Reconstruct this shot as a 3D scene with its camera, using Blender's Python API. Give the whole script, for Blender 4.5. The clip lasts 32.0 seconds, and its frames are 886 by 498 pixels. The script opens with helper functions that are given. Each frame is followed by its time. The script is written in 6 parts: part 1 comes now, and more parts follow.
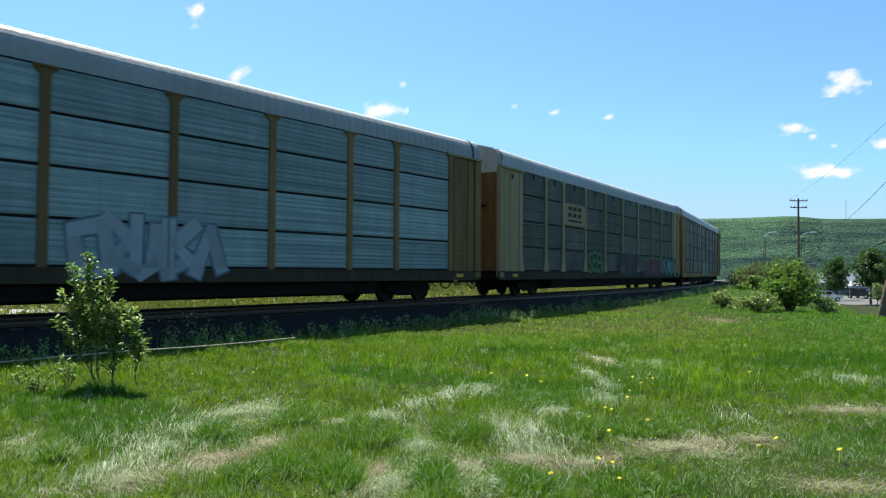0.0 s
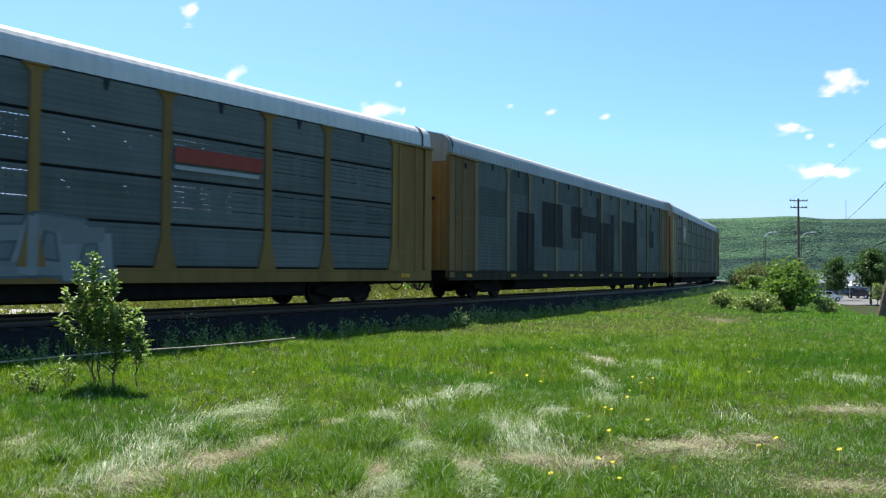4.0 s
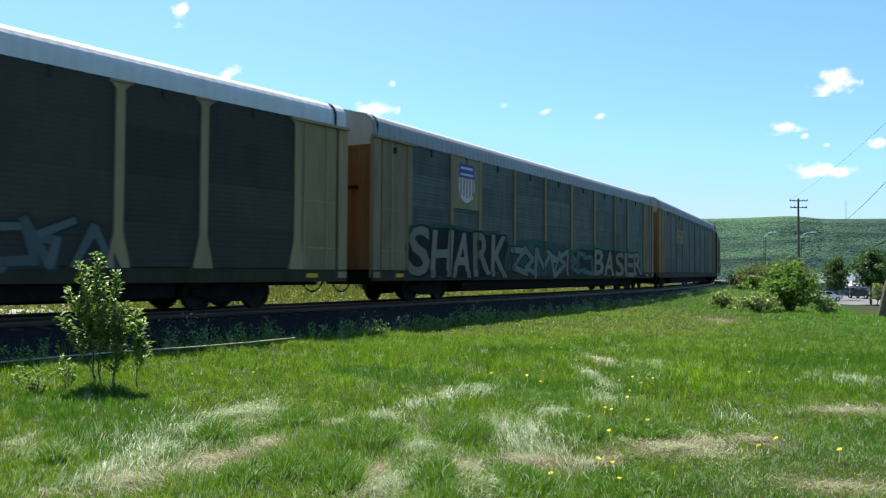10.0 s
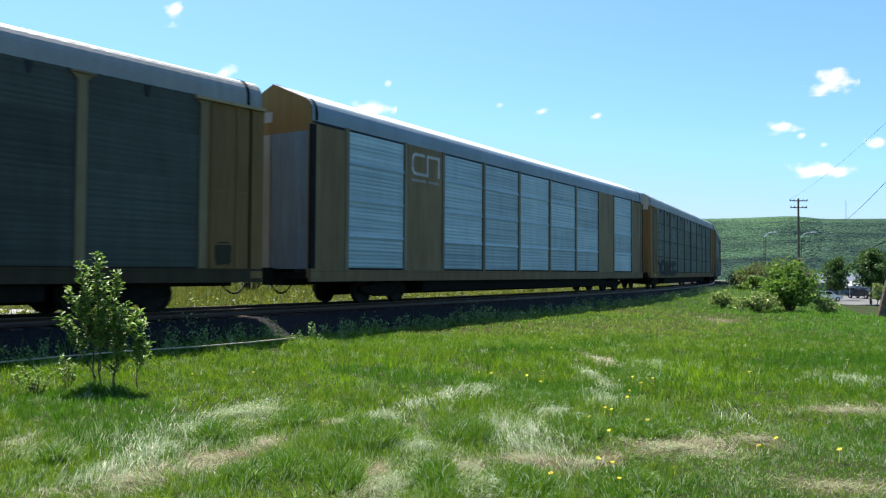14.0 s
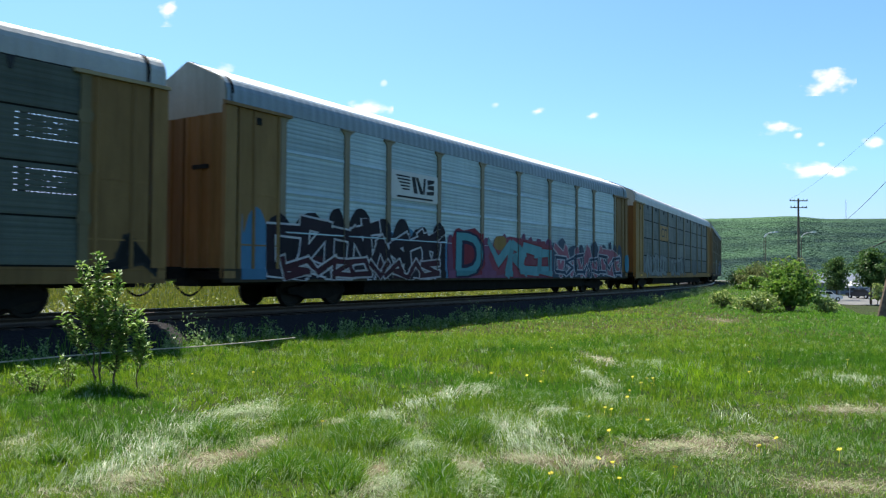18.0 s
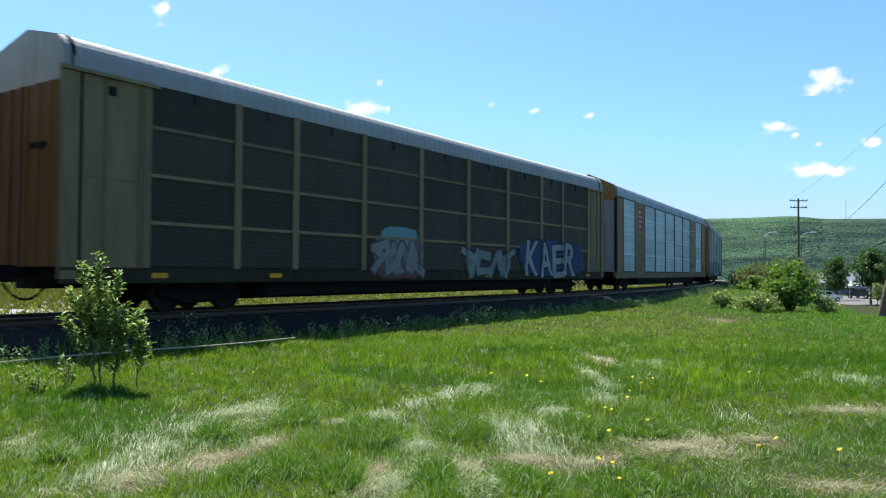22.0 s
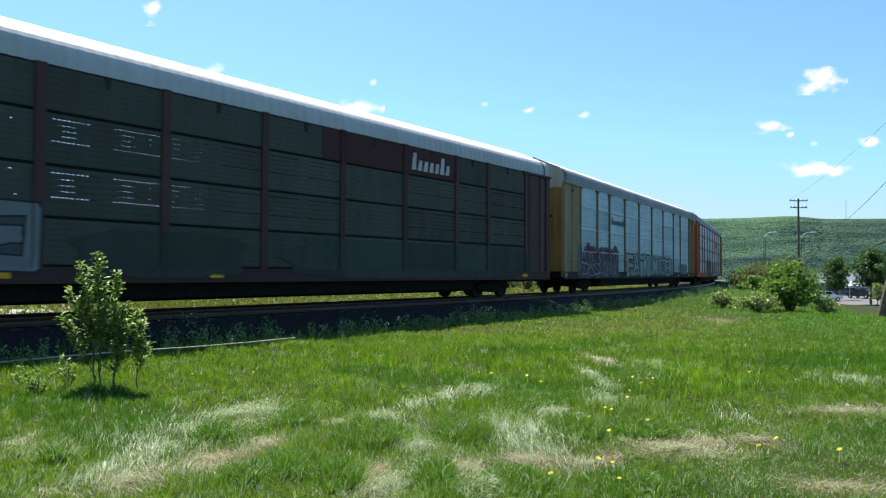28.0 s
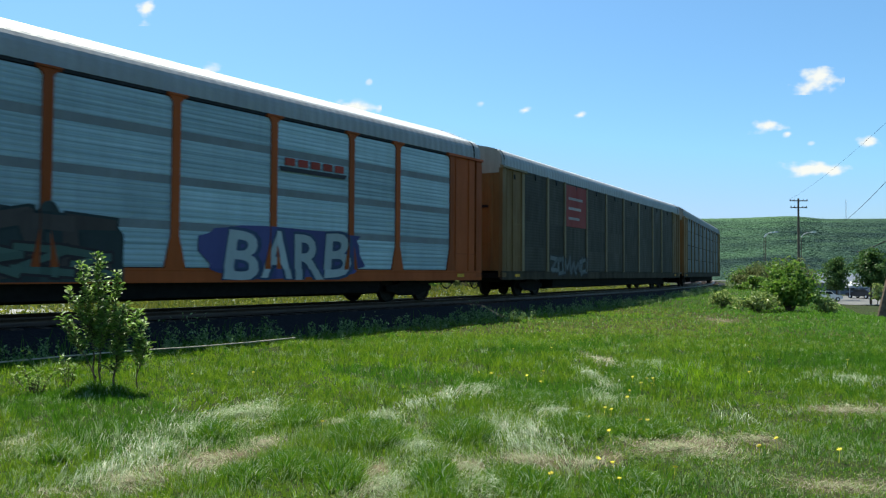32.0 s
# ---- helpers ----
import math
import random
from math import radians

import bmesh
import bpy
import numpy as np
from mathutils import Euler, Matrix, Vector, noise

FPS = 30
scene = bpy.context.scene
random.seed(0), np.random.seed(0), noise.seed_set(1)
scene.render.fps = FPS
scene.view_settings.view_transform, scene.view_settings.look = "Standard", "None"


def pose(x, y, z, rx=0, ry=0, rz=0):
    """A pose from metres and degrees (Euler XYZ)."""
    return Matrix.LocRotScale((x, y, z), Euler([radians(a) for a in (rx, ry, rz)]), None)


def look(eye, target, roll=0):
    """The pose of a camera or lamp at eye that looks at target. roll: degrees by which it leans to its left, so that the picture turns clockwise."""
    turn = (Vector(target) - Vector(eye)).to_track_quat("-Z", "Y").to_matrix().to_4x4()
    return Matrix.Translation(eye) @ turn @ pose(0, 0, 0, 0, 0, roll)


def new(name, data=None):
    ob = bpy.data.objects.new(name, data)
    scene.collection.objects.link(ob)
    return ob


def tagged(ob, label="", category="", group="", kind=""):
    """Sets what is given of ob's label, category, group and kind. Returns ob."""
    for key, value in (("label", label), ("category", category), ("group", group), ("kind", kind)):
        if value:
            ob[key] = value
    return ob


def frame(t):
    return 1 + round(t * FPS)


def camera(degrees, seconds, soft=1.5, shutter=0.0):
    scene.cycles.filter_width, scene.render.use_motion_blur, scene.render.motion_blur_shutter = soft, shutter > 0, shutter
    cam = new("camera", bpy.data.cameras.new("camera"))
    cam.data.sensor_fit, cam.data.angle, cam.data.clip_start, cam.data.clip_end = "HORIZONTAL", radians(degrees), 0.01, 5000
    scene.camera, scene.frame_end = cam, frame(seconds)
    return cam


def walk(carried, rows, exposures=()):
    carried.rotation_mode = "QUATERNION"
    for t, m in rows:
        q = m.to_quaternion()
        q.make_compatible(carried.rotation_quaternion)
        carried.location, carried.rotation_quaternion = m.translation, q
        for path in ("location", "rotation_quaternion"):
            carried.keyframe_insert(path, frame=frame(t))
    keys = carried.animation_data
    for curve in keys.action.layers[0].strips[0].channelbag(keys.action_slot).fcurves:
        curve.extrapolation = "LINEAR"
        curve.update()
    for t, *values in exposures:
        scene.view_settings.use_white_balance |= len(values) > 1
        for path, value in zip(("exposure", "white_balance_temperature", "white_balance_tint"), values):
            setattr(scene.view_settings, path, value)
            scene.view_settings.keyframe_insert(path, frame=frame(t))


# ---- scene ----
# camera and its walk: it stands still on the grass
cam = camera(60.71, 32.0, soft=1.25, shutter=0.15)
CAM_POSE = pose(0, 0, 0.891, 91.736, 0, 0) @ pose(0, 0, 0, 0, 0, 0.35)
# the film's own exposure drifts by a few tenths of a stop
EXPO = 0.97
EXPO_ROWS = ((0.0, -0.05, 5), (1.5, 0.08, 8), (3.0, 0.12, 10), (8.0, 0.14, 10), (18.0, 0.12, 9), (19.0, -0.03, 5.5), (21.0, -0.03, 6), (22.0, 0.08, 9), (23.2, 0.08, 9), (24.0, -0.07, 6.5), (25.0, -0.18, 3.5),
             (25.5, -0.18, 3.5), (28.0, 0.1, 9), (29.2, 0.08, 8), (30.0, -0.05, 5), (31.0, -0.16, 3), (32.0, -0.16, 3))
walk(cam, [(0.0, CAM_POSE), (32.0, CAM_POSE)], exposures=[(t, EXPO + e, 6500, tint) for t, e, tint in EXPO_ROWS])

# ---- world and sun ----
# the sun stands high behind the train, square to the track
SUN_EL = radians(62)
SUN_AZ = radians(117)          # direction towards the sun, counted from +x
world = bpy.data.worlds.new("sky")
scene.world = world
world.use_nodes = True
wn = world.node_tree.nodes
sky = wn.new("ShaderNodeTexSky")
sky.sky_type, sky.sun_disc = "NISHITA", False
sky.sun_elevation, sky.sun_rotation = SUN_EL, math.pi / 2 - SUN_AZ
sky.air_density, sky.dust_density, sky.ozone_density = 1.0, 0.9, 2.0
wn["Background"].inputs["Strength"].default_value = 0.086
deep = wn.new("ShaderNodeMix")
deep.data_type, deep.blend_type = "RGBA", "MULTIPLY"
deep.inputs["Factor"].default_value, deep.inputs["B"].default_value = 1.0, (0.67, 0.95, 1.13, 1)
world.node_tree.links.new(sky.outputs[0], deep.inputs["A"])
haze = wn.new("ShaderNodeMix")          # the bright air low over the land stays pale blue
haze.data_type, haze.blend_type = "RGBA", "DARKEN"
haze.inputs["Factor"].default_value, haze.inputs["B"].default_value = 1.0, (9.0, 4.8, 7.5, 1)
world.node_tree.links.new(deep.outputs["Result"], haze.inputs["A"])
world.node_tree.links.new(haze.outputs["Result"], wn["Background"].inputs["Color"])
sun_data = bpy.data.lights.new("sun", "SUN")
sun_data.energy, sun_data.angle, sun_data.color = 5.0, radians(0.53), (1.0, 0.95, 0.84)
sun = new("sun", sun_data)
to_sun = Vector((math.cos(SUN_EL) * math.cos(SUN_AZ), math.cos(SUN_EL) * math.sin(SUN_AZ), math.sin(SUN_EL)))
sun.matrix_world = look(to_sun * 300, (0, 0, 0))

# ---- the track's line: an arc with straight ends, s grows away from the camera ----
TRACK_D, TRACK_PHI, TRACK_K = 27.98, 0.9789, 0.003521
S_MIN, S_MAX = -60.0, 135.0


def track(s):
    """Place and heading of the centre line at s."""
    c = min(max(s, S_MIN), S_MAX)
    a = TRACK_PHI + TRACK_K * c
    x = (math.sin(a) - math.sin(TRACK_PHI)) / TRACK_K
    y = TRACK_D - (math.cos(a) - math.cos(TRACK_PHI)) / TRACK_K
    return x + (s - c) * math.cos(a), y + (s - c) * math.sin(a), a


ARC_R = 1 / TRACK_K
ARC_X, ARC_Y = -ARC_R * math.sin(TRACK_PHI), TRACK_D + ARC_R * math.cos(TRACK_PHI)


def track_coords(x, y):
    """Arrays: distance from the centre line (positive on the camera's side) and s, by the arc."""
    dx, dy = x - ARC_X, y - ARC_Y
    lat = np.hypot(dx, dy) - ARC_R
    a = np.arctan2(dy, dx) + math.pi / 2 - TRACK_PHI
    s = ((a + math.pi) % (2 * math.pi) - math.pi) * ARC_R
    e0, e1 = track(S_MIN), track(S_MAX)
    for (ex, ey, ea), sel, s_end in ((e0, s < S_MIN, S_MIN), (e1, s > S_MAX, S_MAX)):
        l2 = (x - ex) * math.sin(ea) - (y - ey) * math.cos(ea)
        s2 = (x - ex) * math.cos(ea) + (y - ey) * math.sin(ea) + s_end
        lat, s = np.where(sel, l2, lat), np.where(sel, s2, s)
    return lat, s


def smooth(a, b, v):
    t = np.clip((v - a) / (b - a), 0, 1)
    return t * t * (3 - 2 * t)


def height(x, y):
    """Height of the soil (arrays)."""
    lat, s = track_coords(x, y)
    r = np.hypot(x, y)
    z = -0.70 + 0.025 * np.sin(x * 1.3 + 0.6) * np.sin(y * 0.9) + 0.015 * np.sin(x * 3.1 + y * 2.3)
    z = z + 0.36 * smooth(3, 32, s) * (1 - smooth(7, 16, lat)) * (lat > 0)
    z = z - 2.2 * smooth(29, 62, r) * smooth(8, 15, lat)
    z = z - 6.0 * smooth(140, 400, r) * smooth(11, 40, lat)
    return z


def height_at(x, y):
    return float(height(np.array([x]), np.array([y]))[0])


# ---- materials ----
def material(name, rough=0.6, metal=0.0):
    m = bpy.data.materials.new(name)
    m.use_nodes = True
    b = m.node_tree.nodes["Principled BSDF"]
    b.inputs["Roughness"].default_value, b.inputs["Metallic"].default_value = rough, metal
    b.inputs["Specular IOR Level"].default_value = 0.12 if rough >= 0.55 else 0.3
    return m, m.node_tree.nodes, m.node_tree.links, b


def mix(n, l, a, b, fac, mode="MIX"):
    """A colour mix; a, b: colours or sockets, fac: a number or socket."""
    k = n.new("ShaderNodeMix")
    k.data_type, k.blend_type = "RGBA", mode
    for sock, v in ((k.inputs["Factor"], fac), (k.inputs["A"], a), (k.inputs["B"], b)):
        if hasattr(v, "is_linked"):
            l.new(v, sock)
        elif isinstance(v, (int, float)):
            sock.default_value = v
        else:
            sock.default_value = (*v[:3], 1)
    return k.outputs["Result"]


def coords(n, l, scale=(1, 1, 1), space="Object", shift=True):
    """Texture coordinates; shifted by each object's own random number."""
    tc, mp = n.new("ShaderNodeTexCoord"), n.new("ShaderNodeMapping")
    mp.inputs["Scale"].default_value = scale
    l.new(tc.outputs[space], mp.inputs["Vector"])
    if shift:
        oi, vm = n.new("ShaderNodeObjectInfo"), n.new("ShaderNodeVectorMath")
        vm.operation = "MULTIPLY"
        vm.inputs[1].default_value = (37, 53, 71)
        l.new(oi.outputs["Random"], vm.inputs[0])
        l.new(vm.outputs[0], mp.inputs["Location"])
    return mp.outputs["Vector"]


def tex(n, l, vec, scale, detail=4, rough=0.6, lo=0.35, hi=0.65):
    """Noise, stretched from lo..hi to 0..1."""
    k = n.new("ShaderNodeTexNoise")
    k.inputs["Scale"].default_value, k.inputs["Detail"].default_value, k.inputs["Roughness"].default_value = scale, detail, rough
    l.new(vec, k.inputs["Vector"])
    r = n.new("ShaderNodeMapRange")
    r.inputs["From Min"].default_value, r.inputs["From Max"].default_value = lo, hi
    l.new(k.outputs["Fac"], r.inputs["Value"])
    return r.outputs["Result"]


def times(n, l, sock, f):
    k = n.new("ShaderNodeMath")
    k.operation = "MULTIPLY"
    l.new(sock, k.inputs[0])
    if hasattr(f, "is_linked"):
        l.new(f, k.inputs[1])
    else:
        k.inputs[1].default_value = f
    return k.outputs[0]


def bump(n, l, b, sock, strength, dist):
    k = n.new("ShaderNodeBump")
    k.inputs["Strength"].default_value, k.inputs["Distance"].default_value = strength, dist
    l.new(sock, k.inputs["Height"])
    l.new(k.outputs["Normal"], b.inputs["Normal"])


def steel(name, colour, rough=0.55, metal=0.0, dirt=0.5, grime=(0.07, 0.05, 0.035), fade=0.25, lines=0.0):
    """Weathered painted or galvanised steel: streaks that run down, blotches, fine grain."""
    m, n, l, b = material(name, rough, metal)
    v = coords(n, l)
    streak = tex(n, l, coords(n, l, (1.6, 1.6, 0.22)), 1.9, 6, 0.7, 0.40, 0.80)
    blotch = tex(n, l, v, 0.55, 4, 0.6, 0.3, 0.7)
    grain = tex(n, l, v, 14, 3, 0.6, 0.3, 0.7)
    pale = tuple(min(1, c * 1.4 + 0.012) for c in colour)
    c1 = mix(n, l, colour, pale, times(n, l, blotch, fade * 2))
    c2 = mix(n, l, c1, grime, times(n, l, streak, dirt))
    c3 = mix(n, l, c2, tuple(c * 0.75 for c in colour), times(n, l, grain, 0.25))
    if lines:
        # dusty bands that follow the level ribs
        band = tex(n, l, coords(n, l, (0.10, 1, 7.5)), 1.6, 5, 0.7, 0.42, 0.62)
        c3 = mix(n, l, c3, tuple(c * k for c, k in zip(colour, (0.42, 0.5, 0.5))), times(n, l, band, lines))
    oi, tone = n.new("ShaderNodeObjectInfo"), n.new("ShaderNodeMapRange")
    tone.inputs["To Min"].default_value, tone.inputs["To Max"].default_value = 0.80, 1.18
    l.new(oi.outputs["Random"], tone.inputs["Value"])
    hsv = n.new("ShaderNodeHueSaturation")
    l.new(tone.outputs["Result"], hsv.inputs["Value"])
    l.new(c3, hsv.inputs["Color"])
    l.new(hsv.outputs["Color"], b.inputs["Base Color"])
    r = n.new("ShaderNodeMapRange")
    r.inputs["To Min"].default_value, r.inputs["To Max"].default_value = rough - 0.1, min(1, rough + 0.2)
    l.new(streak, r.inputs["Value"])
    l.new(r.outputs["Result"], b.inputs["Roughness"])
    bump(n, l, b, grain, 0.15, 0.004)
    return m


def plain(name, colour, rough=0.6, metal=0.0, scale=6.0, vary=0.25):
    m, n, l, b = material(name, rough, metal)
    g = tex(n, l, coords(n, l), scale, 4)
    l.new(mix(n, l, tuple(c * (1 - vary) for c in colour), tuple(min(1, c * (1 + vary)) for c in colour), g), b.inputs["Base Color"])
    bump(n, l, b, g, 0.2, 0.01)
    return m


def leaf(name, c0, c1, trans=0.35, rough=0.55):
    """Leaves and blades: two greens by island, and some light let through."""
    m, n, l, b = material(name, rough)
    geo = n.new("ShaderNodeNewGeometry")
    col = mix(n, l, c0, c1, geo.outputs["Random Per Island"])
    l.new(col, b.inputs["Base Color"])
    t, ms = n.new("ShaderNodeBsdfTranslucent"), n.new("ShaderNodeMixShader")
    l.new(col, t.inputs["Color"])
    ms.inputs[0].default_value = trans
    l.new(b.outputs[0], ms.inputs[1])
    l.new(t.outputs[0], ms.inputs[2])
    l.new(ms.outputs[0], n["Material Output"].inputs["Surface"])
    return m


# ---- mesh helpers ----
def part(name, bm, mat, parent=None, label=""):
    """A bmesh as one mesh object under a thing or a part."""
    me = bpy.data.meshes.new(name)
    bm.to_mesh(me)
    bm.free()
    return part_of(name, me, mat, parent, label)


def part_of(name, me, mat, parent=None, label="", at=None):
    """An object on the mesh me, under parent."""
    if mat and not me.materials:
        me.materials.append(mat)
    ob = new(name, me)
    if parent:
        ob.parent = parent
    if at:
        ob.location = at
    if label:
        tagged(ob, label)
    return ob


def thing(name, label, category, group="", kind="", m=None):
    ob = new(name)
    ob.empty_display_size = 0.2
    if m is not None:
        ob.matrix_world = m
    return tagged(ob, label, category, group, kind)


def box(bm, x0, x1, y0, y1, z0, z1):
    v = [bm.verts.new((x, y, z)) for x in (x0, x1) for y in (y0, y1) for z in (z0, z1)]
    for f in ((0, 1, 3, 2), (4, 6, 7, 5), (0, 4, 5, 1), (2, 3, 7, 6), (0, 2, 6, 4), (1, 5, 7, 3)):
        bm.faces.new([v[i] for i in f])
    return v


def prism(bm, profile, axis, a, b):
    """A closed outline (u, v) drawn out from a to b along 'x' (u, v = y, z), 'y' (x, z) or 'z' (x, y)."""
    def put(u, v, w):
        return {"x": (w, u, v), "y": (u, w, v), "z": (u, v, w)}[axis]
    r0 = [bm.verts.new(put(u, v, a)) for u, v in profile]
    r1 = [bm.verts.new(put(u, v, b)) for u, v in profile]
    k = len(profile)
    for i in range(k):
        bm.faces.new((r0[i], r0[(i + 1) % k], r1[(i + 1) % k], r1[i]))
    bm.faces.new(r0[::-1])
    bm.faces.new(r1)


def tube(bm, pts, radii, sides=6):
    """A tapered round bar along points."""
    rings = []
    for i, p in enumerate(pts):
        p = Vector(p)
        d = (Vector(pts[min(i + 1, len(pts) - 1)]) - Vector(pts[max(i - 1, 0)])).normalized()
        u = d.orthogonal().normalized()
        w = d.cross(u)
        r = radii[i] if hasattr(radii, "__len__") else radii
        rings.append([bm.verts.new(p + (u * math.cos(2 * math.pi * k / sides) + w * math.sin(2 * math.pi * k / sides)) * r) for k in range(sides)])
    for a, b in zip(rings, rings[1:]):
        for k in range(sides):
            bm.faces.new((a[k], a[(k + 1) % sides], b[(k + 1) % sides], b[k]))
    bm.faces.new(rings[0][::-1])
    bm.faces.new(rings[-1])


def mesh_from(name, verts, faces, mat, smooth_shade=False):
    """A mesh from numpy arrays, all faces of one size."""
    me = bpy.data.meshes.new(name)
    k = faces.shape[1]
    me.vertices.add(len(verts))
    me.vertices.foreach_set("co", verts.astype(np.float32).ravel())
    me.loops.add(faces.size)
    me.loops.foreach_set("vertex_index", faces.astype(np.int32).ravel())
    me.polygons.add(len(faces))
    me.polygons.foreach_set("loop_start", (np.arange(len(faces)) * k).astype(np.int32))
    me.update(calc_edges=True)
    if smooth_shade:
        me.polygons.foreach_set("use_smooth", np.ones(len(faces), dtype=bool))
    if mat:
        me.materials.append(mat)
    return me


# ---- ground ----
# (x, y, half width, half depth) of silvery standing grass, flattened straw, bare earth, rank tufts and lush turf
SILVER = ((-2.53, 6.7, 0.26, 0.4), (-0.42, 6.1, 0.17, 0.25), (0.8, 6.95, 0.3, 0.2), (-3.45, 6.6, 0.25, 0.25), (-2.24, 8.46, 0.46, 0.6), (-2.83, 7.29, 0.23, 0.5), (-2.47, 6.57, 0.17, 0.5), (-2.53, 7.48, 0.14, 0.5), (-2.62, 5.93, 0.24, 0.4), (-0.69, 8.29, 0.18, 0.25), (-0.34, 8.78, 0.26, 0.35), (0.05, 9.55, 0.14, 0.4),
          (0.41, 10.08, 0.24, 0.4), (-0.26, 6.82, 0.2, 0.6), (-0.41, 5.71, 0.19, 0.4), (0.29, 5.68, 0.21, 0.4), (0.61, 7.46, 0.21, 0.6), (0.89, 7.34, 0.24, 0.6), (1.18, 8.6, 0.21, 0.45), (2.0, 9.44, 0.19, 0.55), (2.26, 11.36, 0.13, 1.2),
          (-2.12, 9.14, 0.2, 0.5), (3.33, 8.59, 0.16, 0.35), (3.53, 12.92, 0.39, 0.5), (6.12, 11.23, 0.3, 0.5))
STRAW = ((-1.9, 6.3, 0.35, 0.5), (-2.28, 5.7, 0.25, 0.41), (-0.47, 5.66, 0.21, 0.4), (1.19, 6.34, 0.17, 0.19), (0.76, 6.52, 0.29, 0.25), (2.84, 14.17, 0.18, 1.7), (2.16, 6.97, 0.5, 0.4), (3.05, 7.23, 0.27, 0.26), (4.61, 8.84, 0.56, 0.36),
         (2.95, 5.67, 0.36, 0.24), (-3.89, 6.99, 0.15, 0.34), (0.25, 6.24, 0.16, 0.27), (-1.6, 7.05, 0.23, 0.34), (-2.71, 5.41, 0.22, 0.13), (-0.72, 7.9, 0.5, 0.18))
BARE = ((-1.88, 6.32, 0.23, 0.37), (-0.55, 6.06, 0.18, 0.24), (0.22, 6.22, 0.14, 0.22), (0.89, 6.52, 0.17, 0.25), (1.48, 6.58, 0.12, 0.2), (2.51, 7.16, 0.19, 0.3), (4.78, 8.73, 0.2, 0.3), (2.98, 13.69, 0.15, 0.6), (9.42, 25.96, 0.6, 1.8))
# the last number: height of the blades
TUFTS = ((-0.65, 7.12, 0.33, 0.4, 0.27), (0.21, 7.42, 0.27, 0.34, 0.25), (-2.17, 7.3, 0.12, 0.25, 0.24), (-1.52, 8.14, 0.2, 0.4, 0.2), (-1.21, 6.11, 0.22, 0.4, 0.2), (-0.78, 5.82, 0.18, 0.35, 0.22), (-0.05, 5.79, 0.13, 0.35, 0.2), (1.34, 7.53, 0.22, 0.36, 0.22),
         (2.03, 7.75, 0.37, 0.4, 0.17), (1.09, 9.29, 0.41, 0.5, 0.15), (-3.24, 6.38, 0.09, 0.2, 0.22), (-4.32, 9.62, 0.42, 0.25, 0.2), (2.95, 11.44, 0.43, 0.7, 0.15), (0.61, 5.72, 0.27, 0.35, 0.17), (1.4, 5.74, 0.3, 0.35, 0.15), (-1.47, 5.72, 0.15, 0.3, 0.18))
LUSH = ((3.96, 11.52, 0.54, 1.6), (-0.89, 11.62, 1.01, 1.4), (-3.64, 8.63, 0.72, 0.8))


def blobs(x, y, items, rim=0.8):
    """How far inside any of the ellipses (1 at a centre, 0 outside), with a ragged rim."""
    rag = 0.35 * np.sin(x * 9 + np.sin(y * 7) * 2) * np.sin(y * 8 + 1.3) + 0.25 * np.sin(x * 23 + 3 * np.sin(y * 11)) * np.sin(y * 19 + x * 7)
    v = np.zeros_like(x)
    for cx, cy, rx, ry, *_ in items:
        d = ((x - cx) / (rx * 1.25)) ** 2 + ((y - cy) / (ry * 1.25)) ** 2
        v = np.maximum(v, np.clip(1.1 - d + rag * rim, 0, 1))
    return v


def ground_material():
    m, n, l, b = material("turf", 0.95)
    v = coords(n, l, space="Object", shift=False)
    big = tex(n, l, v, 0.12, 4, 0.6)
    mid = tex(n, l, v, 1.3, 5, 0.65)
    fine = tex(n, l, v, 30, 4, 0.7, 0.25, 0.75)
    c = mix(n, l, (0.018, 0.036, 0.006), (0.035, 0.058, 0.010), big)
    c = mix(n, l, c, (0.07, 0.055, 0.028), times(n, l, mid, 0.35))
    earth = mix(n, l, (0.11, 0.08, 0.048), (0.27, 0.21, 0.13), mid)
    at = n.new("ShaderNodeAttribute")
    at.attribute_name = "bare"
    c = mix(n, l, c, earth, at.outputs["Fac"])
    c = mix(n, l, c, (0.03, 0.03, 0.015), times(n, l, fine, 0.4))
    l.new(c, b.inputs["Base Color"])
    bump(n, l, b, fine, 0.6, 0.05)
    return m


def build_ground():
    # a sheet whose steps grow with the distance
    g = np.linspace(0, 1, 150)
    ax = 4 * g + 2500 * g ** 5
    line = np.concatenate([-ax[:0:-1], ax])
    line_y = line + 9
    X, Y = np.meshgrid(line, line_y, indexing="ij")
    Z = height(X, Y)
    k = len(line)
    verts = np.stack([X.ravel(), Y.ravel(), Z.ravel()], 1)
    i = np.arange(k * k).reshape(k, k)
    faces = np.stack([i[:-1, :-1].ravel(), i[1:, :-1].ravel(), i[1:, 1:].ravel(), i[:-1, 1:].ravel()], 1)
    me = mesh_from("ground", verts, faces, ground_material(), True)
    worn = np.clip(np.maximum(blobs(X.ravel(), Y.ravel(), BARE), 0.55 * blobs(X.ravel(), Y.ravel(), STRAW)), 0, 0.9)
    me.attributes.new("bare", "FLOAT", "POINT").data.foreach_set("value", worn.astype(np.float32))
    tagged(new("ground", me), "rough green grass turf with dry straw patches", "ground", kind="structure")


build_ground()
# the shade under the train is put into the stone's near-black colour
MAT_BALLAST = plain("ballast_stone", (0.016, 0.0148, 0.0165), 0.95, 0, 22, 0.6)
MAT_RAIL = steel("rail_steel", (0.08, 0.055, 0.04), 0.5, 0.6)
MAT_TIE = plain("tie_wood", (0.06, 0.045, 0.035), 0.9, 0, 9, 0.4)


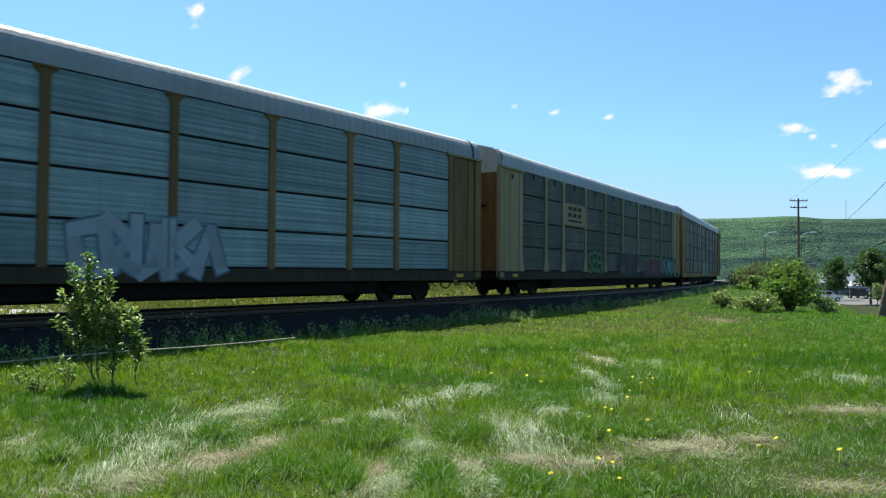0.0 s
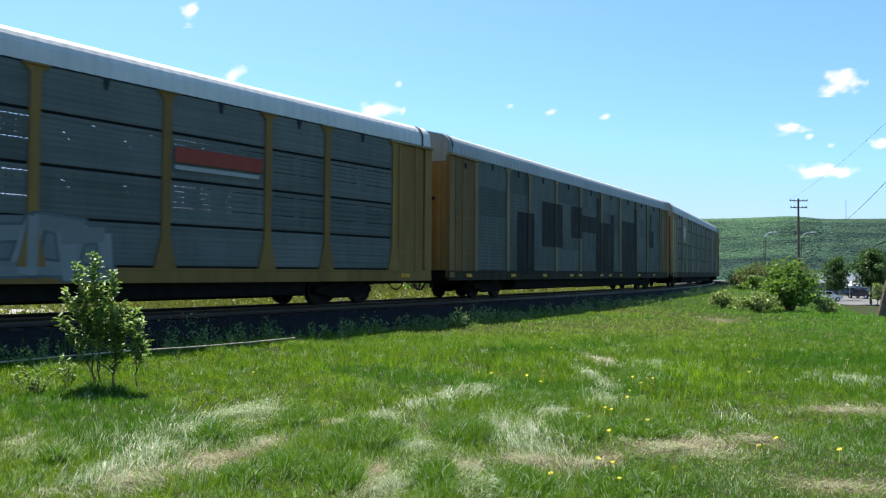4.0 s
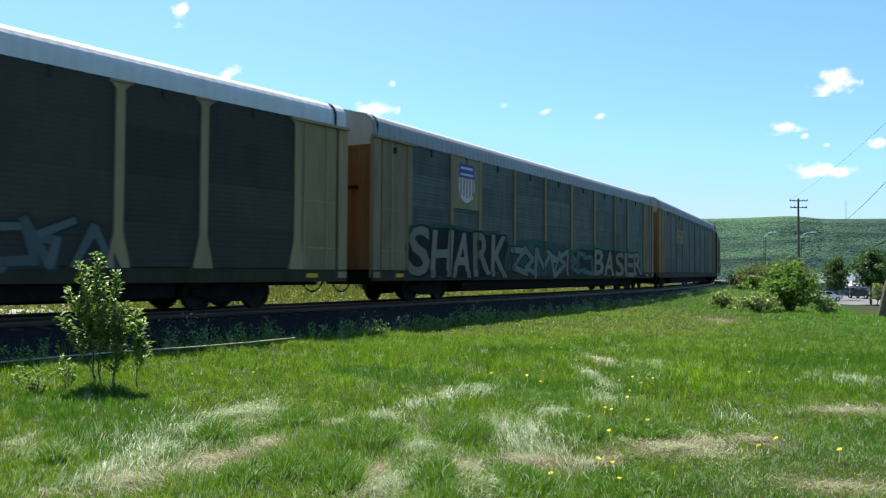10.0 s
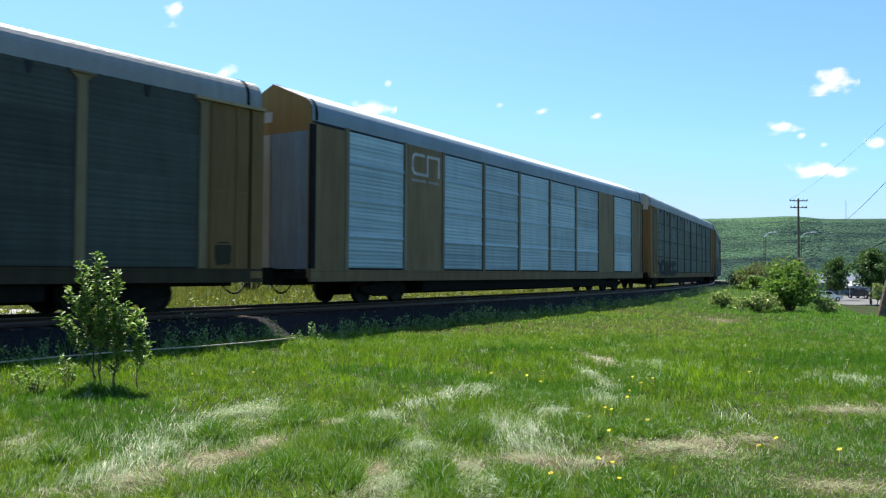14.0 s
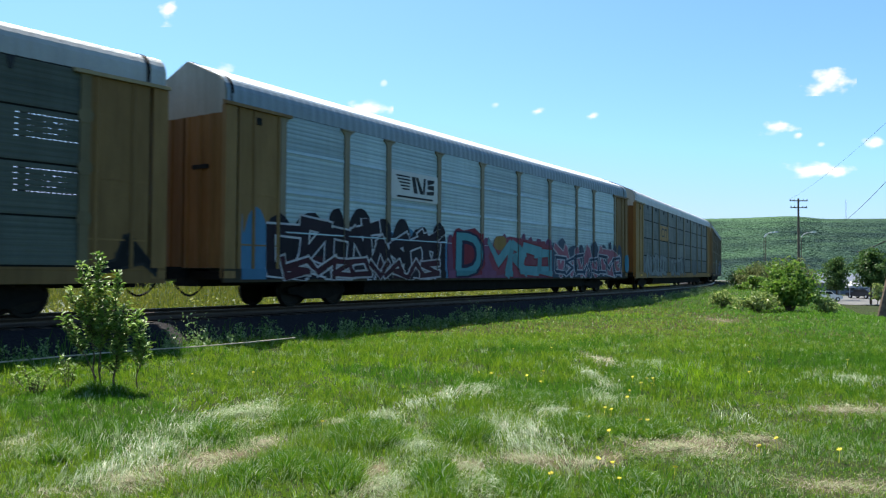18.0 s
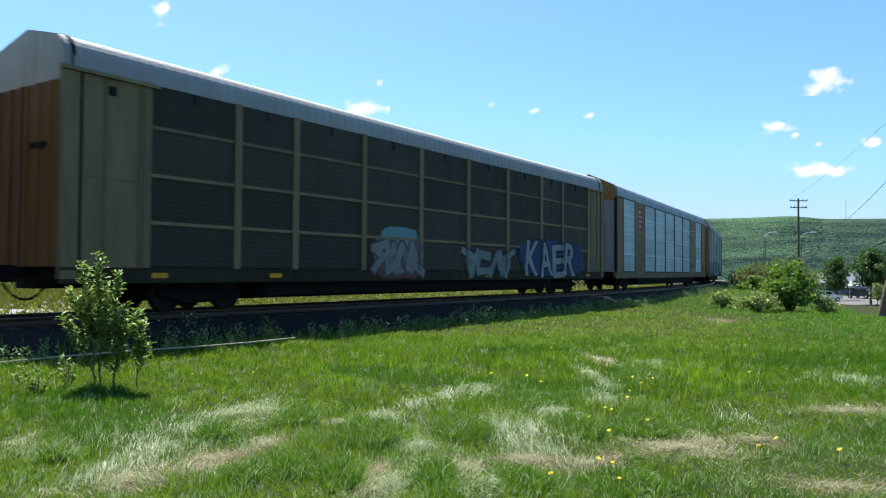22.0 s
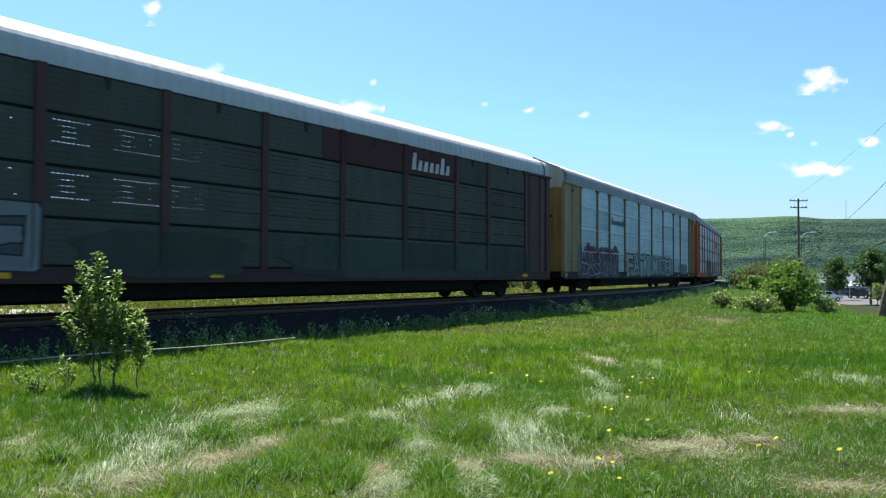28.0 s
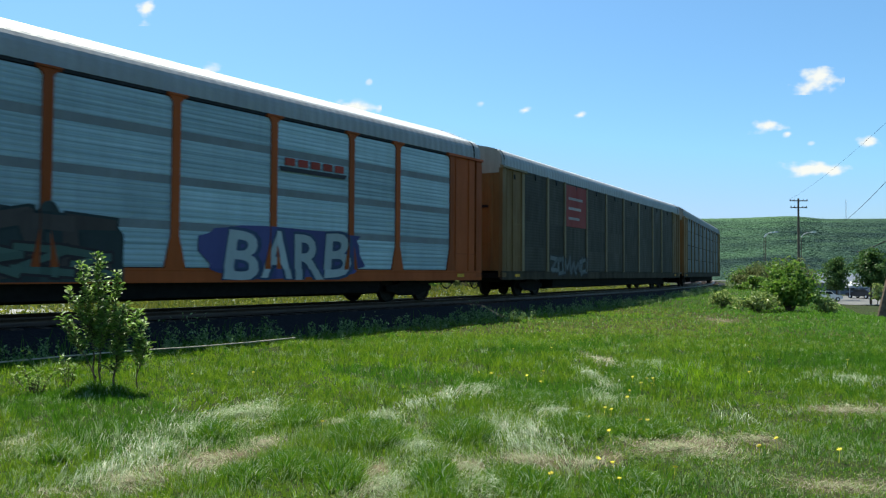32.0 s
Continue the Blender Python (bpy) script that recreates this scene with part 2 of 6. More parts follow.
def along(profile, s0, s1, step, name, mat, closed=False):
    """A profile of (lat, z) drawn along the track."""
    ss = np.arange(s0, s1 + 0.01, step)
    rows = []
    for s in ss:
        x, y, a = track(float(s))
        rows.append([(x + lat * math.sin(a), y - lat * math.cos(a), z) for lat, z in profile])
    k = len(profile)
    verts = np.array(rows).reshape(-1, 3)
    faces = []
    for i in range(len(ss) - 1):
        for j in range(k if closed else k - 1):
            j2 = (j + 1) % k
            faces.append((i * k + j, i * k + j2, (i + 1) * k + j2, (i + 1) * k + j))
    return mesh_from(name, verts, np.array(faces), mat)


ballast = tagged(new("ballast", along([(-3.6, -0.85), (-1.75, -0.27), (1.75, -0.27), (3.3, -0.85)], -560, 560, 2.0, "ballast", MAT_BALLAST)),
                 "near-black crushed stone ballast bed under the railway track", "track bed", kind="structure")
RAIL_Z = -0.07          # top of the rails
RAIL = [(-0.075, -0.17), (-0.075, -0.155), (-0.012, -0.13), (-0.012, -0.045), (-0.036, -0.03), (-0.036, -0.003), (-0.03, 0.0),
        (0.03, 0.0), (0.036, -0.003), (0.036, -0.03), (0.012, -0.045), (0.012, -0.13), (0.075, -0.155), (0.075, -0.17)]
for lat0 in (0.755, -0.755):
    tagged(new("rail", along([(lat0 + u, v + RAIL_Z) for u, v in RAIL], -560, 560, 2.0, "rail", MAT_RAIL, True)), "rusty steel rail with a worn bright top", "rail",
           "rails of the track", "structure")

# ---- the train ----
CAR_HALF = 13.675
POSTS = (-11.95, -9.45, -7.5, -4.72, -1.85, 1.03, 3.9, 6.78, 8.85, 11.68)
SIDE, SILL0, SILL1, EAVE = 1.5, 0.61, 0.94, 4.98
PLATED_POSTS = (-12.5, -9.66, -7.5, -4.72, -1.85, 1.03, 3.9, 6.78, 8.85, 11.68)      # cars with plain plates in two bays
ROWS = (0.96, 1.92, 2.95, 4.0, 4.92)


# how far behind the first car's place each car's front runs, in metres
CAR_S = (0.11, 28.65, 56.82, 85.03, 113.38, 141.76, 170.05, 198.54, 227.36, 256.17, 284.87, 313.54, 342.39, 371.33, 400.29, 429.46, 458.54, 487.24, 515.90, 544.55)


def distance(t):
    """Metres the train has run; it stands for a second at 11.5 s."""
    if 11.5 <= t <= 12.5:
        return 198.81
    u = t / 32
    return 27.225 + 482.022 * u - 40.211 * u ** 2 + 75.712 * u ** 3 - 30.446 * u ** 4


KEY_TIMES = sorted({round(0.5 * k, 2) for k in range(65)} | {11.4, 11.6, 11.8, 12.2, 12.4, 12.6, 12.7})


def car_pose(index, t):
    s = CAR_S[index] - distance(t) + CAR_HALF
    x0, y0, _ = track(s - 10.06)
    x1, y1, _ = track(s + 10.06)
    return Matrix.Translation(((x0 + x1) / 2, (y0 + y1) / 2, 0)) @ Matrix.Rotation(math.atan2(y1 - y0, x1 - x0), 4, "Z")


MAT_UNDER = plain("underframe_black", (0.011, 0.010, 0.0095), 0.85)
MAT_WHEEL = plain("wheel_steel", (0.022, 0.019, 0.017), 0.6, 0.5)
MAT_EAVE = plain("dark_roof_rail", (0.028, 0.032, 0.038), 0.7)
MAT_INSIDE = plain("inner_steel", (0.06, 0.06, 0.06), 0.8)
MAT_RUBBER = plain("black_rubber", (0.012, 0.012, 0.012), 0.8)
# the sun's glare on the roof tops is put into this near-white colour
MAT_ROOFTOP = steel("glare_roof_top", (0.72, 0.73, 0.74), 0.5, 0.0, 0.12, (0.35, 0.33, 0.3), 0.1)
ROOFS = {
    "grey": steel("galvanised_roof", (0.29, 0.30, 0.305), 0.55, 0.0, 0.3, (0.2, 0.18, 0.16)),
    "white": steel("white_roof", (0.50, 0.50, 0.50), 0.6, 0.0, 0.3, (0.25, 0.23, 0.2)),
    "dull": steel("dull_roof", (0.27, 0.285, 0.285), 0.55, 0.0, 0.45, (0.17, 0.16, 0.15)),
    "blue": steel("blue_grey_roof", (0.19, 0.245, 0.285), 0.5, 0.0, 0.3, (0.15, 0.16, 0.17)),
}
PANELS = {
    "silver": steel("bright_galvanised_panel", (0.345, 0.45, 0.48), 0.45, 0.1, 0.35, (0.16, 0.19, 0.19), 0.1, 0.6),
    "dullsilver": steel("dull_galvanised_panel", (0.235, 0.305, 0.31), 0.5, 0.1, 0.5, (0.10, 0.12, 0.11), 0.1, 0.8),
    "slate": steel("slate_weathered_panel", (0.076, 0.084, 0.069), 0.6, 0.0, 0.5, (0.048, 0.050, 0.038), 0.25, 0.4),
    "paleslate": steel("pale_slate_panel", (0.118, 0.128, 0.120), 0.6, 0.0, 0.5, (0.075, 0.078, 0.066), 0.25, 0.4),
    "greenslate": steel("green_slate_panel", (0.088, 0.104, 0.088), 0.6, 0.0, 0.5, (0.055, 0.062, 0.05), 0.25, 0.4),
    "darkslate": steel("dark_slate_panel", (0.058, 0.066, 0.058), 0.6, 0.0, 0.5, (0.036, 0.038, 0.03), 0.25, 0.4),
    "olive": steel("dark_olive_panel", (0.043, 0.038, 0.028), 0.65, 0.0, 0.3, (0.03, 0.028, 0.022)),
    "greygreen": steel("grey_green_panel", (0.074, 0.084, 0.074), 0.6, 0.0, 0.3, (0.05, 0.05, 0.045)),
    "steelblue": steel("blue_grey_panel", (0.105, 0.118, 0.115), 0.55, 0.0, 0.4, (0.035, 0.04, 0.04), 0.25, 0.5),
    "brown": steel("dark_brown_panel", (0.060, 0.064, 0.050), 0.65, 0.0, 0.35, (0.03, 0.025, 0.022)),
}
PAINTS = {
    "yellow": steel("faded_yellow_paint", (0.235, 0.134, 0.038), 0.6, 0, 0.45),
    "cream": steel("cream_yellow_paint", (0.265, 0.20, 0.105), 0.6, 0, 0.4),
    "ochre": steel("dirty_ochre_paint", (0.180, 0.106, 0.040), 0.62, 0, 0.6, (0.075, 0.045, 0.022)),
    "tan": steel("tan_paint", (0.195, 0.145, 0.080), 0.62, 0, 0.6, (0.08, 0.055, 0.03)),
    "orange": steel("orange_red_paint", (0.285, 0.060, 0.012), 0.55, 0, 0.4, (0.10, 0.03, 0.012)),
    "rust": steel("rusty_orange_door", (0.175, 0.086, 0.026), 0.7, 0, 0.6, (0.05, 0.03, 0.014)),
    "maroon": steel("dark_maroon_paint", (0.062, 0.031, 0.027), 0.6, 0, 0.4),
    "taupe": steel("grey_tan_paint", (0.175, 0.150, 0.105), 0.62, 0, 0.5),
    "grimy": steel("grimy_sill_paint", (0.043, 0.032, 0.018), 0.75, 0, 0.7, (0.02, 0.017, 0.013)),
    "drab": steel("drab_olive_paint", (0.125, 0.104, 0.058), 0.65, 0, 0.5),
    "clay": steel("dusty_clay_paint", (0.190, 0.128, 0.066), 0.62, 0, 0.6, (0.085, 0.055, 0.03)),
    "greywhite": steel("chalky_white_paint", (0.37, 0.35, 0.29), 0.65, 0, 0.4),
    "bluegrey": steel("blue_grey_door_paint", (0.17, 0.215, 0.24), 0.6, 0, 0.5),
    "grey": steel("grey_band_paint", (0.16, 0.175, 0.18), 0.6, 0, 0.3),
}
SPRAY = {}


def spray(rgb):
    """Sprayed or stencilled paint of one colour, faded and dusty."""
    rgb = tuple(round(c * 0.72, 4) for c in rgb)
    if rgb not in SPRAY:
        SPRAY[rgb] = steel("sprayed_paint", rgb, 0.62, 0, 0.35, tuple(0.55 * c + 0.006 for c in rgb), 0.08)
    return SPRAY[rgb]


MAT_REFLECT = plain("reflector_yellow", (0.58, 0.30, 0.010), 0.5)

MESH_CACHE = {}


def cached(key, build):
    if key not in MESH_CACHE:
        bm = bmesh.new()
        build(bm)
        me = bpy.data.meshes.new(key[0])
        bm.to_mesh(me)
        bm.free()
        MESH_CACHE[key] = me
    return MESH_CACHE[key]


def piece(name, key, build, mat, parent, at=None, label=""):
    """A part on shared mesh data, one mesh for each material."""
    me = cached((name, key, mat.name), build)
    return part_of(name, me, mat, parent, label, at)


def roof_ring(gable):
    """Outline of the roof: upright skirt, round shoulder, and a slope up to the ridge."""
    peak = 6.08 if gable else 5.87
    p = [(SIDE - 0.045, EAVE - 0.055), (SIDE - 0.05, EAVE + 0.16)]
    for k in range(1, 6):
        a = k / 5 * math.radians(72)
        p.append((SIDE - 0.05 - 0.44 * (1 - math.cos(a)), EAVE + 0.16 + 0.47 * math.sin(a)))
    p.append((0.0, peak))
    return p + [(-u, v) for u, v in p[-2::-1]]


def build_roof(gable, ribs, j0, j1, nose, tail):
    """The roof sheet between two points of its outline."""
    def go(bm):
        ring = roof_ring(gable)[j0:j1]
        xs, k = [], -nose + 0.05
        while k < tail - 0.05:
            xs.append(k)
            k += 0.075
        xs.append(tail - 0.05)
        rows = []
        for i, x in enumerate(xs):
            off = ribs if (i // 2) % 2 and j0 != 5 else 0.0
            seam = len(ring) - 1 if j0 == 0 else 0
            rows.append([bm.verts.new((x, u + (off if u > 0 else -off) * (abs(j - seam) > 0), v)) for j, (u, v) in enumerate(ring)])
        for a, b in zip(rows, rows[1:]):
            for j in range(len(ring) - 1):
                bm.faces.new((a[j], b[j], b[j + 1], a[j + 1]))
    return go


def build_panel(w, h, pitch=0.115, depth=0.022, slots=None):
    """A sheet with ribs that lie level; the origin is its lower corner, its face looks to -y."""
    def go(bm):
        n = max(2, int(round(h / pitch)))
        prof = []
        for i in range(n):
            z = h * i / n
            d = h / n
            prof += [(z + 0.1 * d, 0.0), (z + 0.3 * d, -depth), (z + 0.62 * d, -depth), (z + 0.94 * d, 0.0)]
        prof = [(0.0, 0.0)] + prof + [(h, 0.0)]
        if slots is None:
            a = [bm.verts.new((0, y, z)) for z, y in prof]
            b = [bm.verts.new((w, y, z)) for z, y in prof]
            for i in range(len(prof) - 1):
                bm.faces.new((a[i], b[i], b[i + 1], a[i + 1]))
            return
        xs = [0.0]
        x = 0.1
        while x < w - 0.2:
            xs += [x, x + 0.045]
            x += 0.12
        xs.append(w)
        cols = [[bm.verts.new((x, y, z)) for z, y in prof] for x in xs]
        for c in range(len(xs) - 1):
            for i in range(len(prof) - 1):
                rib, place = divmod(i - 1, 4)
                mid_x = (xs[c] + xs[c + 1]) / 2 / w
                in_block = slots[0] < mid_x < slots[1] or slots[2] < mid_x < slots[3]
                hole = place == 3 and in_block and n - 6 <= rib <= n - 2
                line = rib in (n - 2, n - 6) and len(slots) == 4
                dot = c % 2 == 1 and not line and ((c * 7 + rib * 5) % 9 > 0 if len(slots) == 4 else (c * 13 + rib * 29 + c * rib * 3) % 11 < 1)
                if hole and (line or dot):
                    continue
                bm.faces.new((cols[c][i], cols[c + 1][i], cols[c + 1][i + 1], cols[c][i + 1]))
    return go


def build_post(flare, cap, half=0.1):
    """A side post of folded plate with a cap and, on some cars, a splayed foot."""
    def go(bm):
        foot = 0.26 if flare else half
        out = [(-foot, SILL1), (foot, SILL1), (foot, SILL1 + 0.06), (half, SILL1 + (0.75 if flare else 0.08)), (half, EAVE - 0.26)]
        if cap:
            out += [(half + 0.08, EAVE - 0.16), (half + 0.14, EAVE - 0.14), (half + 0.14, EAVE - 0.07)]
            out += [(-u, v) for u, v in out[:1:-1]]
        else:
            out += [(half, EAVE - 0.04)]
            out += [(-u, v) for u, v in out[:1:-1]]
        prism(bm, out, "y", -SIDE, -SIDE + 0.11)
        if cap:
            box(bm, -half - 0.16, half + 0.16, -SIDE - 0.035, -SIDE - 0.001, EAVE - 0.115, EAVE - 0.07)
    return go


def build_truck_frame(bm):
    for y in (-0.98, 0.86):
        out = [(-1.15, 0.36), (-0.75, 0.30), (-0.45, 0.2), (0.45, 0.2), (0.75, 0.30), (1.15, 0.36), (1.15, 0.52), (0.62, 0.56), (0.4, 0.66), (-0.4, 0.66), (-0.62, 0.56), (-1.15, 0.52)]
        prism(bm, out, "y", y, y + 0.12)
    box(bm, -0.2, 0.2, -0.86, 0.86, 0.34, 0.62)


def build_wheel(bm):
    """A wheel with its flange; origin in its hub, axle along y."""
    prof = [(0.0, 0.06), (0.1, 0.06), (0.12, 0.02), (0.33, 0.02), (0.35, 0.06), (0.42, 0.055), (0.425, -0.04), (0.45, -0.05), (0.45, -0.08), (0.35, -0.08), (0.33, -0.03), (0.0, -0.03)]
    rings = []
    for k in range(20):
        a = 2 * math.pi * k / 20
        rings.append([bm.verts.new((r * math.cos(a), -y, r * math.sin(a))) for r, y in prof[1:-1]])
    for k in range(20):
        a, b = rings[k], rings[(k + 1) % 20]
        for j in range(len(a) - 1):
            bm.faces.new((a[j], a[j + 1], b[j + 1], b[j]))
    bm.faces.new([r[0] for r in rings][::-1])
    bm.faces.new([r[-1] for r in rings])


def build_coupler(bm):
    box(bm, -0.35, 0.5, -0.1, 0.1, 0.72, 0.94)
    out = [(-0.68, -0.12), (-0.35, -0.17), (-0.35, 0.17), (-0.55, 0.17), (-0.5, 0.03), (-0.68, 0.0)]
    prism(bm, out, "z", 0.7, 0.98)


def build_hose(bm):
    pts = [(0.25 - 0.9 * k / 8, -0.35, 0.62 - 0.34 * math.sin(math.pi * k / 8) ** 0.8) for k in range(9)]
    tube(bm, pts, 0.028, 6)


def build_end_door(bm):
    """One leaf of the end doors: a ridged sheet. Origin at the car's middle line, face to -x."""
    w, n = 1.36, 9
    out = [(0.02, 0.06)]
    for k in range(n):
        u = 0.02 + w * k / n
        out += [(u + w / n * 0.15, 0.0 if k % 3 else -0.03), (u + w / n * 0.85, 0.0 if k % 3 else -0.03)]
    out += [(w, 0.06)]
    prism(bm, [(x, y) for y, x in out], "z", 0.95, 4.66)


# ---- flat paint on the side: marks and graffiti ----
def steps(posts, blanks):
    """The side's surfaces along x, as (x0, x1, y of the face)."""
    cuts, x = [], -CAR_HALF
    for p in posts:
        cuts += [(x, p - 0.1, None), (p - 0.1, p + 0.1, -SIDE)]
        x = p + 0.1
    cuts.append((x, CAR_HALF, None))
    done = []
    for a, b, y in cuts:
        if y is None:
            mid = (a + b) / 2
            y = -SIDE + 0.025 if (mid < posts[0] or mid > posts[-1]) else -SIDE + 0.034
            if any(q0 < mid < q1 for q0, q1 in blanks):
                y = -SIDE + 0.012
        done.append((a, b, y))
    return done


def lay(parent, name, bm, mat, surfaces, layer, label=""):
    """Lay a flat drawing (x, 0, z) onto the stepped side, cut where the surface steps."""
    lo, hi = min(v.co.x for v in bm.verts), max(v.co.x for v in bm.verts)
    low_z, high_z = min(v.co.z for v in bm.verts), max(v.co.z for v in bm.verts)
    for a, b, y in surfaces:
        if b <= lo or a >= hi:
            continue
        for plane_no, dy, there in (((0, 0, -1), y, high_z > SILL1 + 0.01), ((0, 0, 1), -SIDE - 0.004, low_z < SILL1 - 0.01)):
            if not there:
                continue
            c = bm.copy()
            for co, no in (((a, 0, 0), (-1, 0, 0)), ((b, 0, 0), (1, 0, 0)), ((0, 0, SILL1), plane_no)):
                bmesh.ops.bisect_plane(c, geom=c.verts[:] + c.edges[:] + c.faces[:], plane_co=co, plane_no=no, clear_outer=True)
            if not c.faces:
                c.free()
                continue
            for v in c.verts:
                v.co.y = dy - 0.003 - 0.0012 * layer
            if name in ("graffiti_stroke", "graffiti_coat") and len(c.faces) > 1:
                for f in c.faces:
                    one = bmesh.new()
                    one.faces.new([one.verts.new(v.co) for v in f.verts])
                    part(name, one, mat, parent, label)
                c.free()
                continue
            part(name, c, mat, parent, label)
    bm.free()


def flat(polys):
    """Polygons of (x, z) as a flat drawing."""
    bm = bmesh.new()
    for i, p in enumerate(polys):
        vs = [bm.verts.new((x, 0, z)) for x, z in p]
        f = bm.faces.new(vs)
        f.normal_update()
        if f.normal.y > 0:
            f.normal_flip()
    return bm


def rect(x0, x1, z0, z1):
    return [(x0, z0), (x1, z0), (x1, z1), (x0, z1)]


def letters(text, x0, x1, z0, z1, fat, grow=0.0):
    """Sprayed letters from the built-in font, each stretched, tilted and set off a little; fat widens the strokes, grow the box."""
    rng, out = random.Random(text), []
    wide = [0.55 if c in "Ii" else 1.0 for c in text]
    x, unit = x0, (x1 - x0) / sum(wide)
    for c, k in zip(text, wide):
        cu = bpy.data.curves.new("writing", "FONT")
        cu.body, cu.offset, cu.resolution_u, cu.fill_mode = c, fat, 3, "FRONT"
        ob = bpy.data.objects.new("writing", cu)
        me = bpy.data.meshes.new_from_object(ob)
        bpy.data.objects.remove(ob)
        bm = bmesh.new()
        bm.from_mesh(me)
        bpy.data.meshes.remove(me)
        xs, ys = [v.co.x for v in bm.verts], [v.co.y for v in bm.verts]
        a, b, p, q = min(xs), max(xs), min(ys), max(ys)
        tilt, up, slant = radians(rng.uniform(-5, 5)), rng.uniform(-0.04, 0.05) * (z1 - z0), rng.uniform(-0.05, 0.16)
        w, h = unit * k * 0.5 * 0.94 + grow, (z1 - z0) / 2 + grow
        mx, mz = x + unit * k / 2, (z0 + z1) / 2 + up
        for v in bm.verts:
            u, t = ((v.co.x - a) / (b - a) * 2 - 1) * w, ((v.co.y - p) / (q - p) * 2 - 1) * h
            u += t * slant
            v.co = (mx + u * math.cos(tilt) - t * math.sin(tilt), 0, max(0.66, mz + u * math.sin(tilt) + t * math.cos(tilt)))
        bmesh.ops.remove_doubles(bm, verts=bm.verts[:], dist=0.0005)
        out.append(bm)
        x += unit * k
    return out


def cloud_shape(x0, x1, z0, z1, seed, rough=0.16):
    """The outline of a sprayed ground coat."""
    rng = random.Random(seed)
    n, out = 26, []
    for k in range(n):
        a = 2 * math.pi * k / n
        r = 1 - rough * rng.random()
        ca, sa = math.cos(a), math.sin(a)
        ca, sa = math.copysign(abs(ca) ** 0.5, ca), math.copysign(abs(sa) ** 0.5, sa)
        out.append(((x0 + x1) / 2 + r * ca * (x1 - x0) / 2, (z0 + z1) / 2 + r * sa * (z1 - z0) / 2))
    return out


HOOKS = (((0.05, 0.0), (0.12, 1.0), (0.55, 0.35), (0.95, 0.95)), ((0.1, 0.95), (0.5, 0.05), (0.92, 0.9)), ((0.95, 0.92), (0.12, 0.85), (0.88, 0.2), (0.02, 0.08)), ((0.1, 0.0), (0.18, 0.95), (0.85, 0.7), (0.3, 0.45), (0.95, 0.02)),
         ((0.15, 0.1), (0.1, 0.85), (0.85, 0.95), (0.9, 0.15), (0.2, 0.08)), ((0.05, 0.05), (0.45, 0.95), (0.6, 0.4), (0.25, 0.35), (0.9, 0.0)), ((0.9, 0.8), (0.15, 0.9), (0.1, 0.1), (0.95, 0.15)))
RINGS = (((0.2, 0.08), (0.1, 0.5), (0.25, 0.92), (0.78, 0.9), (0.9, 0.5), (0.75, 0.1), (0.22, 0.08)), ((0.15, 0.08), (0.12, 0.92), (0.75, 0.88), (0.8, 0.55), (0.3, 0.5), (0.88, 0.42), (0.8, 0.1), (0.15, 0.08)))


def hooks(x0, x1, z0, z1, count, width, seed, grow, shapes):
    """Thick bent strokes side by side, as quads; standing for wild writing that cannot be read."""
    rng_, out = random.Random(seed), []
    unit = (x1 - x0) / count
    for k in range(count):
        shape, lean = rng_.choice(shapes), rng_.uniform(-0.1, 0.2)
        w, h, flip, turn = unit * rng_.uniform(1.1, 1.6), (z1 - z0) * rng_.uniform(0.8, 0.98), rng_.random() < 0.5, rng_.random() < 0.45
        bx, bz = x0 + unit * k - (w - unit) / 2, z0 + rng_.uniform(0, 0.1) * (z1 - z0)
        pts = [(bx + (u + rng_.uniform(-0.07, 0.07) + lean * v) * w, bz + (v + rng_.uniform(-0.05, 0.05)) * h) for u, v in (((1 - q if flip else q), (1 - p if turn else p)) for q, p in shape)]
        for (ax, az), (cx, cz) in zip(pts, pts[1:]):
            dx, dz = cx - ax, cz - az
            ln = math.hypot(dx, dz) or 1
            dx, dz = dx / ln, dz / ln
            half0, half1 = width * rng_.uniform(0.75, 1.1) + grow, width * rng_.uniform(0.6, 1.0) + grow
            e = width * 0.6 + grow
            out.append([(min(max(px, x0 - 0.3), x1 + 0.3), min(max(pz, 0.63), z1 + 0.2)) for px, pz in
                        ((ax - dx * e - dz * half0, az - dz * e + dx * half0), (ax - dx * e + dz * half0, az - dz * e - dx * half0), (cx + dx * e + dz * half1, cz + dz * e - dx * half1), (cx + dx * e - dz * half1, cz + dz * e + dx * half1))])
    return out


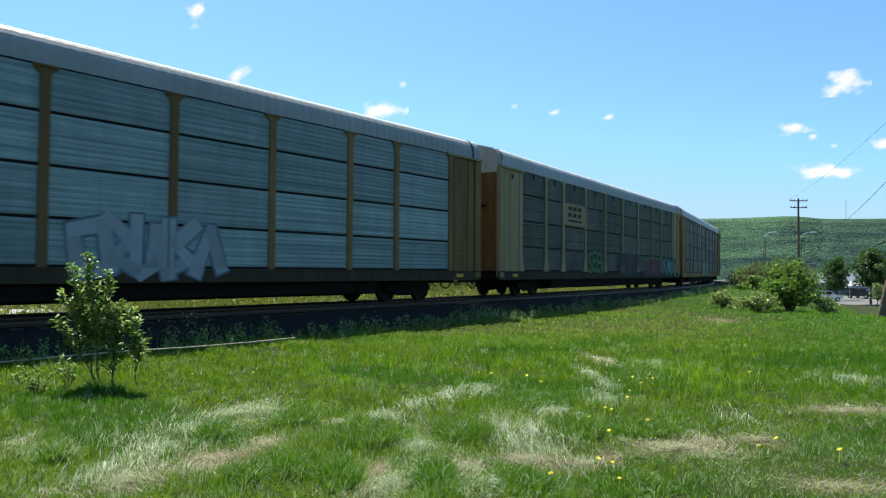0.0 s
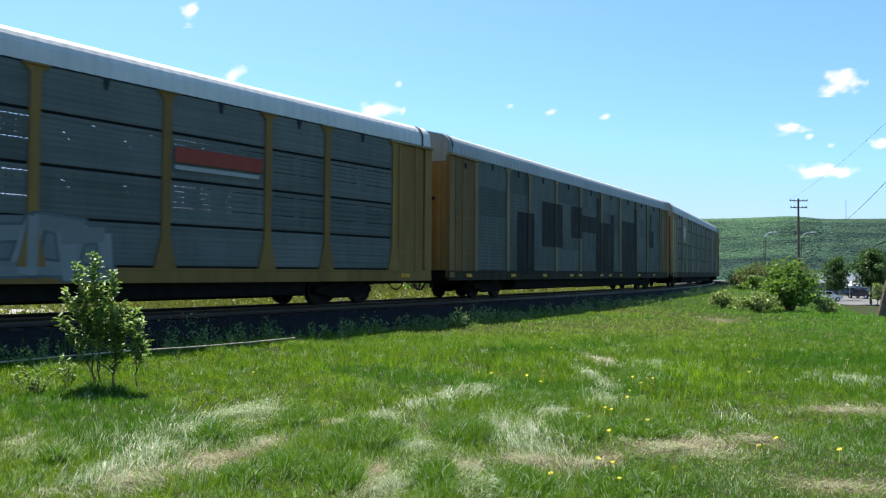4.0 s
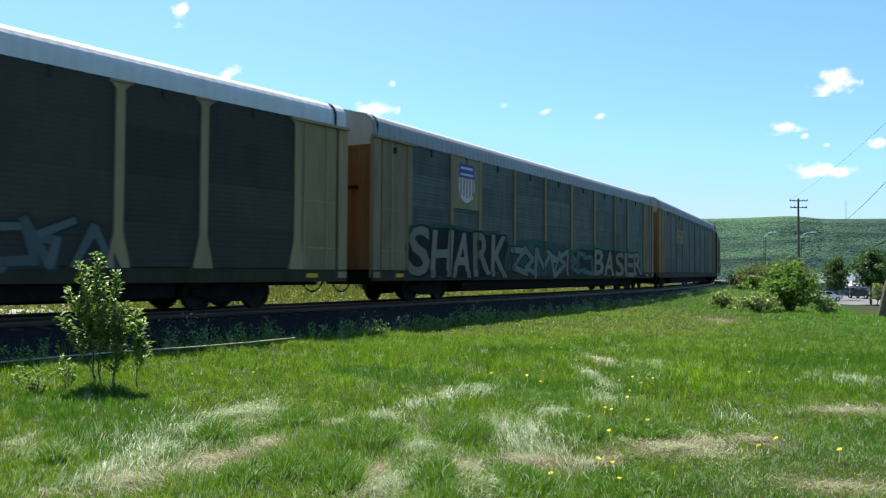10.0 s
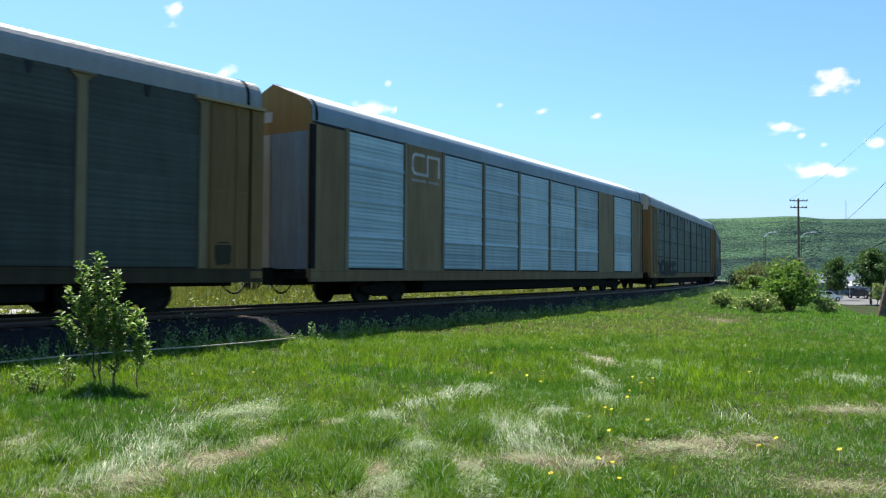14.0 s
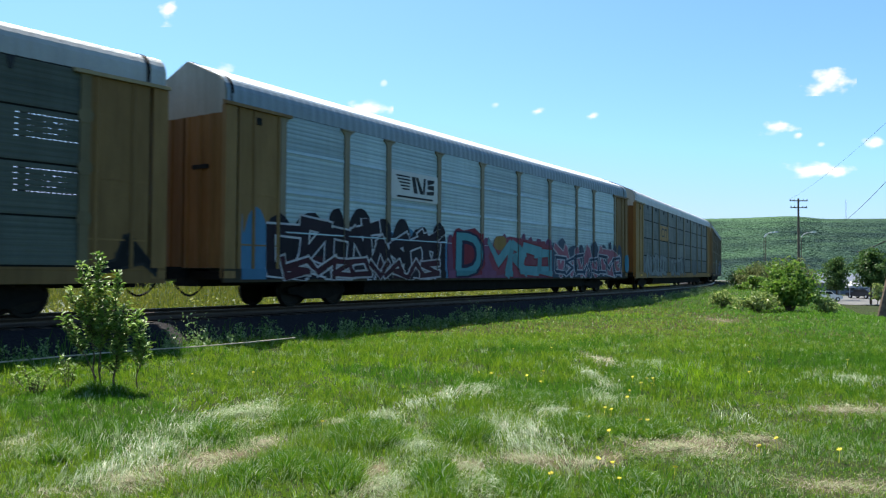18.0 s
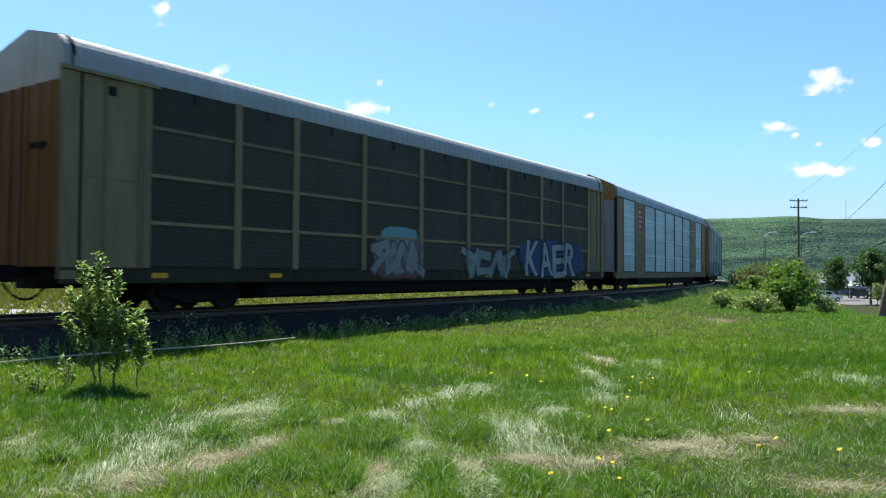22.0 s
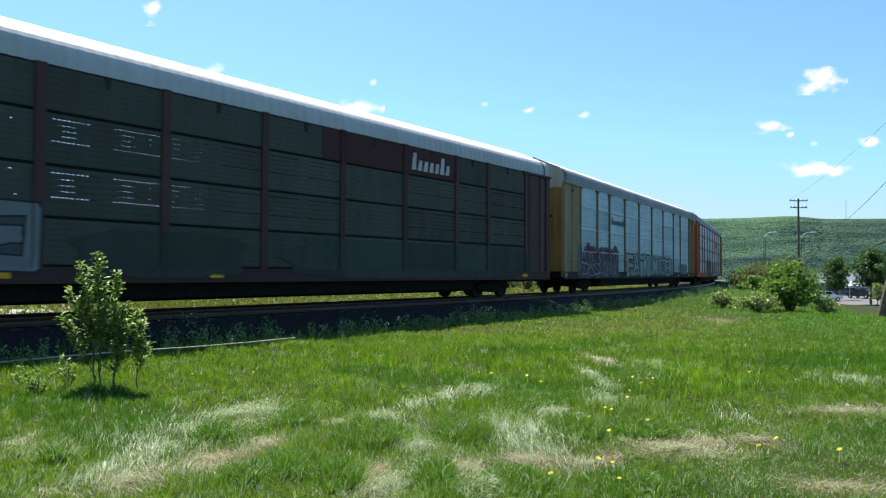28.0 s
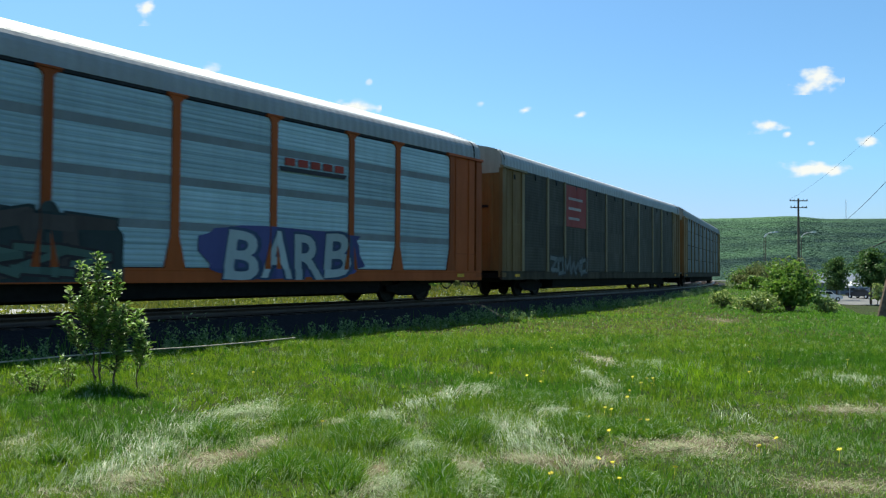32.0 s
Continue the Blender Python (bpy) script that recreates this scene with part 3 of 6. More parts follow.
def graffiti(car, surf, items):
    """items: (kind, x0, x1, z0, z1, ...) from the ground coat up."""
    layer = 0
    for it in items:
        kind, x0, x1, z0, z1 = it[:5]
        if kind == "coat":
            lay(car, "graffiti_coat", flat([cloud_shape(x0, x1, z0, z1, it[6] if len(it) > 6 else 1)]), spray(it[5]), surf, layer)
            layer += 1
        elif kind == "spikes":
            r = random.Random(it[6])
            top, x = [], x1
            while x > x0:
                wide, high = min(r.uniform(0.5, 1.25), x - x0 + 0.02), r.uniform(0.78, 1.0)
                for k in range(7):
                    u = k / 6
                    top.append((max(x0, x - wide * u), z0 + (z1 - z0) * (0.64 + (high - 0.64) * max(0.0, 1 - abs(2 * u - 1) ** 2.4) + r.uniform(-0.02, 0.02))))
                x -= wide + 0.03
            lay(car, "graffiti_coat", flat([[(x0, z0), (x1, z0)] + top]), spray(it[5]), surf, layer)
            layer += 1
        elif kind == "text":
            for fat, grow, rgb, nm in ((0.05, 0.07, it[7], "graffiti_outline"), (0.07, 0.05, it[7], "graffiti_outline"), (0.02, 0.0, it[6], "graffiti_letter")):
                for bm in letters(it[5], x0, x1, z0, z1, fat, grow):
                    if grow == 0.07:
                        bmesh.ops.translate(bm, verts=bm.verts[:], vec=(0.07, 0, -0.05 if z0 > 0.76 else 0.0))
                    lay(car, nm, bm, spray(rgb), surf, layer)
                layer += 1
        elif kind in ("tag", "rings"):
            fill, rim, count, width, seed = it[5:10]
            for grow, rgb in ((0.055 if kind == "tag" else 0.04, rim), (0.0, fill)):
                for j, p in enumerate(hooks(x0, x1, z0, z1, count, width, seed, grow, HOOKS if kind == "tag" else RINGS)):
                    lay(car, "graffiti_stroke", flat([p]), spray(rgb), surf, layer + 0.22 * (j % 9))
                layer += 2
        elif kind == "block":
            lay(car, "paint_patch", flat([rect(x0, x1, z0, z1)]), spray(it[5]), surf, layer)


def build_plate(w, h):
    def go(bm):
        prism(bm, rect(0, w, 0, h), "y", 0.0, 0.03)
    return go


def mark(car, kind, bay, paint, posts):
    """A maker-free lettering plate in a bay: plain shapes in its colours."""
    b0, b1 = posts[bay - 1] + 0.1, posts[bay] - 0.1
    w = b1 - b0
    y = -SIDE + 0.012

    def on(name, polys, rgb, up=0, label=""):
        for p in polys:
            bm = flat([p])
            for v in bm.verts:
                v.co.y = y - 0.004 - 0.004 * up
            part(name, bm, spray(rgb), car, label)

    def plate(z0, z1, rgb):
        piece("sign_plate", (round(w, 2), z1 - z0), build_plate(w, z1 - z0), rgb, car, (b0, y, z0))

    def arc_bar(cx, cz, r0, r1, a0, a1, n=8, sx=1.0):
        pts = [(cx + sx * r1 * math.cos(radians(a0 + (a1 - a0) * k / n)), cz + r1 * math.sin(radians(a0 + (a1 - a0) * k / n))) for k in range(n + 1)]
        return pts + [(cx + sx * r0 * math.cos(radians(a1 - (a1 - a0) * k / n)), cz + r0 * math.sin(radians(a1 - (a1 - a0) * k / n))) for k in range(n + 1)]

    dark = (0.03, 0.032, 0.04)
    if kind == "bars":              # dark block bars over a rule
        plate(3.05, 4.03, paint)
        x = b0 + 0.45
        for k in range(3):
            for quad in (rect(x, x + 0.46, 3.72, 3.9), rect(x, x + 0.40, 3.42, 3.60)):
                on("mark", [quad], dark)
            x += 0.6
        on("mark", [rect(b0 + 0.4, b1 - 0.4, 3.2, 3.3)], dark)
    elif kind == "worm":            # two linked round-cornered strokes
        white = paint == "white"
        col = (0.6, 0.6, 0.58) if white else dark
        z0, z1 = (3.98, 4.70) if white else (3.2, 3.75)
        if not white:
            plate(2.98, 3.92, paint)
        cx0, cx1, t = b0 + w * (0.10 if white else 0.16), b1 - w * (0.08 if white else 0.2), 0.10
        m1, r = cx0 + (cx1 - cx0) * 0.46, 0.24
        on("mark", [arc_bar(cx0 + r, z1 - r, r - t, r, 90, 180), arc_bar(cx0 + r, z0 + r, r - t, r, 180, 270), rect(cx0, cx0 + t, z0 + r, z1 - r),
                    rect(cx0 + r, m1, z1 - t, z1), rect(cx0 + r, m1 + 0.1, z0, z0 + t)], col)
        on("mark", [rect(m1 + 0.1, m1 + 0.1 + t, z0, z1 - 0.1), arc_bar(m1 + 0.1 + t, z1 - t, 0.0, t, 0, 180), rect(m1 + 0.1 + 2 * t, cx1 - t, z1 - t, z1), rect(cx1 - t, cx1, z0 + 0.02, z1)], col, 1)
        if white:
            on("mark", [rect(cx0 + 0.02 + k * (cx1 - cx0) / 12, cx0 + 0.02 + (k + 0.62) * (cx1 - cx0) / 12, 3.77, 3.86) for k in range(12) if k != 6], (0.42, 0.42, 0.40))
    elif kind in ("shield", "pale_shield"):
        plate(3.1, 4.88, paint)
        cx, hw = (b0 + b1) / 2, 0.52
        top = [(cx - hw, 4.2), (cx + hw, 4.2), (cx + hw * 0.96, 4.45), (cx + hw * 1.05, 4.6), (cx + hw * 0.75, 4.72), (cx + hw * 0.4, 4.66), (cx, 4.74), (cx - hw * 0.4, 4.66),
               (cx - hw * 0.75, 4.72), (cx - hw * 1.05, 4.6), (cx - hw * 0.96, 4.45)]
        low = [(cx - hw, 4.2), (cx - hw * 1.08, 3.85), (cx - hw * 0.85, 3.52), (cx - hw * 0.4, 3.38), (cx, 3.32), (cx + hw * 0.4, 3.38), (cx + hw * 0.85, 3.52), (cx + hw * 1.08, 3.85), (cx + hw, 4.2)]
        on("mark", [low], (0.62, 0.62, 0.6))
        on("mark", [top], (0.05, 0.09, 0.30) if kind == "shield" else (0.05, 0.06, 0.09))
        on("mark", [rect(cx - hw * 0.8, cx + hw * 0.8, 4.5, 4.58), rect(cx - hw * 0.85, cx + hw * 0.85, 4.28, 4.36)], (0.55, 0.56, 0.6), 1)
        if kind == "shield":
            for k in range(5):
                x = cx - hw * 0.85 + k * hw * 0.4
                on("mark", [rect(x, x + 0.08, 3.5 + 0.04 * abs(k - 2), 4.2)], (0.40, 0.10, 0.08), 1)
    elif kind == "octagon":         # red cornered sign with pale bars
        cx, cz, hw, hh = (b0 + b1) / 2, 3.95, 0.62, 0.78
        def oct_(k):
            return [(cx - hw * k, cz - hh * k * 0.6), (cx - hw * k * 0.6, cz - hh * k), (cx + hw * k * 0.6, cz - hh * k), (cx + hw * k, cz - hh * k * 0.6),
                    (cx + hw * k, cz + hh * k * 0.6), (cx + hw * k * 0.6, cz + hh * k), (cx - hw * k * 0.6, cz + hh * k), (cx - hw * k, cz + hh * k * 0.6)]
        on("mark", [oct_(1.0)], (0.36, 0.05, 0.05))
        rim0, rim1 = oct_(0.94), oct_(0.86)
        for k in range(8):
            on("mark", [[rim0[k], rim0[(k + 1) % 8], rim1[(k + 1) % 8], rim1[k]]], (0.5, 0.38, 0.36), 1)
        for k, (w0, w1) in enumerate(((-0.42, 0.2), (-0.36, 0.36), (-0.40, 0.42), (-0.38, 0.30))):
            z = cz + 0.42 - k * 0.27
            on("mark", [[(cx + w0, z - 0.06), (cx + w1, z - 0.04), (cx + w1, z + 0.05), (cx + w0, z + 0.09)]], (0.52, 0.42, 0.40), 1)
    elif kind == "flag":            # dark sloping bars on a white plate
        plate(3.15, 4.05, spray((0.60, 0.62, 0.62)))
        x = b0 + 0.25
        for k in range(5):
            z = 3.92 - k * 0.1
            on("mark", [[(x + 0.08 * k, z - 0.05), (x + 0.75, z - 0.05), (x + 0.72, z), (x + 0.08 * k, z)]], dark)
        for quad in ([(x + 0.95, 3.4), (x + 1.15, 3.4), (x + 1.02, 3.92), (x + 0.82, 3.92)], [(x + 1.3, 3.4), (x + 1.5, 3.4), (x + 1.18, 3.92), (x + 1.04, 3.92)], [(x + 1.45, 3.5), (x + 1.55, 3.4), (x + 1.62, 3.92), (x + 1.5, 3.92)],
                     [(x + 1.72, 3.72), (x + 2.1, 3.82), (x + 2.1, 3.92), (x + 1.7, 3.9)], [(x + 1.7, 3.6), (x + 2.1, 3.58), (x + 2.1, 3.74), (x + 1.74, 3.72)], [(x + 1.66, 3.4), (x + 2.08, 3.42), (x + 2.1, 3.56), (x + 1.66, 3.5)]):
            on("mark", [quad], dark, 1)
        on("mark", [rect(b0 + 0.3, b1 - 0.3, 3.22, 3.28)], dark, 1)
    elif kind == "red_plate":
        plate(2.98, 4.85, spray((0.30, 0.05, 0.045)))
        for k in range(3):
            on("mark", [rect(b0 + 0.3, b1 - 0.5 - 0.2 * k, 4.2 - 0.45 * k, 4.32 - 0.45 * k)], (0.5, 0.42, 0.4))
    elif kind == "red_bar":
        on("mark", [rect(b0 + 0.1, b1 - 0.1, 3.35, 3.7)], (0.36, 0.07, 0.05))
        on("mark", [rect(b0 + 0.1, b1 - 0.2, 3.18, 3.28)], (0.45, 0.45, 0.45))
    elif kind == "swoosh":
        on("mark", [[(b0 + 0.12, 3.5), (b1 - 0.2, 3.5), (b1 - 0.1, 3.62), (b0 + 0.05, 3.62)]], (0.05, 0.05, 0.06))
        on("mark", [rect(b0 + 0.25 + k * 0.46, b0 + 0.6 + k * 0.46, 3.66, 3.86) for k in range(5)], (0.42, 0.07, 0.05))
    elif kind == "small_red":
        cx = (b0 + b1) / 2
        on("mark", [[(cx + 0.3 * math.cos(k * math.pi / 5), 3.5 + 0.3 * math.sin(k * math.pi / 5)) for k in range(10)]], (0.32, 0.06, 0.06))
    elif kind == "pale_bar":
        on("mark", [[(b0 + 0.2 + k * 0.31, 4.17), (b0 + 0.42 + k * 0.31, 4.17), (b0 + 0.46 + k * 0.31, 4.5 + 0.22 * (k in (0, 5))), (b0 + 0.3 + k * 0.31, 4.5 + 0.22 * (k in (0, 5)))] for k in range(7)], (0.7, 0.68, 0.64))
    elif kind == "grey_bar":
        on("mark", [rect(b0 + 0.25 + k * 0.29, b0 + 0.45 + k * 0.29, 3.4, 3.62 + 0.14 * (k in (0, 7))) for k in range(8)], (0.09, 0.10, 0.12))


ALL_PANEL_BAYS = tuple(range(1, 10))


def autorack(spec):
    """One enclosed autorack: roof, side, ends, trucks and what is painted on it."""
    car = thing("autorack_car", spec["label"], "railcar", "railcars of the train")
    posts = spec.get("stations", POSTS)
    plated = "stations" in spec                        # smooth plates, no ribs and no door track
    nose, tail = CAR_HALF + spec.get("nose", 0.15), CAR_HALF + spec.get("tail", -0.18)
    hull, reach = (nose, tail), {-1: nose, 1: tail}
    panel_mat, post_mat = PANELS[spec["panel"]], PAINTS[spec["paint"]]
    end_mat, door_mat = PAINTS[spec.get("end", spec["paint"])], PAINTS[spec.get("door", "rust")]
    roof_mat = ROOFS[spec.get("roof", "grey")]
    gable, ribs = spec.get("gable", False), spec.get("ribs", 0.018)
    blank = spec.get("blank", ())                      # bays closed by painted plate
    slots = spec.get("slots", {})
    lines = spec.get("lines", "thin")
    k = len(roof_ring(gable))
    # top sheet paler than the sides: its sunlit look is in the colour
    piece("roof", (gable, ribs, hull), build_roof(gable, ribs, 5, k - 5, nose, tail), MAT_ROOFTOP, car, None, "galvanised top sheet, sun glare put into its pale colour")
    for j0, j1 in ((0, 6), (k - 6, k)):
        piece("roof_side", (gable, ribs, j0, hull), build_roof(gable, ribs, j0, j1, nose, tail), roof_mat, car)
    for e in (-1, 1):
        def hoop(bm, e=e):
            ring = roof_ring(gable)
            x = e * (reach[e] - (0.5 if e > 0 else 0.16))
            a = [bm.verts.new((x, u * 1.012, v + 0.018)) for u, v in ring]
            b = [bm.verts.new((x + 0.09, u * 1.012, v + 0.018)) for u, v in ring]
            for j in range(len(ring) - 1):
                bm.faces.new((a[j], b[j], b[j + 1], a[j + 1]))
        piece("roof_strap", (gable, e, hull), hoop, MAT_RUBBER, car, None, "black rubber weather strip")
    # frame
    def sill(bm):
        prism(bm, [(-SIDE, SILL0), (-SIDE + 0.1, SILL0), (-SIDE + 0.1, SILL1), (-SIDE - 0.002, SILL1), (-SIDE - 0.002, SILL1 - 0.05), (-SIDE + 0.004, SILL1 - 0.07)], "x", -nose, tail)
    piece("side_sill", hull, sill, PAINTS["grimy"] if spec["paint"] in ("cream", "tan", "ochre", "taupe") and not blank and "gussets" not in spec else post_mat, car)
    def eave(bm):
        box(bm, -nose + 0.1, tail - 0.1, -SIDE + 0.066, -SIDE + 0.12, EAVE - 0.12, EAVE - 0.02)
    piece("roof_rail", hull, eave, MAT_EAVE, car)
    def floor_(bm):
        box(bm, -nose + 0.12, tail - 0.12, -SIDE + 0.11, SIDE - 0.11, SILL0 + 0.06, SILL1 - 0.06)
        prism(bm, [(-1.25, 0.66), (-1.2, 0.26), (-0.4, 0.165), (0.4, 0.165), (1.2, 0.26), (1.25, 0.66)], "x", -8.3, 8.3)
        box(bm, -nose + 0.1, -8.3, -0.4, 0.4, 0.5, 0.7)
        box(bm, 8.3, tail - 0.1, -0.4, 0.4, 0.5, 0.7)
    piece("underframe", hull, floor_, MAT_UNDER, car)
    def far_side(bm):
        open_strip = bool(slots)
        for a, b in (((SILL0, 2.55), (3.45, 3.7), (4.6, EAVE)) if open_strip else ((SILL0, EAVE),)):
            box(bm, -nose + 0.1, tail - 0.1, SIDE - 0.09, SIDE - 0.04, a, b)
        for p in posts:
            box(bm, p - 0.1, p + 0.1, SIDE - 0.04, SIDE, SILL0, EAVE)
    piece("far_side_wall", (bool(slots), posts[0], hull), far_side, panel_mat, car)
    # unseen fins, added to block slanting light through the slots
    if slots:
        def fins(bm):
            x = -nose + 0.4
            while x < tail - 0.3:
                box(bm, x, x + 0.01, SIDE - 0.24, SIDE - 0.1, SILL1, EAVE)
                x += 0.12
        piece("inner_lattice", hull, fins, MAT_INSIDE, car)
    def backing(bm):
        for z in ROWS:
            box(bm, posts[0], posts[-1], -SIDE + 0.088, -SIDE + 0.1, z - 0.08, z + 0.08)
    piece("joint_backing", posts[0], backing, MAT_RUBBER, car)
    # hangers under the roof rail, one to a bay
    def hanger(bm):
        prism(bm, [(-0.07, EAVE - 0.08), (0.07, EAVE - 0.08), (0.025, EAVE - 0.32), (-0.025, EAVE - 0.32)], "y", -SIDE + 0.012, -SIDE + 0.045)
    for bay in ALL_PANEL_BAYS:
        if bay not in blank and "silver" not in spec["panel"]:
            piece("hanger", 0, hanger, MAT_EAVE, car, ((posts[bay - 1] + posts[bay]) / 2, 0, 0))
    # posts and panels of the near side
    for p in posts:
        piece("post", (spec.get("flare", False), spec.get("cap", True), spec.get("half", 0.1)), build_post(spec.get("flare", False), spec.get("cap", True), spec.get("half", 0.1)), PAINTS[spec.get("posts", spec["paint"])], car, (p, 0, 0))
    if spec.get("gussets"):
        def gusset(bm):
            prism(bm, [(-0.15, -0.05), (-0.09, -0.15), (0.09, -0.15), (0.15, -0.05), (0.15, 0.05), (0.09, 0.15), (-0.09, 0.15), (-0.15, 0.05)], "y", -SIDE - 0.012, -SIDE - 0.001)
        for p in posts:
            for z in ROWS[1:4]:
                piece("gusset", 0, gusset, PAINTS[spec["posts"]], car, (p, 0, z))
    gap = {"dark": 0.032, "thin": 0.02, "light": 0.0, "band": 0.0, "none": 0.0}[lines]
    for bay in ALL_PANEL_BAYS:
        x0, x1 = posts[bay - 1] + 0.1, posts[bay] - 0.1
        w = round(x1 - x0, 3)
        if bay in blank:
            piece("plain_plate", w, build_plate(w, EAVE - SILL1 - 0.06), post_mat, car, (x0, -SIDE + 0.012, SILL1))
            continue
        for r in range(4):
            z0, z1 = ROWS[r] + gap, ROWS[r + 1] - gap
            if lines == "band":
                z0, z1 = ROWS[r] + 0.07 * (r > 0), ROWS[r + 1] - 0.1
            if plated:
                z0, z1 = z0 + 0.03 * (r == 0), z1 - 0.06 * (r == 3)
            sl = slots.get(bay, SLOT_F) if r in (1, 2) and slots else None
            piece("panel", (w, round(z1 - z0, 3), sl), build_panel(w, z1 - z0, depth=0.006 if "silver" in spec["panel"] else 0.004, slots=sl), panel_mat, car, (x0, -SIDE + 0.05, z0))
    if lines == "none" and "silver" in spec["panel"]:
        # sloped flanges where the sheets meet
        def flange(bm):
            prism(bm, [(-SIDE + 0.05, -0.05), (-SIDE + 0.017, -0.05), (-SIDE + 0.017, -0.035), (-SIDE + 0.05, 0.06)], "x", posts[0], posts[-1])
        for z in ROWS[1:4]:
            piece("sheet_flange", posts[0], flange, panel_mat, car, (0, 0, z))
    if lines in ("light", "band"):
        def strip(z, hgt, y):
            def go(bm):
                box(bm, posts[0], posts[-1], y, y + 0.04, z - hgt / 2, z + hgt / 2)
            return go
        for z in ROWS[1:4]:
            hgt, y = (0.075, -SIDE + 0.02) if lines == "light" else (0.19, -SIDE + 0.042)
            piece("side_strip", (z, lines, posts[0]), strip(z - (0.015 if lines == "band" else 0), hgt, y), post_mat if lines == "light" else PAINTS["grey"], car)
    # ends: side plates, corner posts, door leaves, cap and door track
    for e in (-1, 1):
        inner = posts[0] if e < 0 else posts[-1]
        if e > 0 and "tail_end" in spec:
            end_mat = PAINTS[spec["tail_end"]]
        a, b = sorted((e * (reach[e] - (0.34 if plated else 0.42)), inner))
        def end_plate(bm, a=a, b=b):
            box(bm, a, b, -SIDE + 0.025, -SIDE + 0.07, SILL1, EAVE - 0.14)
        plate_ob = piece("end_panel", (e, inner, hull), end_plate, end_mat, car)
        def end_rib(bm):
            prism(bm, [(0.0, -SIDE + 0.026), (0.015, -SIDE - 0.01), (0.075, -SIDE - 0.01), (0.1, -SIDE + 0.026)], "z", SILL1, EAVE - 0.14)
        for share in () if plated else (0.3, 0.86) if e < 0 else (0.14, 0.7):
            piece("end_rib", 0, end_rib, end_mat, plate_ob, (a + (b - a) * share, 0, 0))
        def seam_bar(bm, a=a, b=b):
            box(bm, a + 0.03, b - 0.03, -SIDE + 0.016, -SIDE + 0.026, 0, 0.035)
        for z in () if plated else (1.5, 2.75):
            piece("seam_bar", (e, inner, hull), seam_bar, end_mat, plate_ob, (0, 0, z))
        def corner(bm, e=e):
            x0, x1 = sorted((e * reach[e], e * (reach[e] - 0.34)))
            box(bm, x0, x1, -0.08, 0.08, SILL0 + 0.1, EAVE - 0.14)
        for cy in (-SIDE + 0.08, SIDE - 0.08):
            piece("corner_post", (e, hull), corner, end_mat, car, (0, cy, 0))
        def track_bar(bm, e=e):
            x0, x1 = sorted((e * (reach[e] + 0.03), inner + e * -0.25))
            prism(bm, [(-SIDE - 0.06, EAVE - 0.14), (-SIDE + 0.1, EAVE - 0.14), (-SIDE + 0.1, EAVE - 0.02), (-SIDE - 0.045, EAVE - 0.06)], "x", x0, x1)
        if not plated:
            piece("door_track", (e, inner, hull), track_bar, PAINTS["cream"] if spec["paint"] in ("cream", "yellow", "tan", "ochre") else end_mat, car)
        for side in (-1, 1):
            leaf_ob = piece("end_door", 0, build_end_door, PAINTS[spec["near_door"]] if side < 0 and plated else door_mat, car, (e * reach[e], 0, 0))
            leaf_ob.rotation_euler = (0, 0, 0 if e < 0 else math.pi)
            if side < 0:
                leaf_ob.scale = (1, -1, 1)
        def cap_(bm, e=e):
            prism(bm, [(u * 0.985, v - 0.01) for u, v in roof_ring(gable)] + [(-SIDE + 0.06, 4.66), (SIDE - 0.06, 4.66)], "x", e * (reach[e] - 0.1), e * (reach[e] - 0.02))
        piece("end_cap", (e, gable, hull), cap_, PAINTS[spec.get("cap_paint", "greywhite")], car)
        if plated:
            def notice(bm, e=e):
                x0, x1 = sorted((e * (reach[e] - 0.03), e * (reach[e] + 0.005)))
                box(bm, x0, x1, 0.0, 0.55, 5.0, 5.3)
            # the rounded corner's shade, drawn as a black strip along the edge
            def shade_strip(bm, e=e):
                x0, x1 = sorted((e * (reach[e] + 0.004), e * (reach[e] - 0.16)))
                prism(bm, [(x0, -SIDE - 0.004), (x1, -SIDE - 0.004), (x1, -SIDE + 0.1), (x0, -SIDE + 0.1)], "z", SILL1 + 0.02, EAVE - 0.16)
            piece("corner_seal", (e, hull), shade_strip, MAT_RUBBER, car)
            piece("notice_plate", (e, hull), notice, PAINTS["greywhite"], car)
        elif e < 0:
            def vent(bm):
                box(bm, -nose + 0.9, -nose + 1.12, -SIDE + 0.0, -SIDE + 0.03, 4.5, 4.68)
            piece("vent", hull, vent, MAT_RUBBER, car)
            def latch(bm):
                box(bm, -nose - 0.06, -nose, -0.9, -0.35, 3.35, 3.45)
            piece("door_latch", hull, latch, MAT_RUBBER, car)
        # coupler, hose and truck
        c = piece("coupler", 0, build_coupler, MAT_UNDER, car, (e * (CAR_HALF - 0.02), 0, 0))
        c.rotation_euler = (0, 0, 0 if e < 0 else math.pi)
        h = piece("brake_hose", 0, build_hose, MAT_RUBBER, car, (e * (CAR_HALF + 0.02), 0, 0))
        h.rotation_euler = (0, 0, 0 if e < 0 else math.pi)
        truck = piece("truck", 0, build_truck_frame, MAT_UNDER, car, (e * 10.06, 0, RAIL_Z))
        for ax in (-0.865, 0.865):
            for sy in (-1, 1):
                wl = piece("wheel", 0, build_wheel, MAT_WHEEL, truck, (ax, sy * 0.755, 0.425))
                wl.rotation_euler = (0, 0, 0 if sy < 0 else math.pi)
    # reflectors on the sill
    def refl(bm):
        box(bm, -0.2, 0.2, -SIDE - 0.008, -SIDE, 0.72, 0.83)
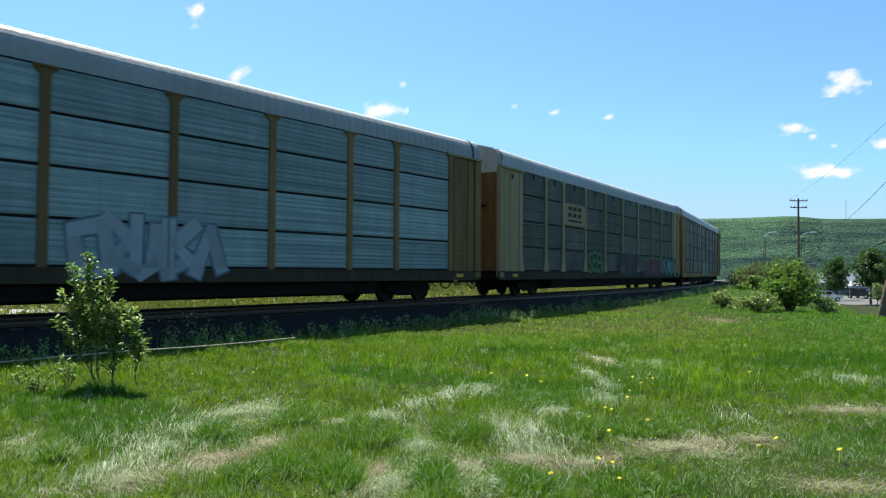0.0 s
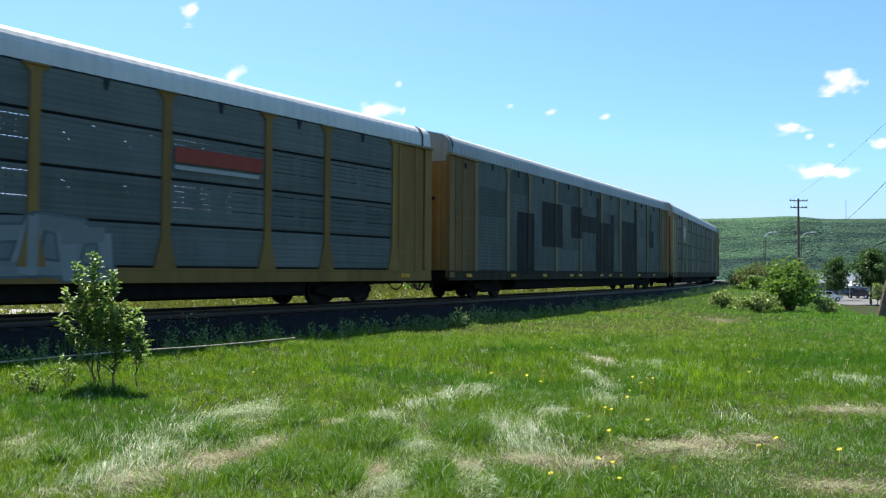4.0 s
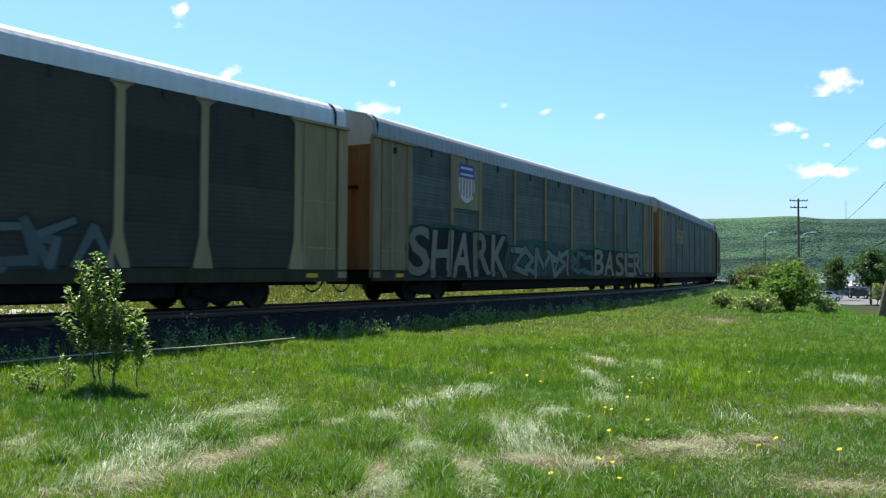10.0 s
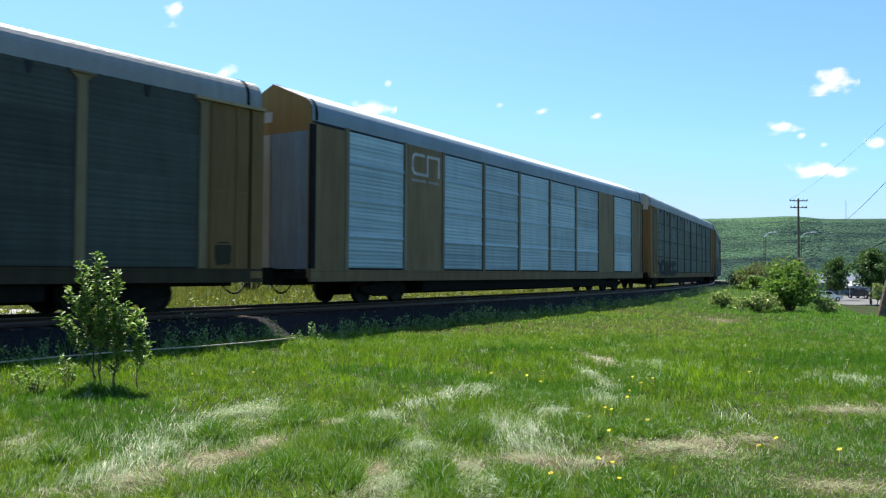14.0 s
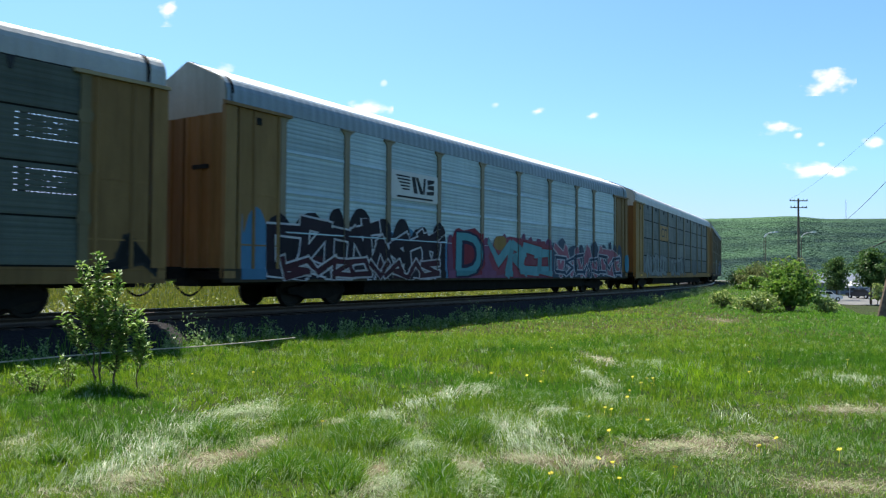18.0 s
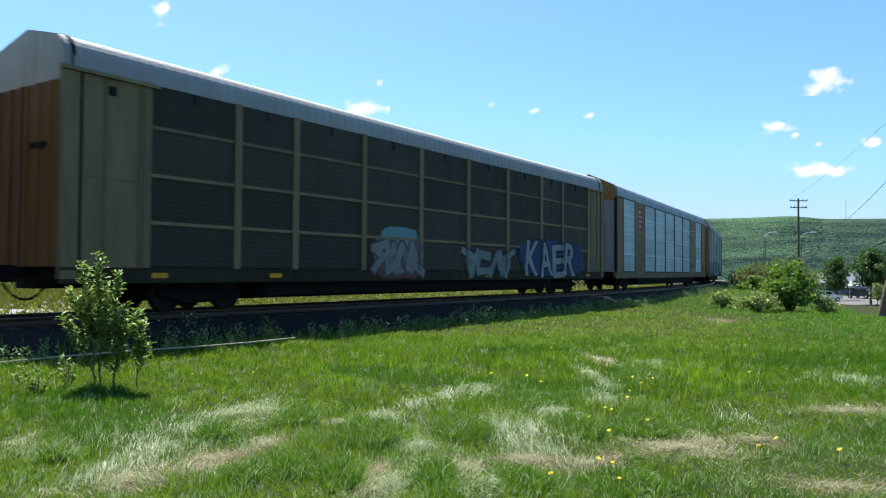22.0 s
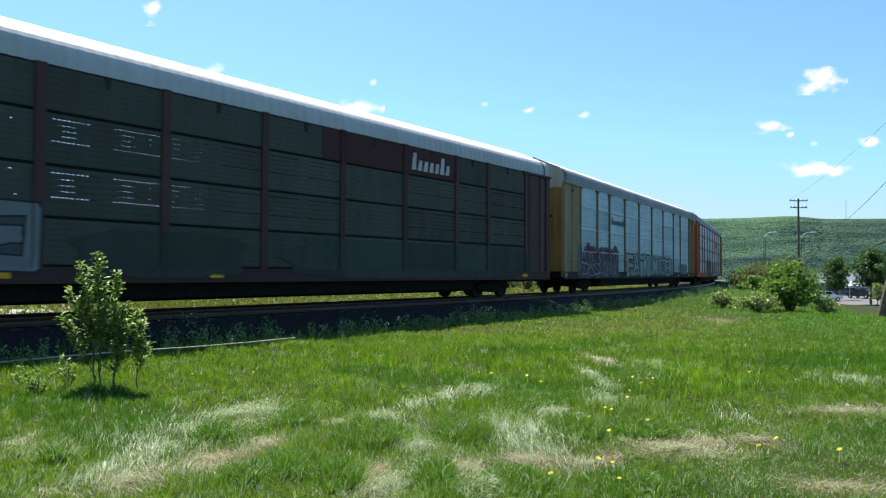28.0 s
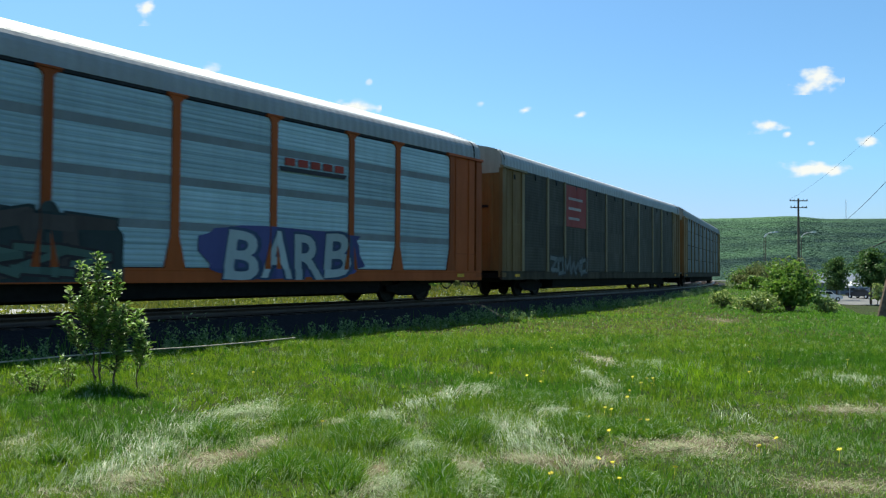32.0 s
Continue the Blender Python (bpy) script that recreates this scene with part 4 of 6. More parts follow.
    for x in spec.get("reflectors", (-12.5, 12.2)):
        piece("reflector", 0, refl, MAT_REFLECT, car, (x, 0, 0))
    # marks and graffiti
    for kind, bay, *rest in spec.get("marks", ()):
        mark(car, kind, bay, (rest[0] if rest and rest[0] == "white" else PAINTS[rest[0]] if rest else post_mat), posts)
    blanks = [(posts[b - 1], posts[b]) for b in blank]
    graffiti(car, steps(posts, blanks), spec.get("paintwork", ()))
    return car


BLK, PINK = (0.011, 0.011, 0.013), (0.11, 0.042, 0.06)
SLOT_F = (0.06, 0.44, 0.56, 0.94, 1)
SLOT_A = (0.03, 0.42, 0.54, 0.97)
ALL_SLOTS = {b: SLOT_A if b % 4 != 2 else SLOT_F for b in range(1, 10)}
CAR_SPECS = [
    dict(label="silver-panelled autorack with faded yellow posts and white graffiti", panel="dullsilver", paint="ochre", lines="dark", paintwork=[
        ("tag", -1.2, 2.3, 0.72, 1.95, (0.38, 0.42, 0.46), (0.17, 0.22, 0.29), 5, 0.18, 5)]),
    dict(label="dark grey autorack with cream posts and a yellow sign plate", panel="slate", paint="cream", lines="dark", flare=True, door="rust", slots=ALL_SLOTS,
         marks=[("bars", 3)], paintwork=[("text", -4.35, -1.9, 0.9, 1.95, "SEEk", (0.10, 0.23, 0.10), BLK), ("coat", -0.1, 4.3, 0.72, 2.05, (0.045, 0.047, 0.066), 4), ("coat", 4.8, 9.1, 0.68, 1.75, PINK, 5),
         ("coat", 9.0, 12.6, 0.68, 2.0, (0.018, 0.05, 0.065), 6), ("tag", 9.2, 12.4, 0.76, 1.8, (0.13, 0.29, 0.34), (0.01, 0.03, 0.04), 4, 0.13, 8)]),
    dict(label="slate grey autorack with dull yellow posts and a red bar", panel="paleslate", paint="yellow", lines="dark", flare=True, roof="white", slots=ALL_SLOTS, marks=[("red_bar", 7)], paintwork=[
        ("coat", -1.7, 2.8, 0.64, 1.95, (0.20, 0.23, 0.24), 7), ("tag", -1.5, 2.5, 0.7, 1.85, (0.29, 0.31, 0.31), (0.14, 0.155, 0.16), 5, 0.18, 9), ("coat", -11.8, -9.7, 1.05, 1.9, (0.125, 0.14, 0.14), 10)]),
    dict(label="grey-green autorack with black painted-out patches on its side", panel="greygreen", paint="ochre", posts="tan", lines="none", door="yellow", reflectors=(-12.5, -9, -6, -3, -1.9, 1.0, 2.3, 4.0, 7.2, 10.2), paintwork=[
        ("block", -2.94, -1.72, 2.5, 3.96, BLK), ("block", -1.71, 0.3, 2.83, 3.62, BLK), ("block", 0.31, 0.77, 0.76, 4.6, BLK), ("block", 0.78, 2.92, 0.76, 3.42, BLK), ("block", 2.36, 2.92, 3.43, 3.9, BLK),
        ("block", 4.22, 6.8, 0.68, 3.7, BLK), ("block", 6.41, 6.8, 3.71, 4.5, BLK), ("block", 9.21, 10.17, 2.41, 3.4, BLK), ("block", 9.5, 9.75, 3.41, 4.4, BLK), ("block", -8.6, -7.0, 0.8, 3.3, BLK), ("block", -6.2, -4.0, 2.0, 3.9, BLK)]),
    dict(label="dark grey autorack with cream posts and a white shield plate", panel="slate", paint="cream", lines="dark", flare=True, roof="white", door="rust", slots=ALL_SLOTS,
         marks=[("pale_shield", 2)]),
    dict(label="dark olive autorack with cream posts and pale graffiti", panel="olive", paint="cream", lines="none", flare=True, roof="white", marks=[("bars", 3)], paintwork=[
        ("coat", -4.3, 0.9, 0.85, 2.4, (0.08, 0.115, 0.12), 8), ("tag", -4.2, 0.7, 0.85, 2.3, (0.165, 0.195, 0.19), (0.065, 0.08, 0.08), 7, 0.12, 11), ("tag", 1.2, 6.6, 0.9, 1.95, (0.125, 0.15, 0.15), (0.045, 0.052, 0.052), 7, 0.10, 13),
        ("coat", -6.3, -4.9, 1.4, 2.1, (0.07, 0.10, 0.105), 15)]),
    dict(label="slate autorack with a striped shield and green-edged graffiti lettering", panel="slate", paint="tan", lines="none", cap=False, door="rust", marks=[("shield", 2, "cream")], paintwork=[
        ("coat", -12.5, -4.9, 0.68, 2.55, (0.03, 0.085, 0.065), 9), ("coat", -5.2, 0.9, 0.68, 2.3, (0.028, 0.075, 0.06), 10), ("coat", 0.4, 11.9, 0.68, 2.3, (0.04, 0.14, 0.10), 24),
        ("coat", -12.35, -5.05, 0.68, 2.4, (0.006, 0.009, 0.009), 26), ("coat", 0.6, 11.6, 0.68, 2.1, (0.010, 0.025, 0.02), 27), ("text", -12.1, -5.3, 0.72, 2.3, "SHARK", (0.235, 0.215, 0.16), (0.006, 0.014, 0.012)), ("tag", -4.9, 0.5, 0.74, 2.0, (0.215, 0.215, 0.185), (0.008, 0.012, 0.012), 5, 0.14, 16),
        ("tag", 0.9, 3.4, 0.75, 1.95, (0.06, 0.16, 0.12), (0.012, 0.03, 0.025), 3, 0.12, 65), ("text", 3.7, 11.3, 0.74, 2.0, "BASER", (0.28, 0.245, 0.165), (0.006, 0.010, 0.009))]),
    dict(label="dark slate autorack with thin tan posts and a yellow sign plate", panel="darkslate", paint="ochre", lines="none", posts="tan", door="ochre", reflectors=(), tail=-0.3, marks=[("worm", 3, "yellow")], paintwork=[("coat", 12.0, 12.5, 1.0, 1.6, (0.05, 0.042, 0.028), 70)]),
    dict(label="bright silver autorack with wide dull ochre plates", panel="silver", paint="clay", end="clay", posts="taupe", half=0.07, lines="none", cap=False, ribs=0.0, gable=True, roof="blue", door="greywhite", near_door="bluegrey", cap_paint="yellow", stations=PLATED_POSTS, reflectors=(), blank=(2, 8), nose=0.3, marks=[("worm", 2, "white")]),
    dict(label="dark weathered autorack with olive posts and dark sprayed letters", panel="greenslate", paint="ochre", posts="drab", gussets=True, lines="thin", cap=False, roof="dull", door="ochre", slots=ALL_SLOTS,
         paintwork=[("tag", -11.4, -5.6, 0.74, 1.7, BLK, (0.03, 0.032, 0.03), 6, 0.13, 19), ("tag", 11.9, 13.0, 0.8, 1.5, BLK, (0.03, 0.03, 0.03), 1, 0.1, 20)]),
    dict(label="silver autorack with tan posts and bright multicoloured graffiti", panel="silver", reflectors=(-11.6, -8.2, -3.3, 2.4, 8.1, 11.55), paint="taupe", end="ochre", lines="none", roof="blue", gable=True, marks=[("flag", 3)], paintwork=[
        ("spikes", -13.3, -4.2, 0.68, 2.5, (0.09, 0.24, 0.40), 10), ("spikes", -12.5, -4.3, 0.68, 2.75, (0.014, 0.012, 0.02), 11), ("coat", -12.0, -4.6, 0.68, 1.35, (0.05, 0.014, 0.022), 12), ("tag", -12.2, -4.6, 0.7, 2.25, (0.022, 0.014, 0.024), (0.56, 0.56, 0.60), 8, 0.19, 62), ("tag", -11.9, -4.8, 0.7, 1.25, (0.06, 0.016, 0.026), (0.50, 0.48, 0.50), 8, 0.09, 64),
        ("spikes", -4.2, 4.2, 0.68, 2.5, (0.20, 0.07, 0.14), 12), ("coat", -4.0, -1.6, 0.7, 2.5, (0.26, 0.03, 0.05), 25), ("text", -3.7, -1.8, 0.74, 2.25, "D", (0.09, 0.30, 0.34), (0.03, 0.02, 0.06)), ("coat", -1.6, 4.1, 0.68, 2.3, (0.24, 0.05, 0.08), 26), ("coat", -1.0, 0.0, 1.7, 2.3, (0.34, 0.20, 0.06), 30), ("tag", -1.2, 4.0, 0.72, 2.0, (0.13, 0.33, 0.37), (0.22, 0.03, 0.04), 4, 0.22, 66), ("spikes", 4.1, 12.6, 0.68, 2.5, (0.05, 0.075, 0.12), 13), ("tag", 4.3, 12.3, 0.72, 2.15, (0.36, 0.12, 0.17), (0.50, 0.48, 0.50), 7, 0.17, 27),
        ("tag", 4.5, 12.4, 0.75, 1.7, (0.03, 0.05, 0.10), (0.45, 0.46, 0.5), 8, 0.07, 29), ("coat", 13.0, 13.65, 0.9, 1.9, (0.05, 0.27, 0.40), 14)]),
    dict(label="blue-grey autorack with yellow posts and a yellow sign plate", panel="steelblue", paint="yellow", posts="taupe", lines="dark", cap=False, roof="white", gable=True, door="rust", cap_paint="greywhite", marks=[("worm", 3)], paintwork=[
        ("tag", -11.9, -8.9, 0.74, 1.95, (0.24, 0.275, 0.28), (0.10, 0.12, 0.13), 4, 0.17, 31), ("tag", -8.6, -5.6, 0.74, 1.95, (0.24, 0.275, 0.28), (0.10, 0.12, 0.13), 4, 0.16, 33), ("tag", -3.9, 1.3, 0.74, 1.95, (0.23, 0.265, 0.27), (0.10, 0.12, 0.13), 7, 0.12, 35),
        ("coat", 4.2, 6.4, 0.75, 2.0, (0.15, 0.175, 0.18), 38)]),
    dict(label="dark brown-grey autorack with tan grid lines and blue-backed lettering", panel="olive", reflectors=(-11.6, -8.2, -3.3, 2.4, 8.1, 11.55), paint="tan", lines="light", cap=False, roof="grey", door="rust", paintwork=[
        ("coat", -4.3, -1.7, 0.68, 2.15, (0.20, 0.17, 0.19), 15), ("coat", -3.9, -2.0, 1.7, 2.3, (0.16, 0.30, 0.33), 39), ("coat", -4.2, -1.8, 0.66, 1.15, (0.22, 0.09, 0.10), 40), ("tag", -4.2, -1.9, 0.85, 1.85, (0.27, 0.25, 0.26), (0.10, 0.09, 0.10), 4, 0.14, 41),
        ("tag", 0.8, 4.2, 0.72, 1.75, (0.23, 0.27, 0.265), (0.04, 0.055, 0.06), 4, 0.17, 42), ("coat", 4.6, 11.4, 0.67, 2.3, (0.035, 0.06, 0.17), 17), ("text", 5.35, 10.2, 0.7, 2.15, "KAER", (0.36, 0.41, 0.42), (0.012, 0.02, 0.05), 0.04), ("coat", 11.95, 12.75, 0.98, 1.6, (0.20, 0.20, 0.17), 75)]),
    dict(label="silver autorack with wide ochre plates and red cornered signs", panel="silver", paint="clay", end="clay", posts="taupe", half=0.07, lines="none", cap=False, ribs=0.0, gable=True, roof="blue", door="greywhite", near_door="bluegrey", cap_paint="yellow", stations=(-12.25,) + PLATED_POSTS[1:], reflectors=(), nose=0.0, blank=(2, 8), marks=[("octagon", 2), ("octagon", 8)],
         paintwork=[("tag", -9.4, -7.6, 0.72, 1.75, (0.26, 0.235, 0.19), (0.15, 0.12, 0.08), 4, 0.05, 43), ("coat", 11.9, 12.5, 1.0, 1.7, (0.07, 0.05, 0.03), 72), ("coat", 7.1, 7.7, 1.2, 1.6, (0.08, 0.06, 0.035), 73), ("coat", 7.5, 8.7, 1.0, 1.3, (0.30, 0.29, 0.27), 74)]),
    dict(label="silver-blue autorack with pale bands and dark lettered graffiti", panel="silver", paint="taupe", end="ochre", lines="thin", gable=True, roof="dull", door="ochre", marks=[("small_red", 4), ("small_red", 6)], paintwork=[
        ("tag", -11.7, -6.9, 0.8, 2.0, (0.26, 0.34, 0.38), (0.06, 0.10, 0.15), 6, 0.10, 44), ("coat", -6.4, -5.0, 0.75, 1.9, (0.10, 0.14, 0.18), 45), ("coat", -4.9, 6.2, 0.66, 2.15, (0.10, 0.19, 0.19), 19),
        ("tag", -4.5, 0.0, 0.72, 2.1, (0.37, 0.43, 0.38), (0.02, 0.028, 0.03), 4, 0.19, 46), ("tag", 0.5, 5.9, 0.75, 1.95, (0.30, 0.37, 0.36), (0.02, 0.028, 0.03), 6, 0.13, 48)]),
    dict(label="dark brown autorack with maroon posts and white sprayed rings", panel="brown", reflectors=(-11.6, -8.2, -3.3, 2.4, 8.1, 11.55), paint="maroon", end="maroon", door="maroon", lines="dark", cap=False, roof="white", gable=True, slots=ALL_SLOTS, tail=0.0, marks=[("pale_bar", 7)], paintwork=[
        ("block", 0.2, 6.75, 4.02, 4.9, (0.075, 0.028, 0.026)), 
        ("coat", -12.0, -7.5, 0.64, 2.35, (0.11, 0.125, 0.125), 50), ("rings", -11.8, -7.7, 0.72, 2.25, (0.25, 0.28, 0.28), (0.045, 0.045, 0.045), 4, 0.15, 51), ("tag", -13.3, -12.2, 0.9, 1.9, (0.12, 0.14, 0.15), (0.04, 0.04, 0.04), 2, 0.1, 52),
        ("coat", -1.7, 12.8, 0.66, 1.9, (0.060, 0.074, 0.060), 53), ("coat", -7.0, -2.2, 0.7, 1.8, (0.056, 0.066, 0.052), 54)]),
    dict(label="silver autorack with ochre posts and white outlined graffiti", panel="silver", reflectors=(-11.6, -8.2, -3.3, 2.4, 8.1, 11.55), paint="ochre", end="cream", tail_end="ochre", lines="none", roof="grey", door="yellow", gable=True, nose=0.35, marks=[("grey_bar", 3)], paintwork=[
        ("spikes", -12.3, -5.9, 0.68, 2.45, (0.05, 0.085, 0.13), 20), ("tag", -12.0, -6.1, 0.72, 2.15, (0.12, 0.04, 0.052), (0.27, 0.285, 0.31), 6, 0.18, 55), ("tag", -11.9, -6.2, 0.75, 1.5, (0.24, 0.25, 0.27), (0.07, 0.03, 0.04), 6, 0.06, 56), ("coat", -4.9, 7.2, 0.66, 2.1, (0.20, 0.30, 0.27), 21),
        ("text", -4.5, 0.4, 0.72, 1.95, "FAiK", (0.40, 0.43, 0.43), BLK, 0.05), ("text", 1.2, 6.4, 0.76, 1.8, "MOTER", (0.36, 0.40, 0.40), BLK, 0.04), ("coat", 8.4, 11.0, 0.8, 1.6, (0.17, 0.205, 0.21), 57)]),
    dict(label="orange-framed autorack with bright silver panels in four rows", panel="silver", paint="orange", end="orange", door="orange", lines="band", flare=True, gable=True, roof="grey", nose=0.3, marks=[("swoosh", 7)], paintwork=[
        ("spikes", -5.6, -0.2, 0.64, 2.25, (0.055, 0.072, 0.072), 22), ("tag", -5.3, -0.5, 0.72, 2.05, (0.10, 0.078, 0.07), (0.035, 0.05, 0.05), 6, 0.18, 58), ("tag", -5.2, -0.6, 0.72, 1.4, (0.10, 0.155, 0.125), (0.05, 0.04, 0.04), 5, 0.08, 59), ("coat", 1.6, 7.6, 0.66, 2.05, (0.10, 0.10, 0.26), 23),
        ("text", 2.4, 6.8, 0.68, 1.9, "BARB", (0.50, 0.55, 0.55), (0.06, 0.09, 0.16), 0.06)]),
    dict(label="weathered grey-olive autorack with tan posts and a red plate", panel="olive", paint="tan", end="ochre", lines="none", cap=False, roof="grey", door="rust", marks=[("red_plate", 3)], paintwork=[("tag", -9.0, -4.8, 0.84, 1.6, (0.15, 0.17, 0.17), (0.05, 0.05, 0.05), 6, 0.1, 60)]),
    dict(label="blue-grey autorack with dull ochre posts", panel="steelblue", paint="ochre", lines="thin", roof="dull", door="rust"),
]
CARS = [autorack(sp) for sp in CAR_SPECS]

# ---- grass and weeds ----
rng = np.random.default_rng(7)


def patchy(x, y, s):
    return 0.5 + 0.25 * np.sin(x * s + 2 * np.sin(y * s * 0.7)) + 0.25 * np.sin(y * s * 1.3 + 2.2 * np.sin(x * s * 0.6 + 1))


def blades(name, x, y, z, h, w, lean, mat, label, way=None):
    """Grass blades: a bent strip of three triangles each; way: where each one leans."""
    n = len(x)
    a = rng.uniform(0, 2 * math.pi, n)
    b = rng.uniform(0, 2 * math.pi, n) if way is None else way
    ux, uy = np.cos(a) * w, np.sin(a) * w
    reach = lean * h
    lx, ly = np.cos(b) * reach, np.sin(b) * reach
    v = np.empty((n, 5, 3), dtype=np.float32)
    for k, (f, sgn, up) in enumerate(((0, -1, 0), (0, 1, 0), (0.38, -0.8, 0.62), (0.38, 0.8, 0.62), (1, 0, 1))):
        v[:, k, 0] = x + sgn * ux + lx * f
        v[:, k, 1] = y + sgn * uy + ly * f
        v[:, k, 2] = z + h * up * np.where(lean > 1.6, 1.0 if k < 4 else 0.55, np.sqrt(np.clip(1 - (lean * f * 0.7) ** 2, 0.1, 1)))
    base = (np.arange(n) * 5)[:, None]
    f = np.concatenate([base + np.array([[0, 1, 3]]), base + np.array([[0, 3, 2]]), base + np.array([[2, 3, 4]])])
    me = mesh_from(name, v.reshape(-1, 3), f, mat)
    tagged(new(name, me), label, "grass", kind="stuff")


MAT_GRASS = leaf("grass_blade", (0.068, 0.162, 0.007), (0.240, 0.355, 0.026), 0.5)
MAT_RANK = leaf("rank_grass_blade", (0.028, 0.115, 0.006), (0.125, 0.265, 0.020), 0.5)
MAT_STRAW = leaf("straw_blade", (0.17, 0.135, 0.075), (0.58, 0.54, 0.38), 0.3)
# the sunlit sheen of these blades is put into their whitish colour
MAT_SILVER = leaf("silvery_grass_blade", (0.16, 0.24, 0.09), (0.66, 0.72, 0.54), 0.35, 0.45)
MAT_LUSH = leaf("lush_grass_blade", (0.13, 0.27, 0.008), (0.30, 0.47, 0.022), 0.55)
MAT_PALE = leaf("pale_grass_blade", (0.16, 0.25, 0.06), (0.46, 0.56, 0.32), 0.4)
MAT_SEED = leaf("seed_stalk", (0.09, 0.075, 0.03), (0.20, 0.15, 0.06), 0.3)


def build_grass():
    sow, lab = {}, {"meadow_grass": (MAT_GRASS, "fresh green meadow grass in the sun"), "rank_grass": (MAT_RANK, "taller dark green grass in tufts"), "straw_grass": (MAT_STRAW, "flattened dry straw-coloured grass"),
                    "silvery_grass": (MAT_SILVER, "pale grass standing in drifts, its silvery sheen put into the colour"), "lush_grass": (MAT_LUSH, "bright yellow-green lush grass"), "pale_grass": (MAT_PALE, "pale bleached grass among the green"), "seed_stalks": (MAT_SEED, "brownish seed stalks in the taller grass")}

    def put(nm, sel, *cols):
        sow.setdefault(nm, []).append([c[sel] for c in cols])

    # near grass grows in tufts: blades fan out of each centre
    nt, per = 17500, 18
    cy = 4.5 * (19 / 4.5) ** rng.uniform(0, 1, nt)
    cx = rng.uniform(-0.65, 0.65, nt) * cy
    straw, bare, tuft = np.maximum(blobs(cx, cy, STRAW), 0.45 * blobs(cx, cy, SILVER)), blobs(cx, cy, BARE), blobs(cx, cy, TUFTS)
    lush = blobs(cx, cy, LUSH, 0.5)
    lat, s = track_coords(cx, cy)
    keep = (rng.uniform(0, 1, nt) > np.maximum(0.62 * straw, 0.85 * bare) * (1 - (tuft > 0.2))) & (lat > 2.9)
    cx, cy, straw, tuft, lush, nt = cx[keep], cy[keep], straw[keep], tuft[keep], lush[keep], int(keep.sum())
    mown = smooth(0.8, 3.2, cx) * (1 - smooth(6.3, 8.2, cy))
    field = patchy(cx, cy, 1.7) * 0.5 + patchy(cx + 5, cy * 1.3, 0.45) * 0.5
    th = (0.035 + 0.07 * field + 0.13 * rng.uniform(0, 1, nt) ** 3 * patchy(cx + 1, cy, 2.9) + 0.05 * smooth(8, 13, cy)) * (1 - 0.45 * mown) * (1 - 0.4 * straw)
    u = rng.uniform(0, 1, nt)
    kind = np.where(u < 0.07 + 0.5 * straw * (tuft < 0.2) + 0.14 * mown + 0.10 * (1 - smooth(7, 10, cy)), 2, np.where((tuft > 0.2) | (rng.uniform(0, 1, nt) < 0.20 + 0.45 * mown + 0.55 * smooth(3.5, 8, cx)) | (patchy(cx, cy, 0.9) > 0.8), 1, 0))
    kind = np.where((kind == 0) & (rng.uniform(0, 1, nt) < 0.75 * lush), 3, kind)
    i = np.repeat(np.arange(nt), per)
    n = len(i)
    ang, rad = rng.uniform(0, 2 * math.pi, n), np.abs(rng.normal(0, 1, n))
    spread = (0.028 + 0.035 * rng.uniform(0, 1, nt))[i] * np.clip(cy[i] / 7, 0.8, 1.9)
    x, y = cx[i] + np.cos(ang) * rad * spread, cy[i] + np.sin(ang) * rad * spread
    h = th[i] * rng.uniform(0.5, 1.25, n) * (1 - 0.18 * np.clip(rad, 0, 2))
    w = 0.0024 * np.clip(y / 7, 0.8, 2.0) * rng.uniform(0.6, 1.3, n)
    lean = 0.25 + 0.45 * rad * rng.uniform(0.4, 1.2, n)
    way = ang + rng.normal(0, 0.5, n)
    z = height(x, y) - 0.01
    for k, nm in enumerate(("meadow_grass", "rank_grass", "pale_grass", "lush_grass")):
        put(nm, kind[i] == k, x, y, z, h, w, np.clip(lean, 0, 1.4), way)
    # short turf between the tufts
    n = 60000
    y = 4.5 * (19 / 4.5) ** rng.uniform(0, 1, n)
    x = rng.uniform(-0.65, 0.65, n) * y
    lat, s = track_coords(x, y)
    st, ba = blobs(x, y, STRAW), blobs(x, y, BARE)
    ok = (lat > 2.9) & (rng.uniform(0, 1, n) > np.maximum(0.45 * st, 0.8 * ba))
    x, y = x[ok], y[ok]
    n = len(x)
    q = rng.uniform(0, 1, n)
    for nm, sel in (("meadow_grass", q < 0.5), ("rank_grass", (q >= 0.5) & (q < 0.86)), ("pale_grass", q >= 0.86)):
        put(nm, sel, x, y, height(x, y) - 0.005, rng.uniform(0.02, 0.07, n), 0.003 * np.clip(y / 7, 0.8, 2.5), rng.uniform(0.4, 1.3, n), rng.uniform(0, 6.28, n))
    # rank tufts: blades that fan out of a few crowns close together, dark at the foot
    for tx, ty, rx, ry, tall in TUFTS:
        crowns = max(5, int(90 * rx * ry / 0.12))
        a, r = rng.uniform(0, 6.28, crowns), np.sqrt(rng.uniform(0, 1, crowns))
        kx, ky, kh = tx + rx * r * np.cos(a), ty + ry * r * np.sin(a), 0.85 * tall * rng.uniform(0.65, 1.1, crowns) * (1.1 - 0.45 * r * r)
        i = np.repeat(np.arange(crowns), 70)
        n = len(i)
        a, r = rng.uniform(0, 6.28, n), np.abs(rng.normal(0, 1, n))
        x, y = kx[i] + np.cos(a) * r * 0.035, ky[i] + np.sin(a) * r * 0.035
        q = rng.uniform(0, 1, n)
